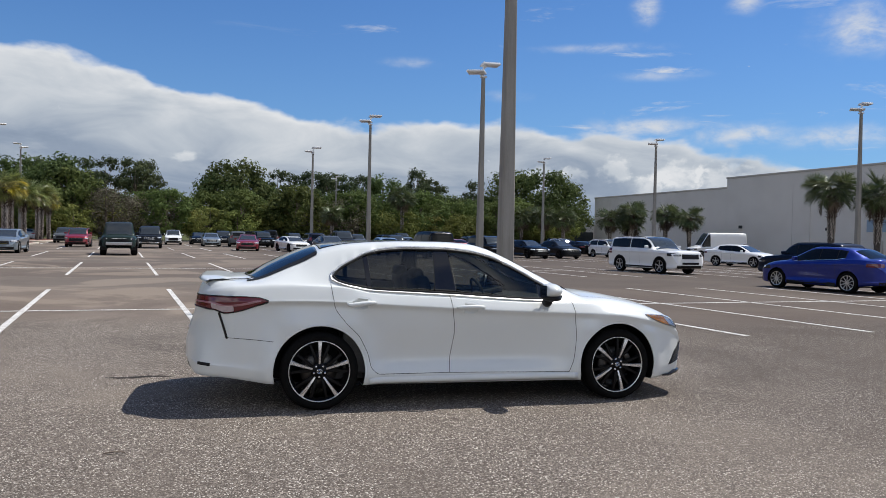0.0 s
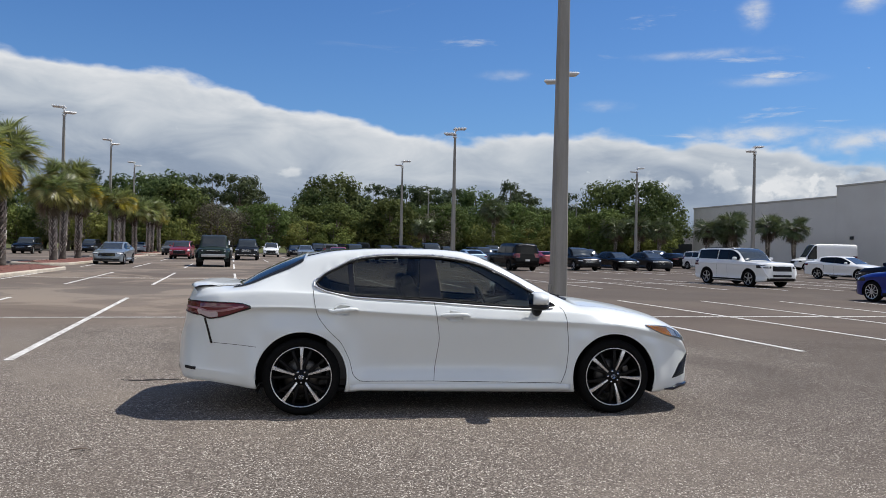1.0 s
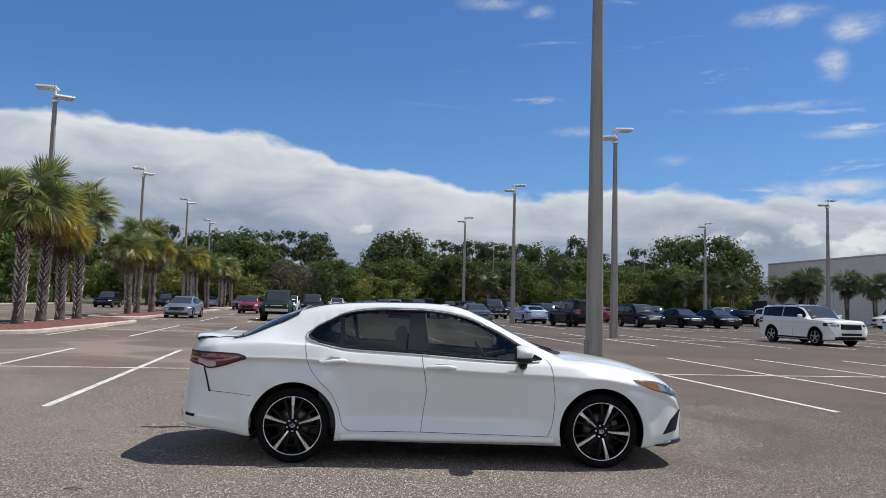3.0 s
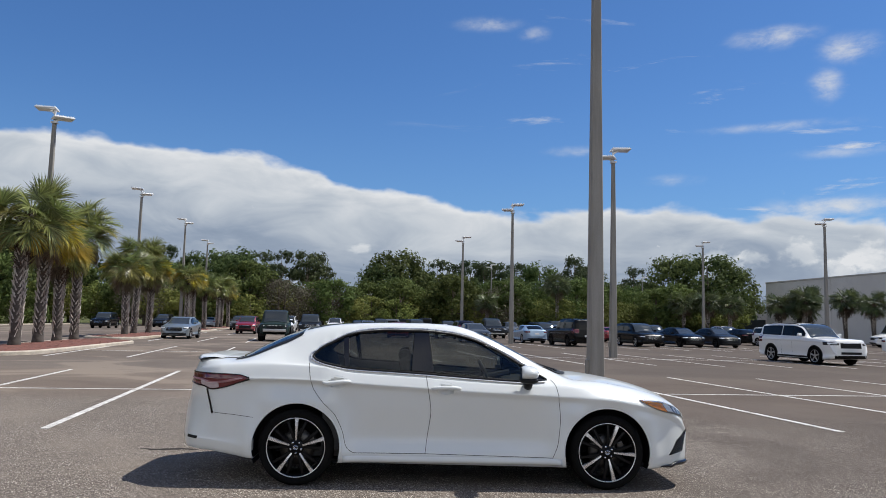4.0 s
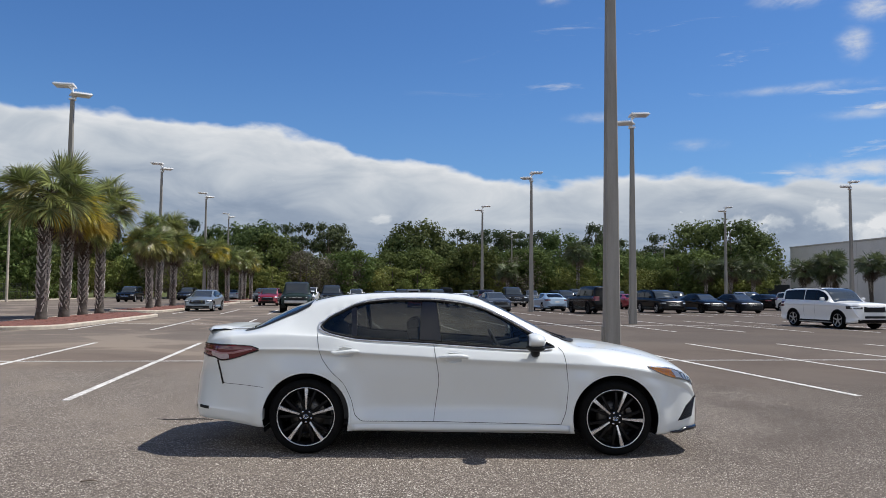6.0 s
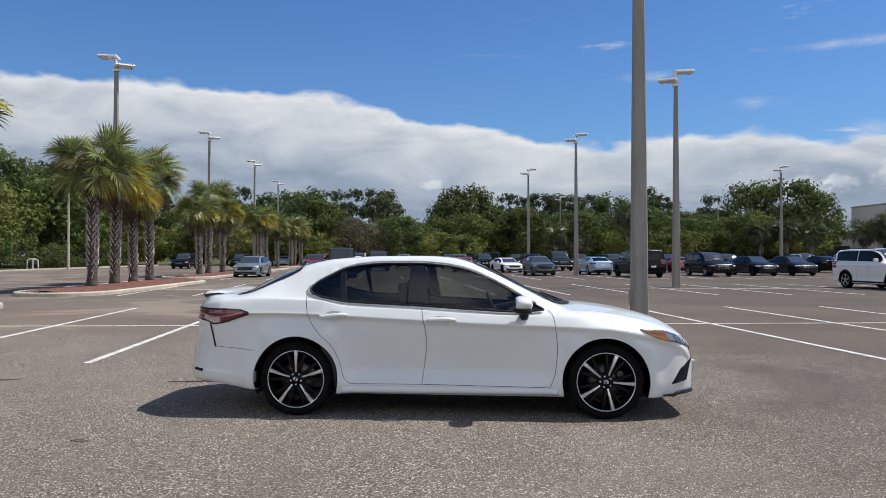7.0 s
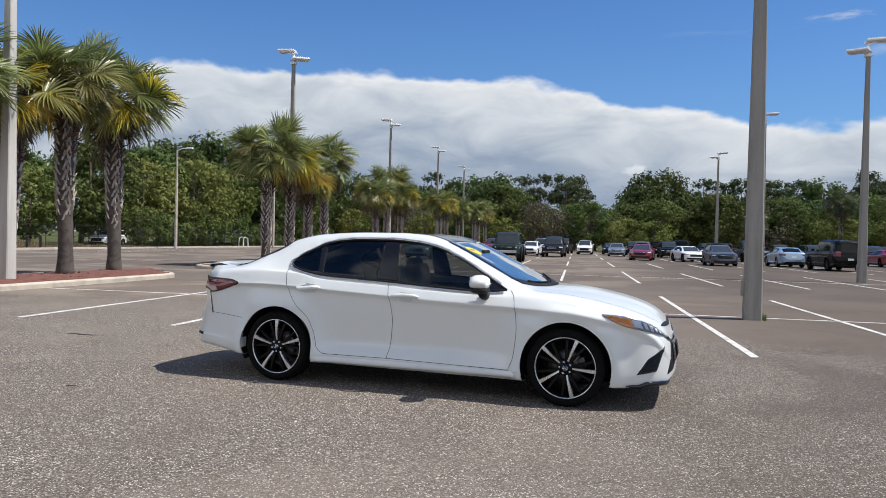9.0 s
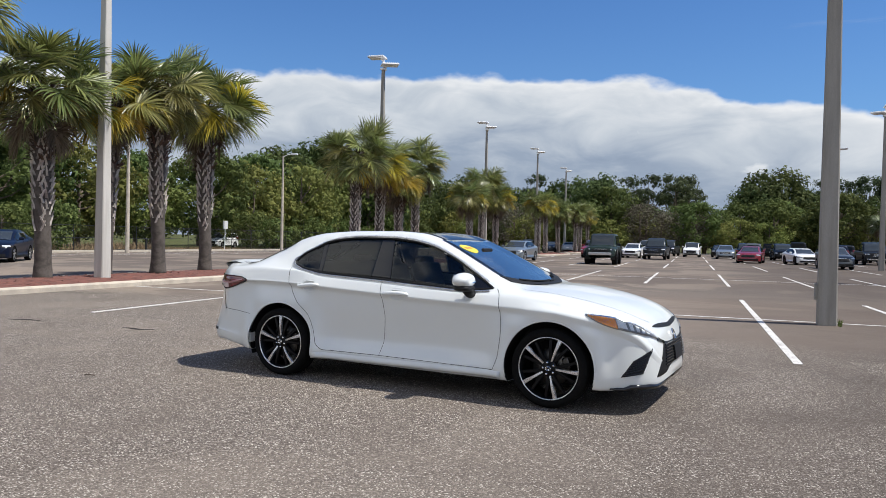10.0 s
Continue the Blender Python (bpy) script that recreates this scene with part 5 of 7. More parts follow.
        part("lug_nut", bm, M_CHROME, tyre)
    bm = bmesh.new()
    lathe(bm, [(0.160, 0.0), (0.160, -0.022), (0.07, -0.024), (0.0005, -0.026)], 40)
    part("brake_disc", bm, M_DISC, tyre, smooth=True)
    bm = bmesh.new()
    box(bm, -0.045, 0.045, -0.05, 0.03, 0.115, 0.175, 0.012, Matrix.Rotation(radians(70), 4, "Y"))
    part("caliper", bm, M_DISC, tyre)
    return tyre


def far_wheel(parent, at, r, w, style, mirror):
    """A plainer wheel for the parked cars; meshes are shared by style and size."""
    key = (round(r, 3), round(w, 3), style)
    m = at @ (Matrix.Rotation(math.pi, 4, "Z") if mirror else Matrix.Identity(4))
    if key in WHEELS:
        src = WHEELS[key]
        ty = share("wheel", src[0], parent, m)
        for nm, o in src[1]:
            share(nm, o, ty, Matrix.Identity(4))
        return
    rim = r * (0.72 if style != "off" else 0.56)
    bm = bmesh.new()
    lathe(bm, tyre_profile(r, w, rim), 28)
    ty = part("wheel", bm, M_RUBBER, parent, "black tyre on an alloy rim", smooth=True, at=m)
    kids = []
    bm = bmesh.new()
    lathe(bm, [(rim, -w * 0.44), (rim - 0.02, -w * 0.40), (rim - 0.035, -0.02), (rim * 0.3, 0.0), (0.001, 0.0)], 28)
    kids.append(("barrel", part("barrel", bm, M_WHEELBLACK, ty, smooth=True)))
    mat = {"silver": M_ALLOY, "black": M_WHEELBLACK, "two": M_MACHINED, "off": M_WHEELBLACK, "steel": M_ALLOY}[style]
    bm = bmesh.new()
    lathe(bm, [(rim + 0.004, -w * 0.45), (rim, -w * 0.47), (rim - 0.016, -w * 0.45)], 28)
    kids.append(("rim_lip", part("rim_lip", bm, mat, ty)))
    n = 10 if style == "two" else 5
    for k in range(n):
        bm = bmesh.new()
        a = 2 * math.pi * k / n
        box(bm, -0.5 * rim * (0.11 if n == 10 else 0.24), 0.5 * rim * (0.11 if n == 10 else 0.24), -w * 0.44, -w * 0.36, rim * 0.1, rim * 0.97, 0.006, Matrix.Rotation(a, 4, "Y"))
        kids.append(("spoke", part("spoke", bm, mat, ty)))
    bm = bmesh.new()
    lathe(bm, [(rim * 0.26, -w * 0.36), (rim * 0.24, -w * 0.46), (0.001, -w * 0.47)], 16)
    kids.append(("hub", part("hub", bm, mat, ty)))
    WHEELS[key] = (ty, kids)


# ---- the white sedan ----


def hero_spec():
    return dict(
        rear=-2.545, front=2.305,
        top=curve((-2.545, 0.57), (-2.52, 0.66), (-2.475, 0.80), (-2.45, 0.93), (-2.425, 1.05), (-2.39, 1.100), (-2.2, 1.118), (-2.05, 1.126), (-1.83, 1.238), (-1.6, 1.345), (-1.38, 1.418), (-1.1, 1.450),
                  (-0.6, 1.470), (-0.3, 1.470), (0.0, 1.453), (0.15, 1.420), (0.3, 1.364), (0.64, 1.202), (0.9, 1.081), (1.14, 1.000), (1.3, 0.994), (1.63, 0.952), (1.86, 0.902), (2.0, 0.857),
                  (2.10, 0.806), (2.175, 0.745), (2.23, 0.665), (2.27, 0.56), (2.295, 0.45), (2.305, 0.36)),
        wide=curve((-2.545, 0.36), (-2.525, 0.50), (-2.485, 0.63), (-2.43, 0.74), (-2.35, 0.815), (-2.25, 0.858), (-2.0, 0.903), (-1.6, 0.922), (-1.0, 0.922), (0.0, 0.920), (1.0, 0.922), (1.5, 0.918), (1.8, 0.898),
                   (2.0, 0.852), (2.12, 0.785), (2.2, 0.70), (2.25, 0.60), (2.285, 0.44), (2.305, 0.26)),
        low=curve((-2.545, 0.46), (-2.51, 0.38), (-2.44, 0.305), (-2.2, 0.285), (-1.83, 0.235), (-1.0, 0.205), (1.0, 0.190), (1.8, 0.185), (2.03, 0.20), (2.17, 0.225), (2.25, 0.24), (2.305, 0.28)),
        crease=curve((-2.545, 0.60), (-2.46, 0.78), (-2.25, 0.915), (-1.6, 0.944), (-0.57, 0.898), (0.2, 0.858), (0.9, 0.832), (1.4, 0.81), (1.8, 0.745), (2.1, 0.64), (2.305, 0.40)),
        belt=curve((-2.545, 0.64), (-2.46, 0.96), (-2.33, 1.03), (-2.0, 1.075), (-1.6, 1.098), (-1.23, 1.092), (-0.97, 1.045), (-0.58, 1.022), (-0.25, 1.006), (0.21, 0.976), (0.63, 0.955), (1.0, 0.945),
                   (1.4, 0.905), (1.8, 0.835), (2.0, 0.775), (2.17, 0.66), (2.305, 0.40)),
        rail=curve((-2.545, 0.80), (-2.3, 0.80), (-2.05, 0.755), (-1.8, 0.715), (-1.4, 0.675), (-0.9, 0.675), (-0.3, 0.672), (0.3, 0.672), (0.6, 0.695), (0.9, 0.745), (1.15, 0.80), (1.5, 0.80), (2.305, 0.75)),
        drop=curve((-2.545, 0.012), (-2.3, 0.016), (-2.05, 0.028), (-1.83, 0.085), (-1.6, 0.092), (-1.38, 0.062), (-1.1, 0.036), (-0.4, 0.030), (0.2, 0.027), (0.6, 0.020), (0.9, 0.026), (1.1, 0.032), (1.4, 0.035), (2.0, 0.045), (2.305, 0.03)),
        tuck=curve((-2.545, 0.97), (-2.0, 0.975), (-1.5, 0.99), (-1.0, 0.955), (-0.7, 0.912), (0.4, 0.906), (0.8, 0.942), (1.1, 0.985), (2.305, 0.985)),
        hip=curve((-2.545, 0.985), (-2.0, 0.980), (-1.5, 0.968), (-1.1, 0.968), (-0.8, 0.960), (0.6, 0.954), (1.0, 0.982), (2.305, 0.985)),
        under=curve((-2.545, 0.985), (-2.1, 0.978), (-1.5, 0.966), (-0.9, 0.974), (0.5, 0.978), (1.2, 0.980), (2.305, 0.986)),
        flare=((-1.412, 0.337, 0.43, 0.040), (1.412, 0.337, 0.43, 0.030)), waist=0.43, tailcut=(-2.12, 0.24))


def white_sedan():
    top = empty("sedan")
    tagged(top, "pearl white four-door sedan with black roof and two-tone wheels", "car", "")
    body = Body(hero_spec(), 250, 7)
    up = curve((-1.30, 1.150), (-1.25, 1.205), (-1.11, 1.285), (-1.0, 1.340), (-0.85, 1.376), (-0.59, 1.396), (-0.32, 1.396), (-0.05, 1.376), (0.16, 1.333), (0.37, 1.246), (0.48, 1.190), (0.64, 1.100), (0.86, 0.978))
    dn = curve((-1.30, 1.150), (-1.28, 1.124), (-1.23, 1.102), (-1.1, 1.070), (-0.97, 1.048), (-0.58, 1.026), (-0.25, 1.009), (0.21, 0.979), (0.63, 0.959), (0.86, 0.972))
    outline = [(x, up(x)) for x in np.linspace(-1.30, 0.86, 200)] + [(x, dn(x)) for x in np.linspace(0.86, -1.30, 200)]
    ox, oz = np.array([p[0] for p in outline]), np.array([p[1] for p in outline])

    def in_side(c):
        return abs(c.y) > 0.5 and -1.30 < c.x < 0.86 and dn(c.x) < c.z < up(c.x)

    def snap_side(c):
        k = int(np.argmin((ox - c.x) ** 2 + (oz - c.z) ** 2))
        return Vector((ox[k], c.y, oz[k]))

    body.cut(in_side, snap_side)
    for xw in (-1.412, 1.412):
        body.cut(lambda c: abs(c.y) > 0.56 and math.hypot(c.x - xw, c.z - 0.337) < 0.392,
                 lambda c: Vector((xw + (c.x - xw) * 0.397 / max(0.2, math.hypot(c.x - xw, c.z - 0.337)), c.y, 0.337 + (c.z - 0.337) * 0.397 / max(0.2, math.hypot(c.x - xw, c.z - 0.337)))) if abs(c.y) > 0.7 else c)

    def base_front(y):
        return 1.12 - 0.48 * y * y

    def half_front(x):
        return 0.555 + (x - 0.24) * 0.135

    def in_front(c):
        return 0.24 < c.x < base_front(c.y) and abs(c.y) < half_front(c.x) and c.z > 0.97

    def base_rear(y):
        return -2.035 + 0.25 * y * y

    def half_rear(x):
        return 0.672 - (x + 2.0) * 0.12

    def in_rear(c):
        return base_rear(c.y) < c.x < -1.44 and abs(c.y) < half_rear(c.x) and c.z > 1.05

    cups = ((-1.190, -0.935, 0.926), (-0.200, 0.062, 0.882))
    for x0, x1, z in cups:
        cx = (x0 + x1) / 2
        body.cut(lambda c: abs(c.y) > 0.7 and ((c.x - cx) / 0.080) ** 2 + ((c.z - z + 0.006) / 0.046) ** 2 < 1)
    body.cut(in_front)
    body.cut(in_rear)
    part("body", body.bm, M_WHITE, top, "pearl white steel body", smooth=True)

    # glass over the openings
    def top_patch(name, x0f, x1f, half, mat, off, nx=26, ny=24, label=""):
        grid = []
        for i in range(nx + 1):
            row = []
            for j in range(ny + 1):
                s = -1 + 2 * j / ny
                y = s * half((x0f(0) + x1f(0)) / 2)
                x = x0f(y) + (x1f(y) - x0f(y)) * i / nx
                y = s * half(x)
                row.append(body.above(x, y, off))
            grid.append(row)
        return part(name, sheet(grid, 0.012), mat, top, label, smooth=True)

    top_patch("windscreen", lambda y: 0.225, lambda y: base_front(y) + 0.012, lambda x: half_front(x) + 0.012, M_SCREEN, 0.003, label="clear windscreen")
    top_patch("rear_window", lambda y: base_rear(y) - 0.012, lambda y: -1.425, lambda x: half_rear(x) + 0.012, M_TINT, 0.003, label="tinted rear window")
    top_patch("roof_panel", lambda y: -1.40, lambda y: 0.245, lambda x: 0.520, M_GLOSSBLACK, 0.002, 40, 16, "gloss black roof panel")
    # ceramic band round the windscreen and the cowl under it
    for sg in (-1, 1):
        grid = []
        for i in range(25):
            x = 0.22 + (base_front(0.62) - 0.20) * i / 24
            grid.append([body.above(x, sg * (half_front(x) - 0.035), 0.0045), body.above(x, sg * (half_front(x) + 0.014), 0.0045)])
        part("screen_band", sheet(grid), M_GLOSSBLACK, top)
    for sg in (-1, 1):
        grid = []
        for i in range(25):
            x = -2.03 + 0.60 * i / 24
            grid.append([body.above(x, sg * (half_rear(x) + d), 0.0045) for d in (-0.045, 0.0, 0.028)])
        part("screen_band", sheet(grid), M_TRIM, top)
    grid = []
    for j in range(31):
        y = -0.66 + 1.32 * j / 30
        grid.append([body.above(base_front(y) - 0.055, y, 0.006), body.above(base_front(y) + 0.0, y, 0.012), body.above(base_front(y) + 0.055, y, 0.008)])
    part("cowl", sheet(grid, 0.01), M_TRIM, top, "black plastic cowl")
    for y0, y1 in ((-0.50, 0.10), (0.02, 0.56)):
        bm = bmesh.new()
        pts = []
        for k in range(9):
            y = y0 + (y1 - y0) * k / 8
            pts.append(body.above(base_front(y) - 0.02 - 0.03 * k / 8, y, 0.018))
        tube(bm, pts, 0.008, 6)
        part("wiper", bm, M_TRIM, top)

    for sg in (-1, 1):
        def pane(name, x0, x1, mat, off, lean0=0.0, lean1=0.0, label=""):
            grid = []
            n, m = 26, 10
            for i in range(n + 1):
                row = []
                for j in range(m + 1):
                    t = j / m
                    a, b = x0 + lean0 * (t - 0.5), x1 + lean1 * (t - 0.5)
                    x = min(max(a + (b - a) * i / n, -1.298), 0.858)
                    lo, hi = dn(x) - 0.004, up(x) + 0.004
                    row.append(body.side(x, lo + (hi - lo) * t, sg, off))
                grid.append(row)
            return part(name, sheet(grid, 0.01, Vector((-0.2, 0, 1.1))), mat, top, label, smooth=True)

        pane("quarter_window", -1.30, -1.015, M_TINT, 0.001, 0, -0.03, "dark tinted quarter glass")
        pane("side_window", -0.985, -0.375, M_TINT, 0.001, -0.03, 0.02, "dark tinted rear door glass")
        pane("side_window", -0.215, 0.64, M_TINTFRONT, 0.001, -0.06, 0.0, "tinted front door glass")
        pane("corner_trim", 0.635, 0.86, M_GLOSSBLACK, 0.002)
        pane("door_pillar", -1.02, -0.98, M_GLOSSBLACK, 0.004, -0.03, -0.03)
        pane("door_pillar", -0.38, -0.21, M_GLOSSBLACK, 0.004, 0.02, -0.06, "gloss black door pillar")
        bm = bmesh.new()
        tube(bm, [body.side(x, z, sg, 0.004) for x, z in outline[:-1]] + [body.side(*outline[0], sg, 0.004)], 0.010, 6, False)
        part("window_seal", bm, M_TRIM, top)
        bm = bmesh.new()
        loop = [(x, dn(x) - 0.019) for x in np.linspace(0.84, -1.28, 90)] + [(-1.312, 1.12), (-1.322, 1.15), (-1.312, 1.18)] + [(x, up(x) + 0.017) for x in np.linspace(-1.27, 0.80, 90)]
        tube(bm, [body.side(x, z, sg, 0.008) for x, z in loop], 0.0075, 6)
        part("chrome_strip", bm, M_MACHINED, top, "thin chrome window strip")
        # panel gaps
        rear_door = smooth_path([(-1.325, 1.09), (-1.31, 0.99), (-1.278, 0.865), (-1.185, 0.745), (-1.075, 0.635), (-1.00, 0.489), (-0.965, 0.363), (-0.90, 0.305), (-0.8, 0.300)], 5)
        seam(body, rear_door + [(-0.25, 0.300)], sg, top)
        seam(body, smooth_path([(-0.256, 1.0), (-0.235, 0.88), (-0.213, 0.752), (-0.206, 0.65), (-0.232, 0.45), (-0.25, 0.30)], 5), sg, top)
        seam(body, [(-0.25, 0.30), (0.909, 0.281)], sg, top)
        seam(body, smooth_path([(0.909, 0.281), (0.955, 0.40), (0.978, 0.613), (0.968, 0.766), (0.943, 0.92), (0.90, 0.975)], 5), sg, top)
        seam(body, [(-2.20, 0.632), (-2.0, 0.618), (-1.80, 0.598)], sg, top, "bumper_gap", 0.004)
        seam(body, [(-2.252, 0.838), (-2.215, 0.73), (-2.182, 0.622)], sg, top, "rear_slash_trim", 0.019, M_GLOSSBLACK, 0.004)
        # sill skirt
        grid = []
        for i in range(41):
            x = -0.99 + 1.98 * i / 40
            row = []
            for t, off in ((0.0, 0.010), (0.25, 0.022), (0.6, 0.020), (1.0, 0.003)):
                p = body.side(x, 0.212 + 0.062 * t, sg, 0.0)
                row.append(p + Vector((0, sg * off, 0)))
            grid.append(row)
        part("sill_skirt", sheet(grid, 0.03), M_WHITE, top, smooth=True)
        # wheel arch: rolled lip and dark liner
        for xw in (-1.412, 1.412):
            bm = bmesh.new()
            pts = []
            for k in range(41):
                a = radians(-20 + 220 * k / 40)
                x, z = xw + 0.398 * math.cos(a), 0.337 + 0.398 * math.sin(a)
                if z > 0.215:
                    pts.append(body.side(x, z, sg, -0.003))
            tube(bm, pts, 0.008, 6)
            part("arch_lip", bm, M_WHITE, top, smooth=True)
            bm = bmesh.new()
            rings = []
            for k in range(25):
                a = radians(-22 + 224 * k / 24)
                c, s = math.cos(a), math.sin(a)
                rings.append([bm.verts.new((xw + 0.402 * c, sg * 0.89, 0.337 + 0.402 * s)), bm.verts.new((xw + 0.41 * c, sg * 0.58, 0.337 + 0.41 * s)), bm.verts.new((xw, sg * 0.57, 0.337))])
            for p, q in zip(rings, rings[1:]):
                bm.faces.new((p[0], p[1], q[1], q[0]))
                bm.faces.new((p[1], p[2], q[1]))
            part("arch_liner", bm, M_TRIM, top)
        # door handles with cups
        for x0, x1, z in cups:
            bm = bmesh.new()
            pts = [body.side(x0 + (x1 - x0) * k / 10, z, sg, 0.004 + 0.030 * math.sin(math.pi * min(1, max(0, k / 10))) ** 0.45) for k in range(11)]
            tube(bm, pts, [0.010, 0.017, 0.019, 0.020, 0.020, 0.020, 0.020, 0.020, 0.019, 0.017, 0.010], 10)
            part("door_handle", bm, M_WHITE, top, "body-coloured handle", smooth=True)
            grid = []
            for i in range(29):
                row = []
                for j in range(13):
                    a, r = 2 * math.pi * i / 28, j / 12
                    row.append(body.side((x0 + x1) / 2 + 0.100 * r * math.cos(a), z - 0.006 + 0.062 * r * math.sin(a), sg, -0.034 * max(0.0, 1 - (r / 0.94) ** 2) ** 0.6 + 0.0012))
                grid.append(row)
            part("handle_cup", sheet(grid), M_WHITE, top, smooth=True)
        # mirror
        bm = bmesh.new()
        bmesh.ops.create_uvsphere(bm, u_segments=24, v_segments=14, radius=1.0)
        for v in bm.verts:
            x, y, z = v.co
            x = min(x, 0.80) if x > 0 else max(x, -0.66)
            v.co = (0.665 + 0.100 * x, sg * (1.020 + 0.132 * y), 1.046 + 0.068 * z * (1 - 0.12 * y))
        part("mirror", bm, M_WHITE, top, "white mirror shell", smooth=True)
        bm = bmesh.new()
        bmesh.ops.create_uvsphere(bm, u_segments=20, v_segments=10, radius=1.0)
        for v in bm.verts:
            x, y, z = v.co
            v.co = (0.668 + 0.092 * min(x, 0.8), sg * (1.012 + 0.118 * y), 0.983 + 0.035 * z)
        part("mirror_base", bm, M_TRIM, top, "black mirror underside", smooth=True)
        bm = bmesh.new()
        tube(bm, [(0.68, sg * 0.88, 0.925), (0.675, sg * 0.93, 0.935), (0.67, sg * 0.985, 0.975)], [0.045, 0.040, 0.038], 10)
        part("mirror_arm", bm, M_TRIM, top, smooth=True)
        grid = [[Vector((0.597, sg * (1.0 + 0.080 * (-1 + 2 * j / 6)), 1.045 + 0.05 * (-1 + 2 * i / 4))) for j in range(7)] for i in range(5)]
        part("mirror_glass", sheet(grid, 0.004, Vector((0.7, sg, 1.04))), M_CHROME, top)
        bm = bmesh.new()
        tube(bm, [(0.742, sg * 0.93, 1.035), (0.74, sg * 1.0, 1.03), (0.715, sg * 1.09, 1.03)], 0.007, 6)
        part("mirror_signal", bm, M_CHROME, top)

        # lamps, wrapped round the corners
        def wrap(cx, degs, lo, hi, off, back, n=22, m=8):
            return [[body.radial(cx, sg * d, lo(d) + (hi(d) - lo(d)) * j / m, off, back) for j in range(m + 1)] for d in np.linspace(degs[0], degs[1], n + 1)]

        lo = curve((26.5, 0.600), (31, 0.628), (38, 0.655), (44, 0.682), (48, 0.700), (55, 0.748), (59.5, 0.797))
        hi = curve((26.5, 0.610), (31, 0.655), (34, 0.684), (38, 0.724), (44, 0.768), (48, 0.793), (55, 0.806), (59.5, 0.810))
        lamp = part("headlight", sheet(wrap(1.2, (59.5, 26.5), lo, hi, 0.006, False), 0.02), M_LAMPDARK, top, "slim swept headlight", smooth=True)
        part("turn_signal", sheet(wrap(1.2, (58.6, 48.0), lambda d: lo(d) + 0.006, lambda d: lo(d) + (hi(d) - lo(d)) * 0.82, 0.010, False), 0.01), M_AMBER, lamp, "amber lens", smooth=True)
        part("reflector", sheet(wrap(1.2, (47.6, 33.5), lambda d: lo(d) + 0.014, lambda d: hi(d) - 0.018, 0.009, False), 0.01), M_LAMPSILVER, lamp, "bright lamp reflector", smooth=True)
        part("light_bar", sheet(wrap(1.2, (58.5, 36), lambda d: hi(d) - 0.012, lambda d: hi(d) - 0.004, 0.010, False), 0.004), M_CHROME, lamp, smooth=True)
        for d in (44.0, 41.2, 38.6, 36.0):
            part("lamp_divider", sheet(wrap(1.2, (d, d - 0.9), lambda q: lo(q) + 0.012, lambda q: hi(q) - 0.014, 0.0125, False, 2), 0.004), M_LAMPDARK, lamp)
        part("lamp_cover", sheet(wrap(1.2, (59.5, 26.5), lo, hi, 0.015, False), 0.012), M_LENSCLEAR, lamp, smooth=True)
        part("nose_line", sheet([[body.radial(1.2, sg * d, z + e, 0.007) for e in (-0.011, 0.011)] for d, z in zip(np.linspace(28.0, 21.0, 9), np.linspace(0.606, 0.572, 9))], 0.01), M_GLOSSBLACK, top, "black line under the headlight")
        lo2 = curve((20, 0.885), (32, 0.870), (38, 0.860), (42.5, 0.834), (47, 0.850), (55, 0.915), (58.5, 0.937))
        hi2 = curve((20, 0.975), (45, 0.976), (55, 0.968), (58.5, 0.945))
        tail = part("taillight", sheet(wrap(-1.3, (58.5, 22), lo2, hi2, 0.006, True), 0.02), M_REDLENS, top, "deep red wraparound tail light", smooth=True)
        part("light_guide", sheet(wrap(-1.3, (56, 26), lambda d: 0.60 * lo2(d) + 0.40 * hi2(d), lambda d: 0.46 * lo2(d) + 0.54 * hi2(d), 0.010, True), 0.006), M_REDPALE, tail, "pale light strip", smooth=True)
        part("reverse_lamp", sheet(wrap(-1.3, (46.0, 37.0), lambda d: lo2(d) + 0.010, lambda d: 0.5 * (lo2(d) + hi2(d)) - 0.006, 0.010, True), 0.006), M_CLEARRED, tail, "clear reversing lens", smooth=True)
        part("dark_edge", sheet(wrap(-1.3, (58.8, 22), lambda d: lo2(d) - 0.004, lambda d: lo2(d) + 0.004, 0.011, True), 0.006), M_GLOSSBLACK, tail, smooth=True)
        part("dark_edge", sheet(wrap(-1.3, (58.8, 22), lambda d: hi2(d) - 0.004, lambda d: hi2(d) + 0.004, 0.011, True), 0.006), M_GLOSSBLACK, tail, smooth=True)

        # slatted vent in the bumper corner, with its blades
        def corner(t, s, off):
            d = (1 - t) * ((1 - s) * 46.0 + s * 37.5) + t * ((1 - s) * 41.5 + s * 33.0)
            z = (1 - t) * ((1 - s) * 0.312 + s * 0.340) + t * ((1 - s) * 0.445 + s * 0.545)
            return body.radial(1.2, sg * d, z, off)

        vent = part("bumper_vent", sheet([[corner(i / 10, j / 8, 0.004) for j in range(9)] for i in range(11)], 0.01), M_TRIM, top, "black slatted bumper vent")
        for k in range(7):
            t = 0.08 + 0.14 * k
            bm = bmesh.new()
            tube(bm, [corner(t, 0.05 + 0.85 * s / 6, 0.010) for s in range(7)], 0.0045, 5)
            part("blade", bm, M_GLOSSBLACK, vent)
        # dark lower corner lip and the rear reflector slot
        bm = bmesh.new()
        tube(bm, [body.radial(1.2, sg * d, 0.238 - 0.02 * (d > 44), 0.012) for d in np.linspace(4, 50, 18)], [0.020] * 15 + [0.016, 0.012, 0.006], 8)
        part("front_lip", bm, M_GLOSSBLACK, top, "black front lip", smooth=True)
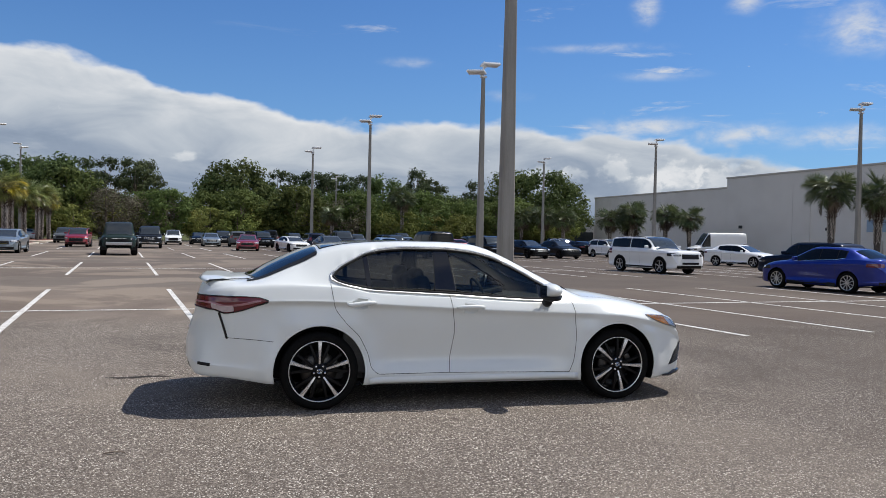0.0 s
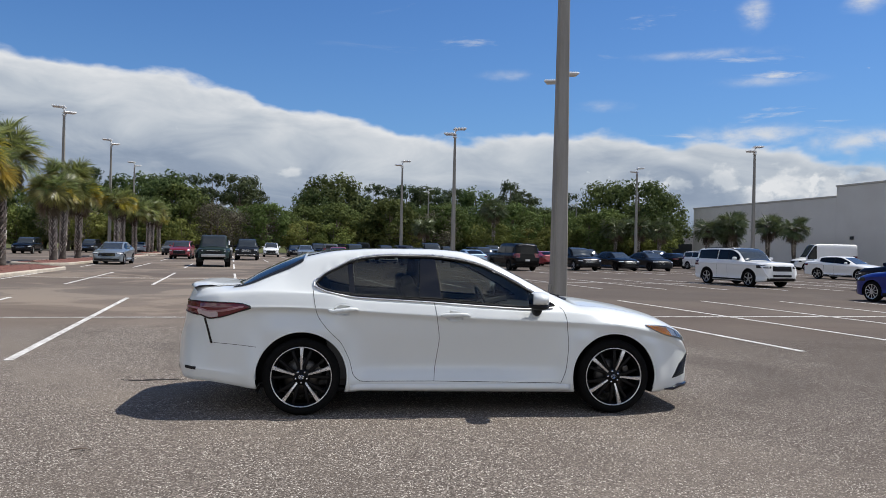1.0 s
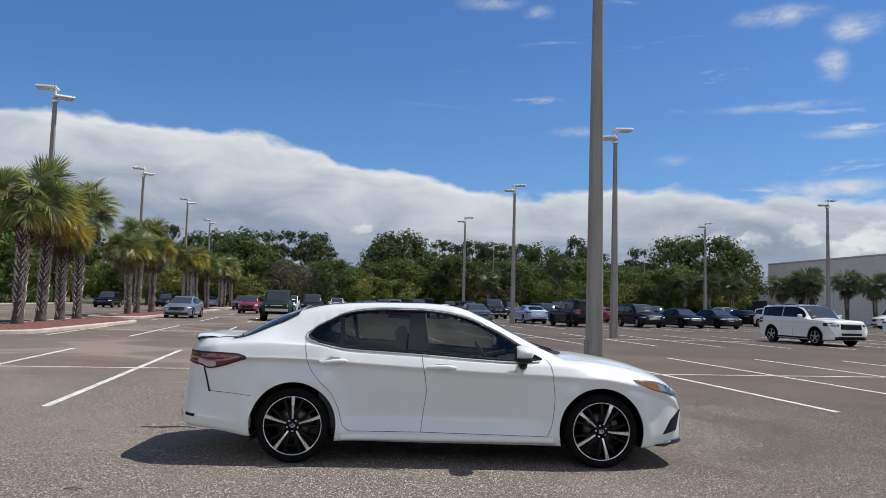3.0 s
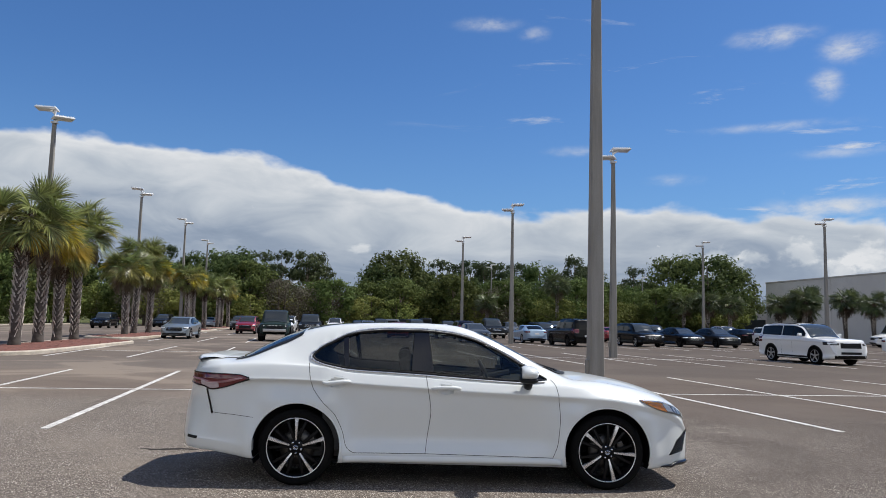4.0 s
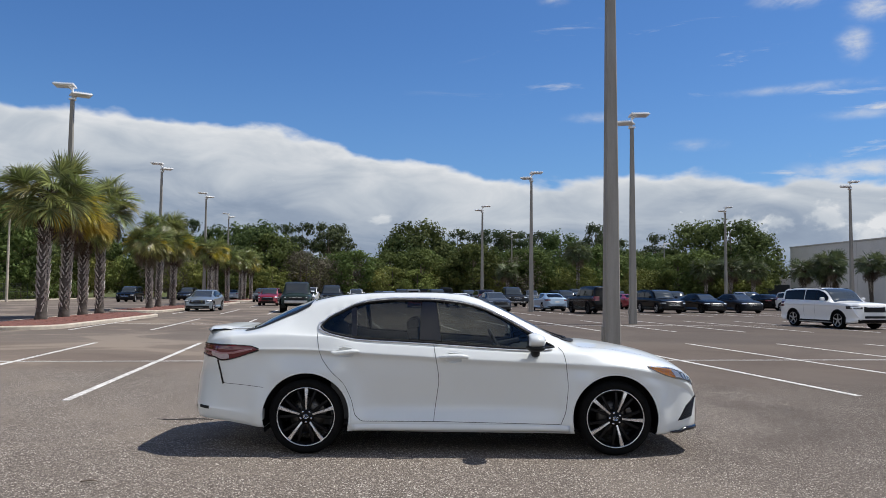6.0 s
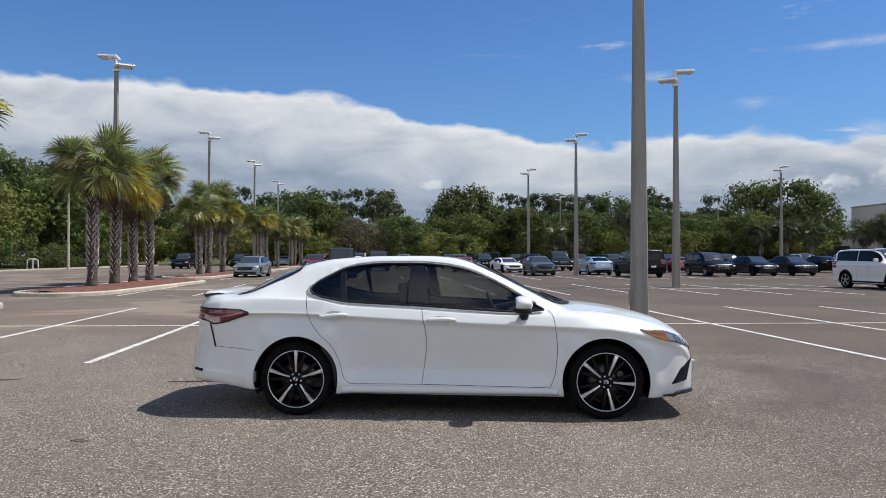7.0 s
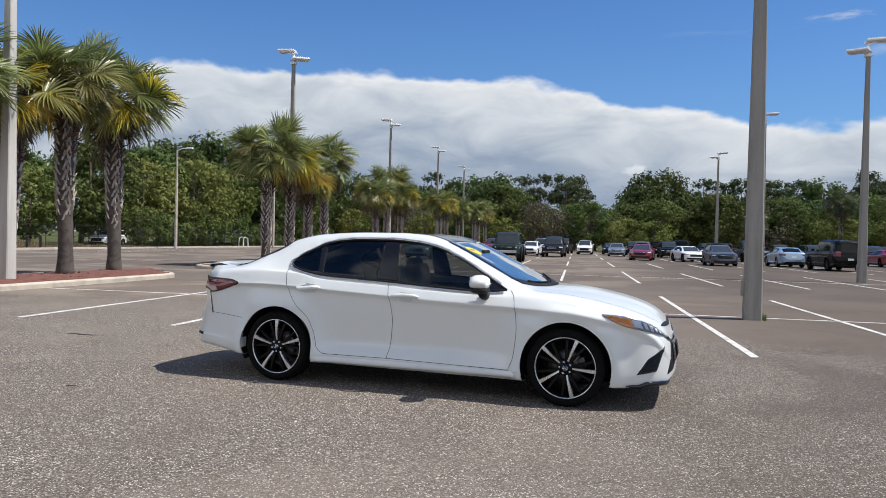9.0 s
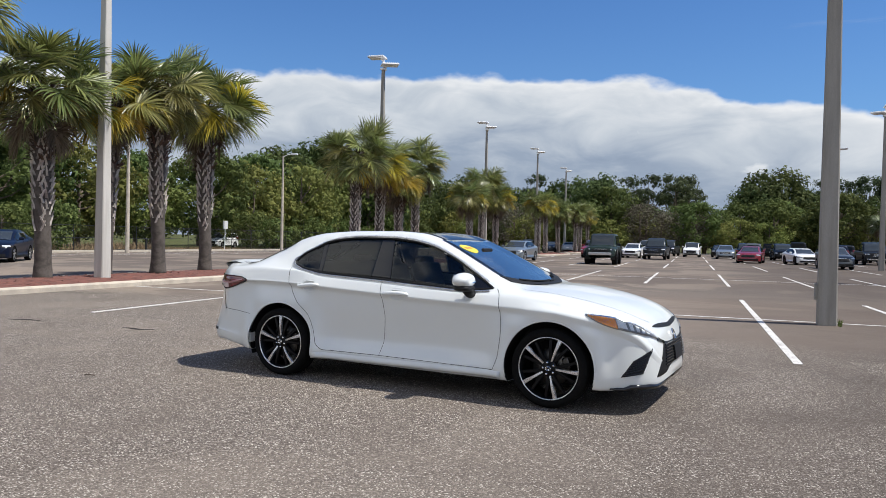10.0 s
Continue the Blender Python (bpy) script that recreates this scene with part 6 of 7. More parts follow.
        part("rear_reflector", sheet([[body.radial(-1.3, sg * d, 0.400 + 0.022 * j / 3 - 0.0012 * (d - 30), 0.006, True) for j in range(4)] for d in np.linspace(33.5, 38.5, 8)], 0.008), M_TRIM, top)
        # mud flap edge behind each wheel
        for xw in (-1.86,):
            bm = bmesh.new()
            box(bm, xw + 0.02, xw + 0.055, sg * 0.86 - 0.04, sg * 0.86 + 0.04, 0.30, 0.40, 0.006)
            part("bracket", bm, M_PLATE, top)

    # front centre
    def front_patch(name, half, zlo, zhi, mat, off, label="", n=24, m=8, thick=0.012):
        g = [[body.radial(1.2, d, zlo(abs(d)) + (zhi(abs(d)) - zlo(abs(d))) * j / m, off) for j in range(m + 1)] for d in np.linspace(-half, half, n + 1)]
        return part(name, sheet(g, thick), mat, top, label, smooth=True)

    grille = front_patch("lower_grille", 29.5, curve((0, 0.385), (15, 0.375), (21, 0.325), (29.5, 0.300)), curve((0, 0.560), (14, 0.566), (21, 0.578), (25, 0.470), (29.5, 0.312)), M_TRIM, 0.004, "black honeycomb lower grille", 40)
    for k in range(8):
        z = 0.392 + 0.0225 * k
        reach = 22.5 - 0.25 * k
        bm = bmesh.new()
        tube(bm, [body.radial(1.2, d, z, 0.010) for d in np.linspace(-reach, reach, 21)], 0.006, 5)
        part("grille_bar", bm, M_GLOSSBLACK, grille)
    front_patch("upper_grille", 28, curve((0, 0.668), (20, 0.688), (28, 0.702)), curve((0, 0.700), (20, 0.716), (28, 0.708)), M_TRIM, 0.005, "slim black upper grille slot")
    bm = bmesh.new()
    for rx, rz in ((0.060, 0.042), (0.040, 0.026)):
        tube(bm, [body.radial(1.2, math.degrees(rx * math.cos(a) / 1.15), 0.597 + rz * math.sin(a), 0.012) for a in (2 * math.pi * k / 28 for k in range(29))], 0.006, 6, False)
    part("front_emblem", bm, M_CHROME, top, "plain chrome oval emblem")
    g = [[body.radial(1.2, d, 0.40 + 0.115 * j / 4, 0.024) for j in range(5)] for d in np.linspace(-8.0, 8.0, 9)]
    part("plate_holder", sheet(g, 0.015), M_TRIM, top)

    # boot spoiler, rear plate recess, lower rear valance
    grid = []
    for j in range(33):
        y = -0.66 + 1.32 * j / 32
        e = max(0.0, (abs(y) - 0.42) / 0.24)
        xo = 0.06 * e * e + 0.02 * abs(y)
        row = [(-2.18 + xo * 0.4, 1.112 - 0.012 * e), (-2.33 + xo, 1.133 - 0.016 * e), (-2.44 + xo, 1.130 - 0.022 * e), (-2.475 + xo, 1.116 - 0.026 * e), (-2.455 + xo, 1.098 - 0.03 * e), (-2.40 + xo, 1.06 - 0.04 * e), (-2.34 + xo, 1.02 - 0.04 * e)]
        grid.append([Vector((x + 0.03, y, z)) for x, z in row])
    part("boot_spoiler", sheet(grid), M_WHITE, top, "white lip spoiler", smooth=True)
    g = [[body.radial(-1.3, d, 0.30 + 0.09 * j / 4, 0.006, True) for j in range(5)] for d in np.linspace(-25, 25, 25)]
    part("rear_valance", sheet(g, 0.01), M_TRIM, top, "black rear valance")
    g = [[body.radial(-1.3, d, 0.64 + 0.15 * j / 4, 0.010, True) for j in range(5)] for d in np.linspace(-9, 9, 9)]
    part("rear_plate", sheet(g, 0.01), M_PLATE, top)
    for sg in (-1, 1):
        bm = bmesh.new()
        pts = [body.above(x, sg * (0.565 + 0.02 * t), 0.002) for t, x in ((t, -1.98 - 0.22 * t) for t in np.linspace(0, 1, 8))]
        tube(bm, pts, 0.004, 5)
        part("boot_gap", bm, M_SEAM, top)
        edge = catmull([(1.08, 0.70), (1.3, 0.725), (1.6, 0.715), (1.9, 0.67), (2.08, 0.60), (2.16, 0.50)], 14)
        grid = [[body.above(x, sg * (y - 0.002), 0.0016), body.above(x, sg * (y + 0.002), 0.0016)] for x, y in edge]
        part("bonnet_gap", sheet(grid), M_SEAM, top)
    # dealer's sticker high on the screen
    def oval(cx, cy, rx, ry, off):
        return [[body.above(cx + rx * r * math.sin(a), cy + ry * r * math.cos(a), off) for r in (0.02, 0.35, 0.7, 1.0)] for a in (2 * math.pi * k / 28 for k in range(29))]

    stick = part("sticker", sheet(oval(0.41, -0.37, 0.078, 0.140, 0.006)), M_STICKER, top, "yellow oval price sticker with faded marks")
    for k in range(4):
        y = -0.425 + 0.04 * k
        g = [[body.above(0.40 + 0.018 * i, y + 0.014 * j, 0.0075) for i in (-1, 1)] for j in (-1, 1)]
        part("mark_bar", sheet(g), M_AMBER, stick)

    bm = bmesh.new()
    box(bm, -1.70, 1.85, -0.76, 0.76, 0.185, 0.225, 0.02)
    part("underbody", bm, M_TRIM, top, "black underbody tray")
    # cabin
    bm = bmesh.new()
    box(bm, -1.55, 1.0, -0.76, 0.76, 0.24, 0.30, 0.01)
    part("cabin_floor", bm, M_INNER, top)
    for sg in (-1, 1):
        bm = bmesh.new()
        box(bm, -1.2, 0.9, sg * 0.80 - 0.03, sg * 0.80 + 0.03, 0.30, 0.93, 0.02)
        part("door_card", bm, M_INNER, top)
    bm = bmesh.new()
    box(bm, 0.55, 1.05, -0.74, 0.74, 0.60, 0.93, 0.06)
    part("dashboard", bm, M_INNER, top)
    bm = bmesh.new()
    box(bm, -1.95, -1.20, -0.74, 0.74, 0.85, 1.04, 0.04)
    part("parcel_shelf", bm, M_INNER, top)

    def chair(x, y, width):
        bm = bmesh.new()
        box(bm, x - 0.02, x + 0.50, y - width / 2, y + width / 2, 0.42, 0.58, 0.05)
        box(bm, -0.07, 0.07, -width / 2, width / 2, 0.0, 0.62, 0.05, Matrix.Translation((x, y, 0.55)) @ Matrix.Rotation(radians(-17), 4, "Y"))
        seat = part("seat", bm, M_SEAT, top, "dark leather seat", smooth=True)
        for hy in ((0.0,) if width < 0.8 else (-0.42, 0.42)):
            bm = bmesh.new()
            box(bm, -0.055, 0.055, -0.150, 0.150, 0.57, 0.69, 0.04, Matrix.Translation((x, y + hy, 0.55)) @ Matrix.Rotation(radians(-17), 4, "Y"))
            part("headrest", bm, M_SEAT, seat, smooth=True)

    chair(-0.28, -0.37, 0.52)
    chair(-0.28, 0.37, 0.52)
    chair(-1.12, 0.0, 1.30)
    bm = bmesh.new()
    m = Matrix.Translation((0.42, 0.37, 0.90)) @ Matrix.Rotation(radians(-24), 4, "Y")
    tube(bm, [m @ Vector((0, 0.19 * math.cos(a), 0.19 * math.sin(a))) for a in (2 * math.pi * k / 32 for k in range(33))], 0.016, 8, False)
    box(bm, -0.02, 0.03, -0.18, 0.18, -0.03, 0.03, 0.01, m)
    tube(bm, [m @ Vector((0.02, 0, 0)), m @ Vector((0.25, 0, -0.05))], 0.04, 8)
    part("steering_wheel", bm, M_INNER, top)
    bm = bmesh.new()
    box(bm, 0.42, 0.46, -0.11, 0.11, 1.26, 1.32, 0.015)
    part("inside_mirror", bm, M_TRIM, top)

    for xw, spin in ((-1.412, 0.0), (1.412, 22.0)):
        hero_wheel(top, Matrix.Translation((xw, -0.805, 0.337)), spin)
        hero_wheel(top, Matrix.Translation((xw, 0.805, 0.337)) @ Matrix.Rotation(math.pi, 4, "Z"), spin)
    return top

# ---- parked vehicles ----


def far_spec(kind, L, W, H):
    h, w = L / 2, W / 2
    if kind in ("sedan", "coupe"):
        base = hero_spec()
        k, q, g = 4.85 / L, H / 1.470, w / 0.922
        sp = {n: (lambda f: (lambda x: f(x * k) * q))(base[n]) for n in ("top", "low", "crease", "belt", "drop")}
        sp["wide"] = lambda x: base["wide"](x * k) * g
        sp["rail"] = lambda x: base["rail"](x * k)
        sp["tuck"] = lambda x: base["tuck"](x * k)
        sp.update(rear=-2.545 / k, front=2.305 / k, waist=0.43 * q, side=(-1.27 / k, 0.70 / k), split=(-0.95 / k, -0.28 / k), screen=(0.26 / k, 1.08 / k), back=(-2.0 / k, -1.45 / k),
                  lift=0.0, lamp=(0.665 * q, 0.79 * q), tail=(0.86 * q, 0.97 * q), axle=(-1.40 / k, 1.40 / k))
        return sp
    hood, deck = {"suv": (1.17 if L > 5 else 1.07, 0), "offroad": (1.22, 0), "truck": (1.16, 1.22), "van": (1.12, 0)}[kind]
    if kind == "van":
        top = curve((-h, 0.7), (-h + 0.03, H - 0.3), (-h + 0.12, H - 0.06), (-h + 0.4, H), (h - 2.2, H), (h - 1.9, H - 0.05), (h - 1.1, 1.45), (h - 0.95, 1.28), (h - 0.3, 1.10), (h - 0.08, 0.95), (h, 0.55))
        screen, side = (h - 1.95, h - 1.0), (h - 2.0, h - 1.15)
    elif kind == "truck":
        top = curve((-h, 0.7), (-h + 0.03, deck - 0.05), (-h + 0.1, deck), (-0.82, deck + 0.02), (-0.74, deck + 0.15), (-0.62, H - 0.10), (-0.45, H - 0.02), (0.2, H), (0.55, H - 0.05), (0.8, H - 0.2), (1.3, hood + 0.06), (1.42, hood), (h - 0.3, hood - 0.06), (h - 0.08, hood - 0.16), (h, 0.6))
        screen, side = (0.55, 1.30), (-0.60, 1.02)
    elif kind == "offroad":
        top = curve((-h, 0.75), (-h + 0.02, 1.2), (-h + 0.06, H - 0.25), (-h + 0.14, H - 0.04), (-h + 0.3, H), (0.2, H), (0.42, H - 0.05), (0.85, hood + 0.06), (0.95, hood), (h - 0.25, hood - 0.05), (h - 0.06, hood - 0.12), (h, 0.7))
        screen, side = (0.38, 0.86), (-h + 0.25, 0.55)
    else:
        top = curve((-h, 0.70), (-h + 0.02, 0.95), (-h + 0.09, 1.18), (-h + 0.22, H - 0.12), (-h + 0.4, H - 0.03), (-0.7, H), (0.0, H - 0.01), (0.30, H - 0.06), (0.55, H - 0.17), (1.00, hood + 0.07), (1.12, hood + 0.025), (1.6, hood - (0.0 if L > 5 else 0.02)), (h - 0.25, hood - (0.035 if L > 5 else 0.12)), (h - 0.09, hood - (0.08 if L > 5 else 0.22)), (h - 0.03, hood - (0.20 if L > 5 else 0.36)), (h, 0.55))
        screen, side = (0.20, 1.05), (-h + 0.36, 0.74)
    bl = hood + {"suv": 0.03, "van": 0.05}.get(kind, 0.0)
    clear = {"suv": 0.24, "offroad": 0.52, "truck": 0.36, "van": 0.28}[kind]
    return dict(
        rear=-h, front=h, top=top,
        wide=curve((-h, w * 0.80), (-h + 0.05, w * 0.90), (-h + 0.3, w * 0.97), (-h + 0.9, w), (h - 1.0, w), (h - 0.45, w * 0.98), (h - 0.2, w * 0.945), (h - 0.06, w * 0.87), (h, w * 0.74)),
        low=curve((-h, clear + 0.22), (-h + 0.15, clear + 0.06), (-h + 0.8, clear), (h - 0.8, clear), (h - 0.15, clear + 0.04), (h, clear + 0.15)),
        crease=curve((-h, 0.7), (-h + 0.2, bl - 0.16), (0.0, bl - 0.17), (h - 0.8, bl - 0.2), (h - 0.1, bl - 0.35), (h, 0.5)),
        belt=curve((-h, 0.72), (-h + 0.15, bl + 0.02), (0.0, bl), (h - 1.0, bl - 0.05), (h - 0.3, bl - 0.16), (h, 0.52)),
        rail=curve((-h, 0.80), (-h + 0.4, 0.78 if kind != "truck" else 0.9), (-0.9, 0.78 if kind != "truck" else 0.9), (-0.6, 0.76), (0.4, 0.76), (1.0, 0.80), (1.3, 0.84), (h, 0.8)),
        drop=curve((-h, 0.02), (-h + 0.4, 0.07), (0.4, 0.07), (0.9, 0.09), (1.25, 0.05), (h, 0.03)),
        waist=0.62 if clear > 0.3 else 0.5, side=side, split=((-0.72, 0.02) if kind != "truck" else (None, 0.18)) if kind != "van" else (None, None), screen=screen,
        back=None, lift=clear - 0.24, lamp=(hood - 0.30, hood - 0.16) if L > 5 or kind != "suv" else (hood - 0.38, hood - 0.25), tail=(0.92, 1.22) if kind != "van" else (0.9, 1.5),
        axle={"suv": (-0.29 * L, 0.29 * L), "offroad": (-0.29 * L, 0.31 * L), "truck": (-0.31 * L, 0.31 * L), "van": (-0.30 * L, 0.33 * L)}[kind])


STOCK = {}


def parked(kind, u, v, turn, paint_mat, label, L=4.75, W=1.86, H=1.45, wheel="silver", r=0.335, group="parked cars", tag=None):
    """A parked vehicle; turn is its heading in degrees in the lot frame, 0 along +u, -90 facing the first camera place."""
    m = Matrix.Translation(lot(u, v)) @ Matrix.Rotation(LOT + radians(turn), 4, "Z")
    key = (kind, L, W, H, wheel, r, paint_mat.name)
    noun = {"sedan": "car", "coupe": "car", "suv": "suv", "offroad": "off-road truck", "truck": "pickup truck", "van": "van"}[kind]
    name = {"sedan": "parked_sedan", "coupe": "parked_coupe", "suv": "parked_suv", "offroad": "off_road_truck", "truck": "pickup_truck", "van": "cargo_van"}[kind]
    if key in STOCK:
        ob = copy_thing(STOCK[key], m)
        tagged(ob, label, noun, group)
        return ob
    top = empty(name, m)
    STOCK[key] = top
    tagged(top, label, noun, group)
    sp = far_spec(kind, L, W, H)
    body = Body(sp, 84, 3)
    for xw in sp["axle"]:
        rr = r * 1.16
        body.cut(lambda c: abs(c.y) > W * 0.3 and math.hypot(c.x - xw, c.z - r) < rr,
                 lambda c: Vector((xw + (c.x - xw) * rr / max(0.15, math.hypot(c.x - xw, c.z - r)), c.y, r + (c.z - r) * rr / max(0.15, math.hypot(c.x - xw, c.z - r)))) if abs(c.y) > W * 0.38 else c)
    part("body", body.bm, paint_mat, top, smooth=True)

    def up(x):
        return sp["top"](x) - sp["drop"](x) - 0.055

    def dn(x):
        return sp["belt"](x) + 0.035

    bm = bmesh.new()
    zl = sp["low"](0)
    box(bm, sp["axle"][0], sp["axle"][1], -W * 0.40, W * 0.40, zl - 0.03, zl + 0.03, 0.01)
    part("underbody", bm, M_TRIM, top)
    for sg in (-1, 1):
        x0, x1 = sp["side"]
        gap = sp["split"][0]
        spans = ((x0 - 0.01, gap - 0.055), (gap - 0.005, x1 + 0.02)) if kind == "suv" else ((x0 - 0.01, x1 + 0.02),)
        for xa, xb in spans:
            grid = []
            for i in range(17):
                x = xa + (xb - xa) * i / 16
                lo, hi = dn(x) - 0.012, max(up(x) + 0.012, dn(x))
                grid.append([body.side(x, lo + (hi - lo) * j / 4, sg, 0.003) for j in range(5)])
            part("window_surround", sheet(grid, 0.015), M_TRIM, top, "black window surround")
        cuts = [x0] + [c for c in sp["split"] if c is not None] + [x1]
        for a, b in zip(cuts, cuts[1:]):
            grid = []
            for i in range(9):
                x = a + 0.02 + (b - a - (0.10 if kind == "suv" and b == gap else 0.04)) * i / 8
                lo, hi = dn(x), max(up(x), dn(x) + 0.004)
                grid.append([body.side(x, lo + (hi - lo) * j / 5, sg, 0.006) for j in range(6)])
            part("side_window", sheet(grid, 0.02), M_FARGLASS, top)
        if kind in ("sedan", "coupe"):
            bm = bmesh.new()
            tube(bm, [body.side(x, dn(x) - 0.016, sg, 0.006) for x in np.linspace(x0, x1, 18)], 0.009, 5)
            part("window_strip", bm, M_CHROME if paint_mat in (P_WHITE, P_SILVER, P_BLUE, P_SKY) else M_TRIM, top)
        for xw in sp["axle"]:
            far_wheel(top, Matrix.Translation((xw, sg * (W / 2 - 0.125), r)), r, 0.235 if kind != "offroad" else 0.33, wheel, sg > 0)
            bm = bmesh.new()
            rr = r * 1.17
            ring = [[Vector((xw + q * math.cos(a), sg * y, r + q * math.sin(a))) for q, y in ((rr, W / 2 - 0.03), (rr + 0.01, W / 2 - 0.34), (0.02, W / 2 - 0.35))] for a in (radians(-15 + 210 * k / 14) for k in range(15))]
            part("arch_liner", sheet(ring), M_TRIM, top)
        bm = bmesh.new()
        mx, mz = sp["side"][1] - 0.12, sp["belt"](sp["side"][1]) + 0.10
        box(bm, mx - 0.05, mx + 0.06, sg * (W / 2 + 0.06) - 0.10, sg * (W / 2 + 0.06) + 0.10, mz - 0.07, mz + 0.07, 0.03)
        part("mirror", bm, paint_mat if kind not in ("offroad", "van") else M_TRIM, top)
        cx = sp["front"] - 1.15
        lo, hi = sp["lamp"]
        d0, d1 = (58, 28) if kind != "offroad" else (40, 30)
        grid = [[body.radial(cx, sg * d, lo + (hi - lo) * (j / 4) * (0.5 + 0.5 * min(1, (i + 1) / 5)), 0.008) for j in range(5)] for i, d in enumerate(np.linspace(d1, d0, 9))]
        lamp = part("headlight", sheet(grid, 0.02), M_LAMPCASE, top)
        grid = [[body.radial(cx, sg * d, lo + (hi - lo) * (0.30 + 0.45 * j / 2), 0.014) for j in range(3)] for d in np.linspace(d1 + 3, d0 - 10, 7)]
        part("lamp_lens", sheet(grid, 0.012), M_HEADFAR, lamp, "clear lamp lens")
        lo, hi = sp["tail"]
        cx = sp["rear"] + 1.15
        grid = [[body.radial(cx, sg * d, lo + (hi - lo) * j / 4, 0.008, True) for j in range(5)] for d in np.linspace(27, 52, 8)]
        part("taillight", sheet(grid, 0.02), M_REDLENS, top)
        if kind == "suv":
            for xw in sp["axle"]:
                bm = bmesh.new()
                tube(bm, [body.side(xw + r * 1.2 * math.cos(a), r + r * 1.2 * math.sin(a), sg, 0.002) for a in (radians(-12 + 204 * k / 14) for k in range(15))], 0.024, 6)
                part("arch_cladding", bm, M_TRIM, top, "black wheel arch cladding")
        # dark sill strip
        a0, a1 = sp["axle"]
        zlo = sp["low"](0) + 0.005
        grid = [[body.side(x, zlo + 0.11 * j / 2, sg, 0.006) for j in range(3)] for x in np.linspace(a0 + r * 1.25, a1 - r * 1.25, 10)]
        part("sill", sheet(grid, 0.02), M_TRIM, top)
        zd = sp["crease"](0) + 0.03
        for dx in [c for c in sp["split"] if c is not None]:
            bm = bmesh.new()
            tube(bm, [body.side(dx + 0.10 + 0.16 * k / 4, zd, sg, 0.018) for k in range(5)], 0.014, 6)
            part("door_handle", bm, paint_mat, top)
            grid = [[body.side(dx + e, zlo + 0.13 + (sp["belt"](dx) - zlo - 0.15) * j / 8, sg, 0.002) for e in (-0.004, 0.004)] for j in range(9)]
            part("door_gap", sheet(grid), M_SEAM, top)
    # glass fore and aft
    x0, x1 = sp["screen"]
    grid = [[body.above(x0 + (x1 - x0) * i / 15, s * sp["wide"](x0) * (sp["rail"](x0 + (x1 - x0) * i / 15) - 0.055), 0.012) for s in np.linspace(-1, 1, 19)] for i in range(16)]
    part("windscreen", sheet(grid, 0.015), M_FARSCREEN, top)
    if sp["back"]:
        x0, x1 = sp["back"]
        grid = [[body.above(x0 + (x1 - x0) * i / 9, s * W / 2 * 0.62, 0.006) for s in np.linspace(-1, 1, 9)] for i in range(10)]
        part("rear_window", sheet(grid, 0.015), M_FARGLASS, top)
    else:
        lo, hi = (1.16, H - 0.20) if kind != "truck" else (1.30, H - 0.22)
        if kind == "truck":
            grid = [[Vector((-0.76, s * W * 0.30, lo + (hi - lo) * i / 5)) for s in np.linspace(-1, 1, 7)] for i in range(6)]
        else:
            grid = [[body.radial(sp["rear"] + 1.5, d, lo + (hi - lo) * i / 5, 0.008, True) for d in np.linspace(-21, 21, 9)] for i in range(6)]
        if kind != "van":
            part("rear_window", sheet(grid, 0.015), M_FARGLASS, top)
    # nose and tail trim
    cx = sp["front"] - 1.15
    lo, hi = (sp["lamp"][0] - 0.13, sp["lamp"][1] - 0.04)
    grid = [[body.radial(cx, d, lo + (hi - lo) * j / 4, 0.006) for j in range(5)] for d in np.linspace(-25, 25, 13)]
    grille = part("grille", sheet(grid, 0.02), M_TRIM, top)
    for f in (0.22, 0.58, 0.92):
        bm = bmesh.new()
        tube(bm, [body.radial(cx, d, lo + (hi - lo) * f, 0.012) for d in np.linspace(-20, 20, 9)], 0.011, 5)
        part("grille_bar", bm, M_CHROME if f > 0.9 or paint_mat in (P_BLACK, P_CHARCOAL, P_SILVER) else M_TRIM, grille)
    grid = [[body.radial(cx, d, sp["low"](0) + 0.06 + 0.13 * j / 3, 0.008) for j in range(4)] for d in np.linspace(-36, 36, 15)]
    part("front_bumper_trim", sheet(grid, 0.02), M_TRIM if kind != "truck" else M_CHROME, top)
    cx = sp["rear"] + 1.15
    grid = [[body.radial(cx, d, sp["low"](0) + 0.07 + 0.14 * j / 3, 0.008, True) for j in range(4)] for d in np.linspace(-36, 36, 15)]
    part("rear_bumper_trim", sheet(grid, 0.02), M_TRIM if kind != "truck" else M_CHROME, top)
    grid = [[body.radial(cx, d, (0.68 if kind != "sedan" else 0.66) + 0.13 * j / 3, 0.014, True) for j in range(4)] for d in np.linspace(-8.5, 8.5, 7)]
    part("rear_plate", sheet(grid, 0.01), M_PLATE, top)
    if kind == "suv":
        cx = sp["front"] - 1.15
        for z0, z1, half in ((sp["low"](0) + 0.24, sp["low"](0) + 0.34, 24),):
            grid = [[body.radial(cx, d, z0 + (z1 - z0) * j / 3, 0.010) for j in range(4)] for d in np.linspace(-half, half, 17)]
            part("lower_intake", sheet(grid, 0.02), M_TRIM, top)
        for sg in (-1, 1):
            bm = bmesh.new()
            tube(bm, [body.above(x, sg * W * 0.36, 0.035 if 0 < k < 9 else 0.0) for k, x in enumerate(np.linspace(-L / 2 + 0.6, 0.35, 10))], 0.018, 6)
            part("roof_rail", bm, M_TRIM, top)
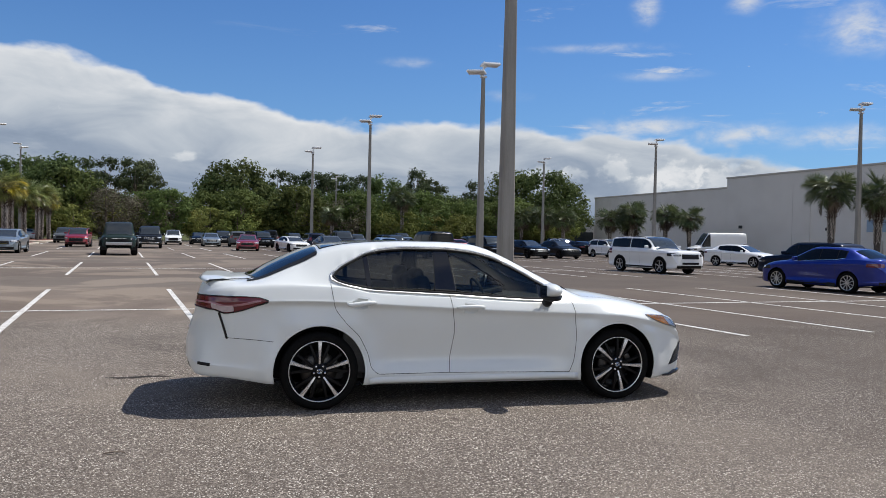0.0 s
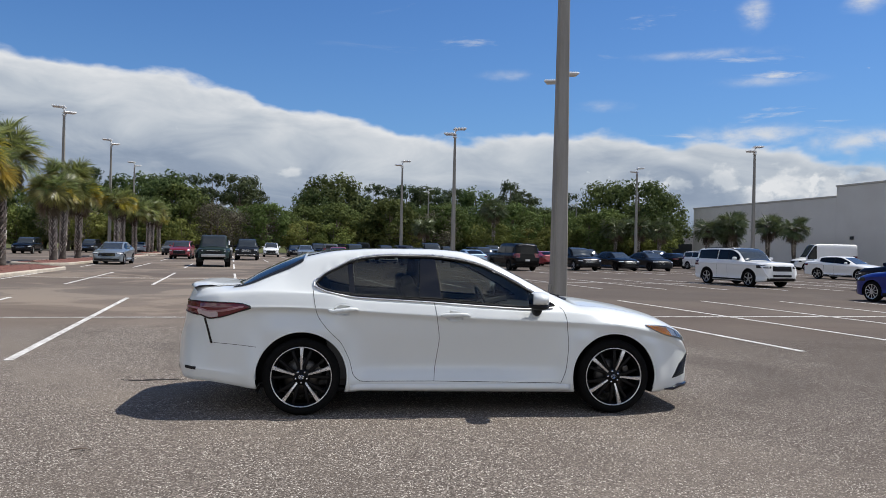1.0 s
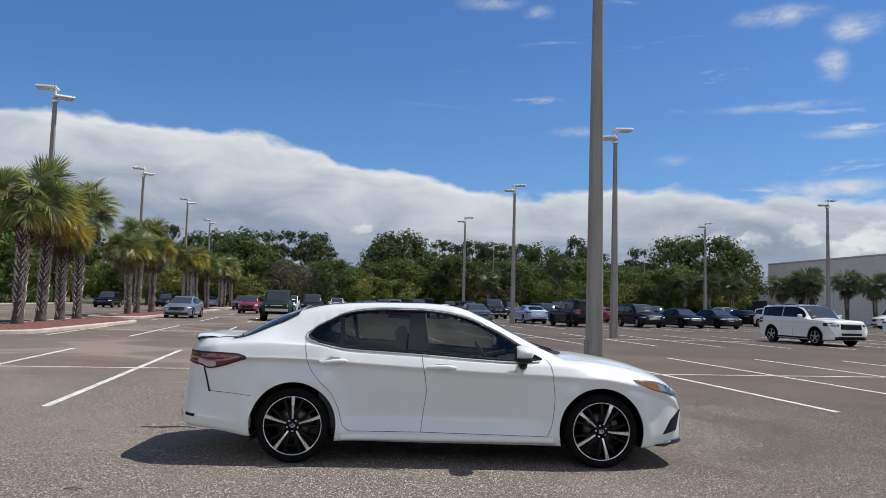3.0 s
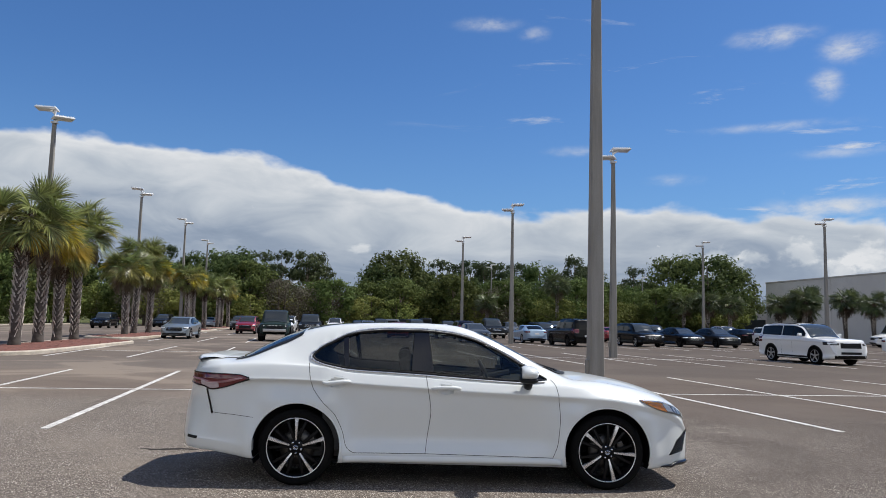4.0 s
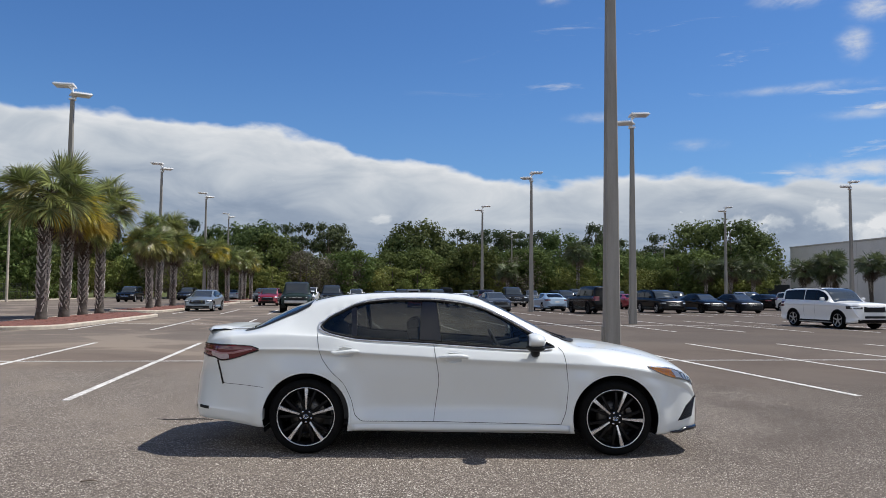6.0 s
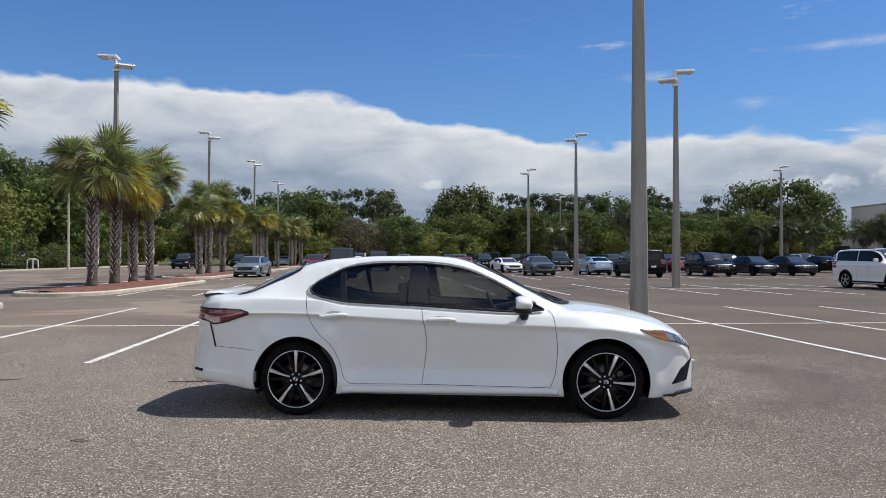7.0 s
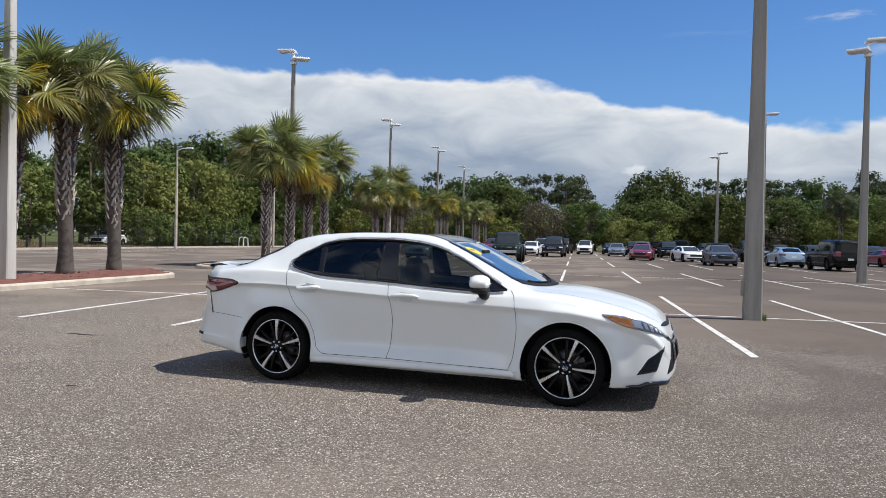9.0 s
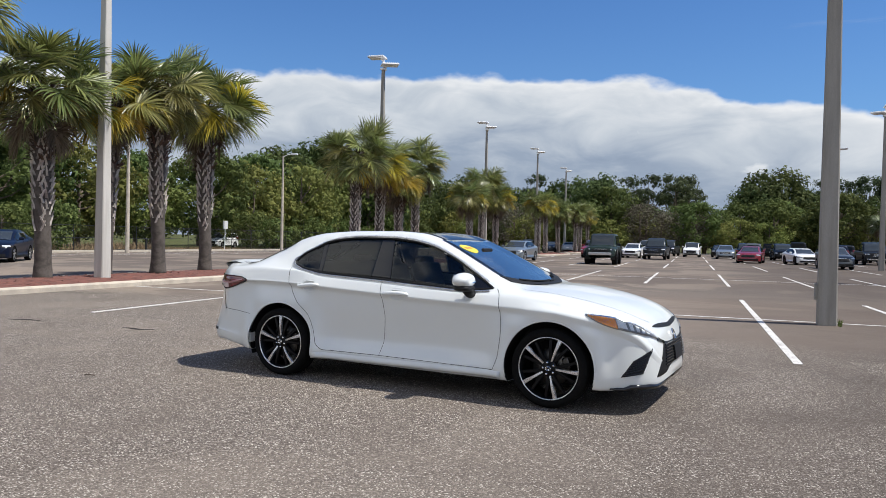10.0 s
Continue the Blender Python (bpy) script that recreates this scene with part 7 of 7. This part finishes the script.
    if kind == "offroad":
        bm = bmesh.new()
        box(bm, L / 2 - 0.05, L / 2 + 0.16, -0.72, 0.72, 0.62, 0.80, 0.03)
        part("steel_bumper", bm, M_ALLOY, top, "bare metal winch bumper")
        for sg in (-1, 1):
            for xw in sp["axle"]:
                bm = bmesh.new()
                pts = [Vector((xw + (r * 1.2) * math.cos(a), sg * (W / 2 + 0.06), r + (r * 1.2) * math.sin(a))) for a in (radians(10 + 160 * k / 10) for k in range(11))]
                tube(bm, pts, 0.055, 6)
                part("fender_flare", bm, M_TRIM, top)
    return top


M_LAMPCASE = plain("far_lamp_case", (0.03, 0.03, 0.032), 0.2)
M_FARSCREEN = plain("car_windscreen", (0.040, 0.046, 0.049), 0.05, 0.0, 0.25, 0.5)
M_HEADFAR = plain("far_headlight", (0.66, 0.68, 0.71), 0.15, 0.1, 0.6)
P_BLACK = paint("paint_black", (0.0028, 0.003, 0.0036), 0.0, 0.22)
P_BLUE = paint("paint_blue", (0.006, 0.022, 0.230), 0.65)
P_NAVY = paint("paint_navy", (0.006, 0.010, 0.026), 0.1)
P_SILVER = paint("paint_silver", (0.205, 0.24, 0.27), 0.45)
P_SKY = paint("paint_pale_blue", (0.28, 0.38, 0.50), 0.35)
P_GREY = paint("paint_grey", (0.10, 0.11, 0.12), 0.3)
P_RED = paint("paint_red", (0.22, 0.012, 0.020), 0.2)
P_GREEN = paint("paint_dark_green", (0.018, 0.030, 0.026), 0.1)
P_CHARCOAL = paint("paint_charcoal", (0.010, 0.0115, 0.014), 0.1)
P_WHITE = paint("paint_white", (0.76, 0.76, 0.75), 0.0)


def park_all():
    """The parked cars, nearest first: kind, place, heading, paint, words."""
    sd, su, tr = "sedan", "suv", "truck"
    parked(su, 20.2, 24.6, -84, P_WHITE, "white family suv parked across the lot", 5.05, 1.98, 1.80, "silver", 0.375)
    parked(sd, 18.6, 12.5, 96, P_BLUE, "bright blue sedan with two-tone wheels", 4.70, 1.82, 1.49, "two", 0.335)
    parked(su, 24.2, 18.6, 94, P_NAVY, "dark blue suv behind the blue sedan", 4.6, 1.86, 1.66, "silver", 0.35)
    parked(sd, 33.6, 33.4, -74, P_WHITE, "white sedan parked near the store", 4.85, 1.85, 1.48, "silver", 0.34)
    parked("van", 51.3, 57.0, 162, P_WHITE, "tall white cargo van beside the store wall", 5.9, 2.05, 2.62, "steel", 0.36)
    parked(sd, -12.1, 45.0, -90, P_SILVER, "silver-blue sedan parked by the palm island", 4.85, 1.86, 1.45, "silver", 0.34)
    parked("offroad", -5.7, 43.2, -86.5, P_GREEN, "lifted dark green off-road truck on big tyres", 4.3, 1.98, 2.02, "off", 0.46)
    parked(sd, -7.0, 68.3, -92, P_WHITE, "white sedan behind the off-road truck", 4.6, 1.80, 1.42, "black", 0.33)
    parked(tr, -4.4, 64.5, -90, P_CHARCOAL, "dark grey full-size pickup truck", 5.6, 2.0, 1.95, "black", 0.40)
    parked(su, -10.1, 64.0, -90, P_RED, "red crossover with pale lower grille", 4.5, 1.82, 1.66, "silver", 0.35)
    parked(su, -13.6, 84.0, -90, P_GREY, "grey suv at the far end of the lot", 4.6, 1.84, 1.68)
    parked(su, -2.4, 84.0, -90, P_WHITE, "white compact suv at the far end of the lot", 4.5, 1.84, 1.68)
    parked(su, -8.4, 92.0, -90, P_WHITE, "white suv at the far end of the lot", 4.9, 1.95, 1.85)
    parked("coupe", 3.6, 59.6, -96, P_RED, "dark red two-door coupe", 4.75, 1.90, 1.38, "black", 0.34)
    parked("coupe", 7.3, 58.6, -76, P_WHITE, "white low sports coupe", 4.4, 1.85, 1.30, "black", 0.34)
    parked(sd, 8.6, 48.6, -86, P_GREY, "grey compact sedan parked among darker cars", 4.55, 1.79, 1.45, "silver", 0.32)
    parked("coupe", 13.3, 50.8, 94, P_SKY, "pale blue two-door coupe seen from behind", 4.6, 1.86, 1.40, "silver", 0.34)
    parked(su, 15.0, 44.6, 96, P_BLACK, "large black suv seen from behind", 5.3, 2.03, 1.92, "black", 0.39)
    parked(su, 20.8, 46.6, -86, P_BLACK, "black crossover with a chrome nose", 4.9, 1.93, 1.73, "silver", 0.36)
    parked(sd, 24.6, 47.6, -86, P_BLACK, "black sedan in a row of dark cars", 4.85, 1.85, 1.45, "black", 0.34)
    parked(sd, 27.9, 48.4, -86, P_CHARCOAL, "charcoal sedan in a row of dark cars", 4.85, 1.85, 1.46, "black", 0.34)
    parked(sd, 35.0, 58.0, 94, P_BLACK, "black sedan seen from behind", 4.85, 1.85, 1.45, "black", 0.34)
    parked(su, 36.0, 53.4, -86, P_WHITE, "white suv half hidden behind another", 4.6, 1.84, 1.68)
    parked("coupe", 22.4, 59.0, 94, P_RED, "dark red coupe half hidden behind a post", 4.75, 1.90, 1.38, "black", 0.34)
    rnd = random.Random(5)
    bag = [(sd, P_BLACK, 4.85, 1.85, 1.45, "black", 0.34, "black sedan in the far rows"), (sd, P_SILVER, 4.85, 1.86, 1.45, "silver", 0.34, "silver sedan in the far rows"),
           (su, P_CHARCOAL, 4.6, 1.84, 1.68, "silver", 0.335, "charcoal suv in the far rows"), (su, P_BLACK, 4.9, 1.93, 1.73, "silver", 0.36, "black suv in the far rows"),
           (sd, P_CHARCOAL, 4.85, 1.85, 1.46, "black", 0.34, "charcoal sedan in the far rows"), (su, P_NAVY, 4.6, 1.86, 1.66, "silver", 0.35, "navy suv in the far rows"),
           (su, P_GREY, 4.6, 1.84, 1.68, "silver", 0.335, "grey suv in the far rows"), (tr, P_CHARCOAL, 5.6, 2.0, 1.95, "black", 0.40, "dark pickup truck in the far rows"),
           (su, P_WHITE, 4.5, 1.84, 1.68, "silver", 0.335, "white suv in the far rows")]
    rows = [(u, 66.0) for u in (10.4, 13.2, 18.8, 27.2, 30.0, 38.4, 41.2)] + [(u, 76.5) for u in (1.2, 4.0, 6.8, 12.4, 15.2, 20.8, 23.6, 26.4, 32.0, 34.8, 43.2)]
    rows += [(u, 87.5) for u in (-5.4, 0.6, 3.4, 6.2, 9.0, 11.8, 17.4, 20.2, 25.8, 31.4, 37.0, 42.6)] + [(-24.5 + 3.1 * k, 93.0) for k in range(3)] + [(-27.0, 78.0)]
    for u, v in rows:
        kind, pm, L, W, H, wh, r, words = bag[rnd.choice((0, 0, 1, 2, 2, 3, 3, 4, 4, 5, 6, 7, 8))]
        parked(kind, u + rnd.uniform(-0.2, 0.2), v + rnd.uniform(-0.5, 0.5), rnd.choice((-90, -90, 90)) + rnd.uniform(-4, 4), pm, words, L, W, H, wh, r)
    parked(sd, -28.6, 17.1, -52, P_NAVY, "dark blue sedan beyond the planting island", 4.85, 1.85, 1.45, "silver", 0.34)
    parked(su, -48.5, 58.0, -80, P_WHITE, "white suv behind the fence", 4.6, 1.84, 1.68)

# ---- the place ----
build_ground()
build_lines()
for span in ((-15.2, -11.95, 0.6, 14.7), (-15.6, -12.0, 19.4, 34.8), (-17.0, -13.7, 39.5, 53.5), (-18.2, -14.8, 63.5, 77.0), (-19.2, -15.8, 86.0, 99.0)):
    kerb_island(*span)
left_kerb()
for u, v, h, flip in ((4.27, 7.95, 10.4, 1), (11.5, 26.6, 9.35, 1), (11.1, 47.0, 9.75, 1), (10.7, 68.6, 9.65, 1), (-13.1, 8.1, 10.4, -1), (-14.55, 27.6, 10.1, -1), (-17.3, 52.8, 10.7, -1), (-18.2, 73.3, 11.0, -1), (-19.8, 95.0, 11.0, -1),
                      (40.4, 30.3, 10.4, 1), (39.6, 51.6, 10.4, 1), (38.8, 72.3, 10.5, 1), (21.5, 108.5, 10.0, 1), (45.0, 105.0, 8.5, 1)):
    # only the near left post gets the sunlit copy
    lamp_post(u, v, h, flip, shaft=M_POLESUNLIT if u < -10 and v < 10 else None)
for u, v, h in ((-37.2, 33.4, 8.8), (-37.6, 53.0, 9.0), (-37.8, 73.0, 9.0)):
    thin_lamp(u, v, h)
fronds()
for k, (u, v, h, yl, sc) in enumerate(((-13.75, 6.8, 4.9, 0.03, 1.25), (-13.6, 10.7, 5.6, 0.04, 1.15), (-13.9, 13.2, 5.4, 0.06, 1.35), (-14.2, 3.6, 6.6, 0.03, 1.45), (-14.05, 9.05, 5.0, 0.35, 1.1),
                                       (-14.0, 23.8, 5.1, 0.05, 1.30), (-14.4, 27.1, 4.9, 0.40, 1.25), (-14.8, 30.4, 4.3, 0.2, 1.1), (-14.7, 32.4, 5.5, 0.05, 1.30),
                                       (-15.5, 44.0, 4.4, 0.05, 1.2), (-15.9, 47.6, 5.6, 0.05, 1.2), (-15.6, 50.4, 4.6, 0.12, 1.15),
                                       (-16.2, 66.5, 5.0, 0.11, 1.2), (-16.3, 70.0, 5.0, 0.11, 1.2), (-16.0, 74.5, 4.6, 0.11, 1.2),
                                       (-16.9, 88.0, 5.0, 0.11, 1.2), (-17.0, 91.5, 5.2, 0.11, 1.2), (-16.8, 96.0, 4.8, 0.11, 1.2))):
    palm(u, v, h, 100 + k, yl, 0.30 if k in (0, 7, 8, 11) else 0.12, sc, 0.26 if k < 5 else 0.05)
# palms by the store and at the back wear the shaded frond copy
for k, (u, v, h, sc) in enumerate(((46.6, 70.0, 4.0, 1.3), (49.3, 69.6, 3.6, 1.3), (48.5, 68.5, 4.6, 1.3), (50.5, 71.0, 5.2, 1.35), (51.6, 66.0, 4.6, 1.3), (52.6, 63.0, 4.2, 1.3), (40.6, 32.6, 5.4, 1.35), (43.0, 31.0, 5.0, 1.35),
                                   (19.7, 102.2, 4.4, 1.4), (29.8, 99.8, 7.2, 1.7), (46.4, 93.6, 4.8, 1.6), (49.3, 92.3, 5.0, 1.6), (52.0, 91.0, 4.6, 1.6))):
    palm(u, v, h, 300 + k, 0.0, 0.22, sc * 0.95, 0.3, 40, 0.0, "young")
build_building()
build_fence()
build_trees()
white_sedan()
small_things()
park_all()
